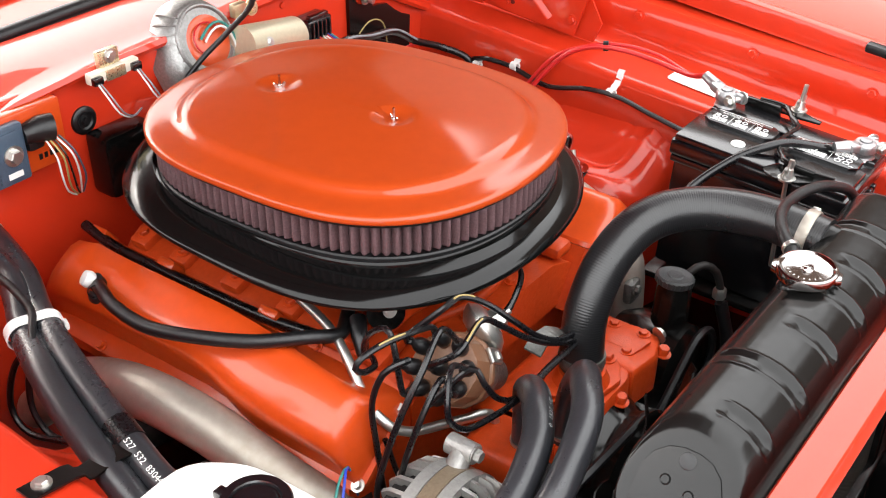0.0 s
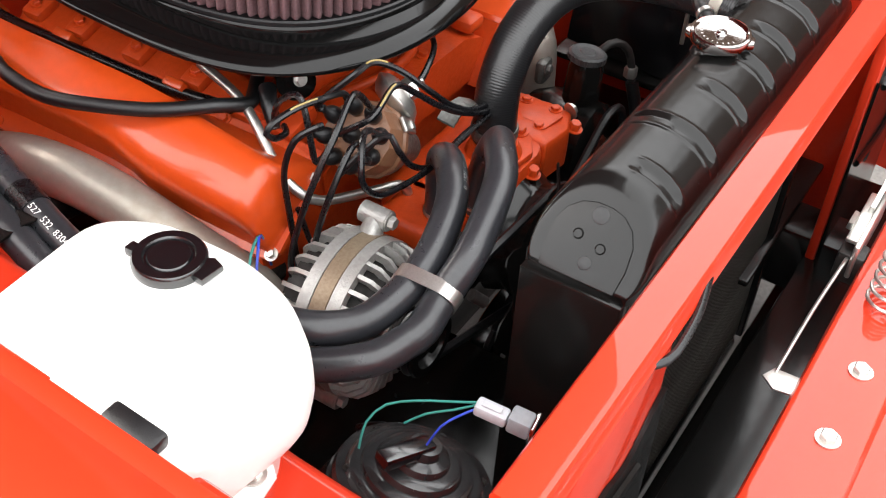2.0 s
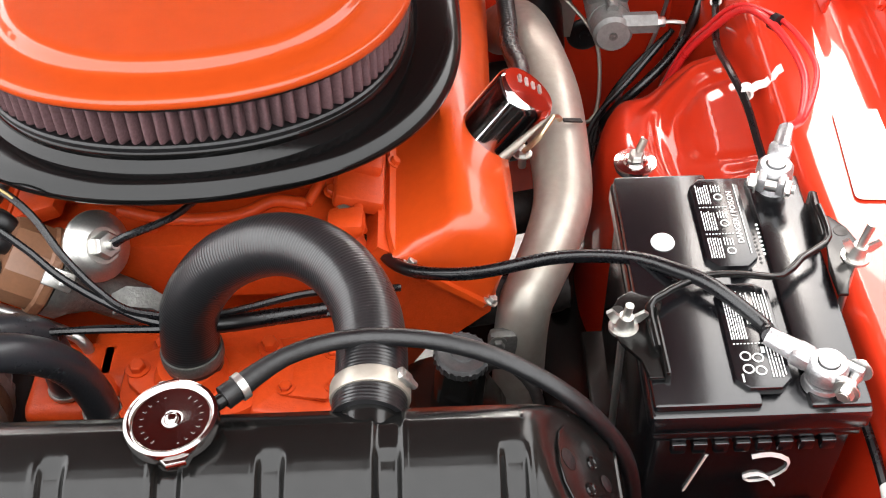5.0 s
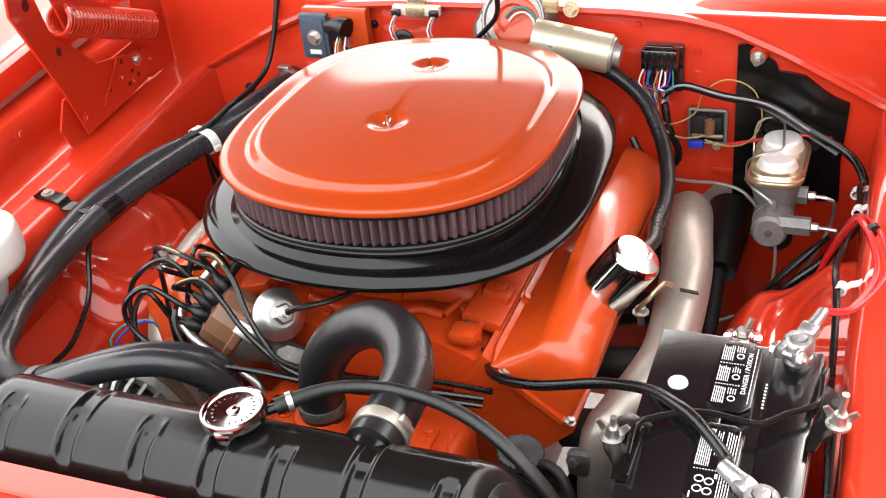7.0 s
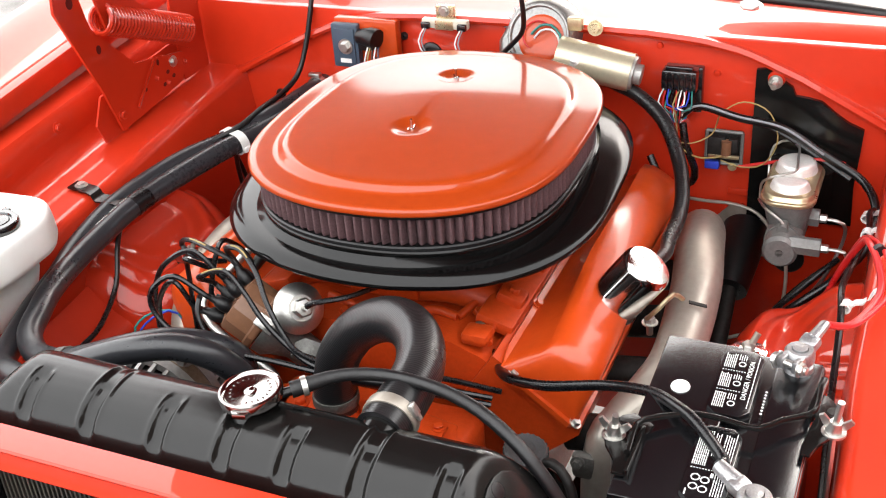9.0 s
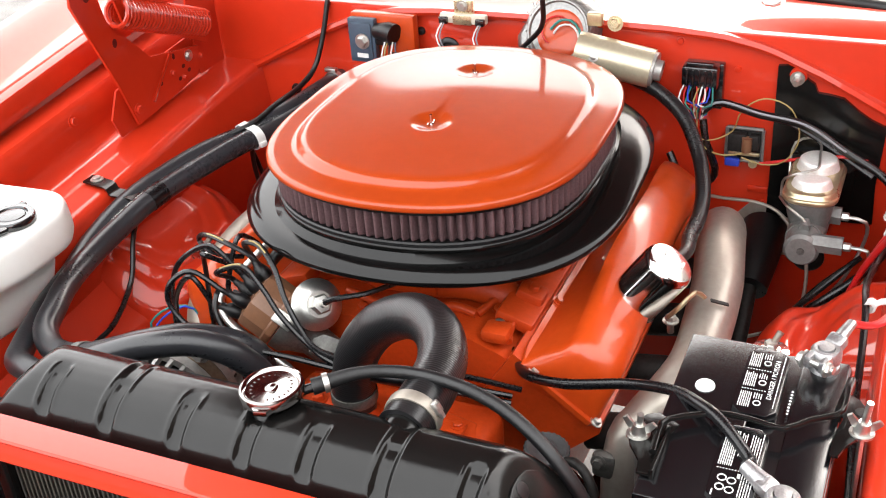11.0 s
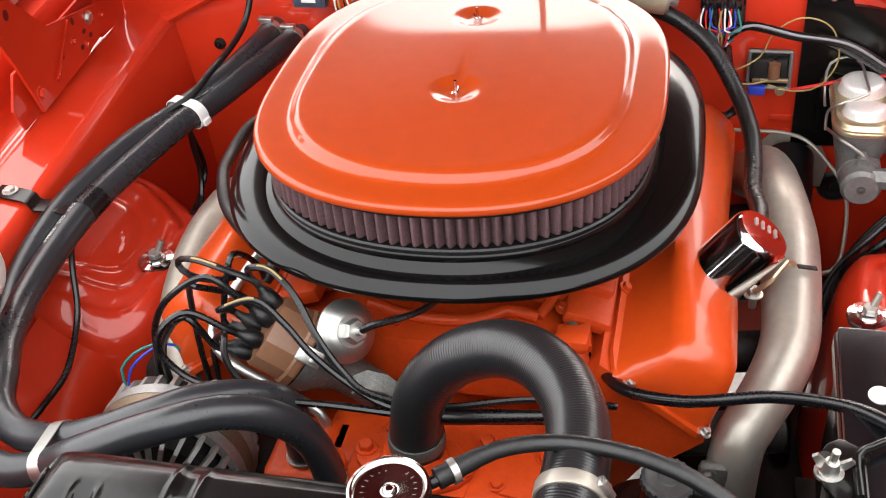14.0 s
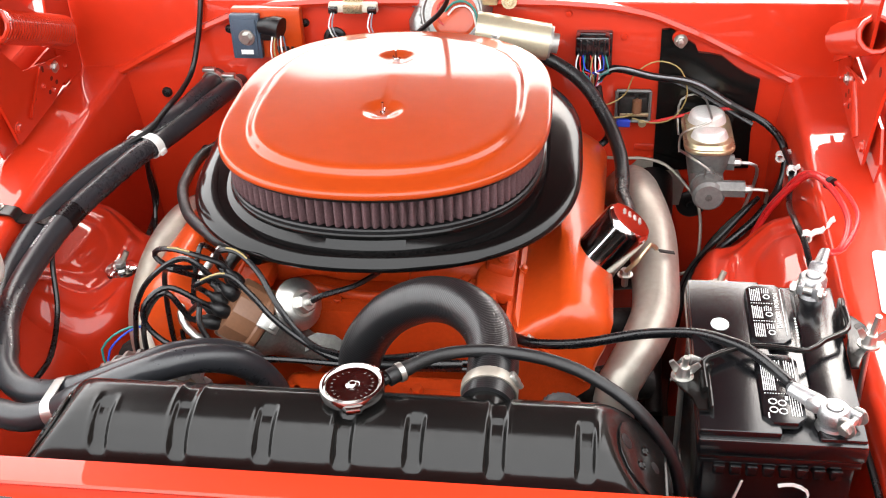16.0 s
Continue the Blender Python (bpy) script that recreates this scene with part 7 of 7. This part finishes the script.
wire("thin_yellow_wire", [(0.283, 0.378, 0.905), (0.285, 0.365, 0.870), (0.315, 0.372, 0.853), (0.35, 0.385, 0.868), (0.365, 0.375, 0.91), (0.40, 0.372, 0.935), (0.44, 0.375, 0.92), (0.455, 0.38, 0.87), (0.435, 0.385, 0.825), (0.40, 0.39, 0.812), (0.365, 0.395, 0.818)], 0.0012, WIREY, "thin looping tan wire")
wire("thin_pink_wire", [(0.395, 0.395, 0.810), (0.43, 0.39, 0.822), (0.48, 0.385, 0.838), (0.53, 0.39, 0.842), (0.56, 0.392, 0.838)], 0.0028, WIRER, "thin red wire behind master cylinder")
wire("tan_lead", [(0.293, 0.376, 0.90), (0.300, 0.366, 0.855), (0.325, 0.378, 0.828), (0.355, 0.394, 0.822), (0.378, 0.398, 0.83)], 0.0015, WIREY, "yellow lead to the relay")
wire("fender_harness", [(0.614, 0.300, 0.812), (0.610, 0.267, 0.822), (0.613, 0.214, 0.819), (0.600, 0.127, 0.808), (0.596, 0.044, 0.826), (0.602, -0.018, 0.824), (0.606, -0.08, 0.808), (0.610, -0.167, 0.790), (0.620, -0.30, 0.780), (0.628, -0.45, 0.77), (0.63, -0.56, 0.74)], 0.0046, WIREB, "black fender harness with clips", "wiring")
for c, sx in (((0.606, 0.0, 0.826), 1.0), ((0.612, 0.205, 0.822), 0.8), ((0.606, 0.285, 0.806), 0.8), ((0.630, -0.50, 0.765), 0.8)):
    m = Matrix.Translation(c)
    bm = BM()
    lathe(bm, [(0.0052, -0.007), (0.0078, -0.007), (0.0078, 0.007), (0.0052, 0.007), (0.0052, -0.007)], m @ pose(0, 0, 0, 90, 0, -8), 16)
    strip = [(0.006, 0.002), (0.012, 0.007), (0.020, 0.009), (0.027, 0.016), (0.031, 0.026), (0.036, 0.030)]
    loft(bm, [[m @ V((x * sx, -0.006, z)), m @ V((x * sx, 0.006, z)), m @ V((x * sx - 0.001, 0.006, z + 0.0025)), m @ V((x * sx - 0.001, -0.006, z + 0.0025))] for x, z in strip])
    solo("harness_clip", bm, TIE, "white bent harness clip on inner fender", "clip", "harness clips")
for k in range(3):
    wire("tower_wire", [(0.440 + 0.010 * k, 0.12, 0.55), (0.445 + 0.009 * k, 0.15, 0.60), (0.470 + 0.006 * k, 0.20 + 0.008 * k, 0.640), (0.520, 0.225 + 0.008 * k, 0.690), (0.575, 0.255, 0.745)], 0.004, (WIREB, DARK, WIREB)[k], "dark wire beside the shock tower")
bm = BM()
plate(bm, rrect(0.055, 0.135, 0.008), Matrix.Translation((0.703, -0.135, 0.8405)) @ pose(0, 0, 0, 4.9, 0, -4), 0.0012)
solo("sticker", bm, PAINTW, "blank white sticker on the inner fender", "sticker")
bm = BM()
tube(bm, [(-0.400, 0.50, 1.20), (-0.398, 0.46, 1.10), (-0.400, 0.43, 1.02), (-0.410, 0.41, 0.95), (-0.421, 0.385, 0.90), (-0.426, 0.33, 0.884), (-0.430, 0.26, 0.882), (-0.440, 0.20, 0.872), (-0.462, 0.17, 0.864), (-0.486, 0.135, 0.856), (-0.503, 0.10, 0.848)], 0.0050, 10)
solo("washer_hose", bm, RUBBER, "thin black hose rising over the cowl", "hose")
bm = BM()
tube(bm, [(0.052, 0.285, 1.20), (0.060, 0.292, 1.13), (0.061, 0.305, 1.080), (0.044, 0.342, 1.034), (0.010, 0.368, 0.995), (-0.03, 0.38, 0.955), (-0.06, 0.39, 0.90)], 0.0042, 10)
solo("washer_hose", bm, RUBBER, "thin black hose crossing the wiper motor", "hose")
for x, z in ((0.752, 0.955), (-0.710, 0.937)):
    bm = BM()
    box(bm, Matrix.Translation((x, -0.400, z)) @ pose(0, 0, 0, 6, 0, 0), 0.020, 0.052, 0.016, 0.004)
    solo("hood_bumper", bm, RUBBER, "black rubber bumper on the fender edge", "bumper", "hood bumpers")
for x, dz in ((-0.392, -0.009), (-0.357, -0.020)):
    bm = BM()
    lathe(bm, [(HR, -0.006), (HR + 0.002, -0.006), (HR + 0.002, 0.006), (HR, 0.006)], along((x, 0.405, 0.881 + dz), (0, 1, 0)), 24)
    box(bm, (x - 0.004, 0.405, 0.881 + dz + HR + 0.004), 0.024, 0.012, 0.008, 0.002)
    solo("hose_clamp", bm, ZINC, "zinc clamp on heater hose at firewall", "clamp", "heater hose clamps")
bm = BM()
hexbolt(bm, (XC + 0.34, 0.552, 1.026), (0, -0.2, 1), 0.016, 0.008)
solo("cowl_bumper", bm, TIE, "pale bumper on the cowl", "bumper")

# thin cable hanging from the heater hose strap
wire("hanging_cable", [(-0.452, 0.184, 0.842), (-0.466, 0.222, 0.79), (-0.470, 0.245, 0.72), (-0.470, 0.215, 0.692), (-0.455, 0.15, 0.70)], 0.0042, WIREB, "thin black cable looped below hose strap", "cable")
wire("hanging_cable", [(-0.446, 0.188, 0.836), (-0.458, 0.203, 0.79), (-0.461, 0.212, 0.73), (-0.458, 0.19, 0.695), (-0.445, 0.15, 0.69)], 0.0042, WIREB, "thin black cable looped below hose strap", "cable")
bm = BM()
tube(bm, [(-0.01, -0.304, 0.799), (0.04, -0.299, 0.792), (0.09, -0.280, 0.780), (0.135, -0.262, 0.769)], [0.0075, 0.0085, 0.0085, 0.007], 12)
solo("loom_sleeve", bm, WIREB, "black sleeve round bundled plug wires", "wiring")
bm = BM()
loft(bm, [[(x, y, z), (x + 0.004, y - 0.022, z - 0.006), (x + 0.004, y - 0.022, z - 0.009), (x, y, z - 0.003)] for x, y, z in ((-0.072, -0.262, 0.802), (-0.055, -0.262, 0.812), (-0.030, -0.266, 0.812), (-0.012, -0.272, 0.802))])
solo("wire_bracket", bm, DISTB, "dark grey steel bracket under plug wires", "bracket")

wire("thin_cable", [(-0.515, -0.02, 0.84), (-0.510, -0.06, 0.815), (-0.505, -0.09, 0.785), (-0.492, -0.130, 0.733), (-0.480, -0.198, 0.701), (-0.490, -0.240, 0.686), (-0.515, -0.275, 0.66)], 0.0042, WIREB, "thin black cable beside the shock tower", "cable")
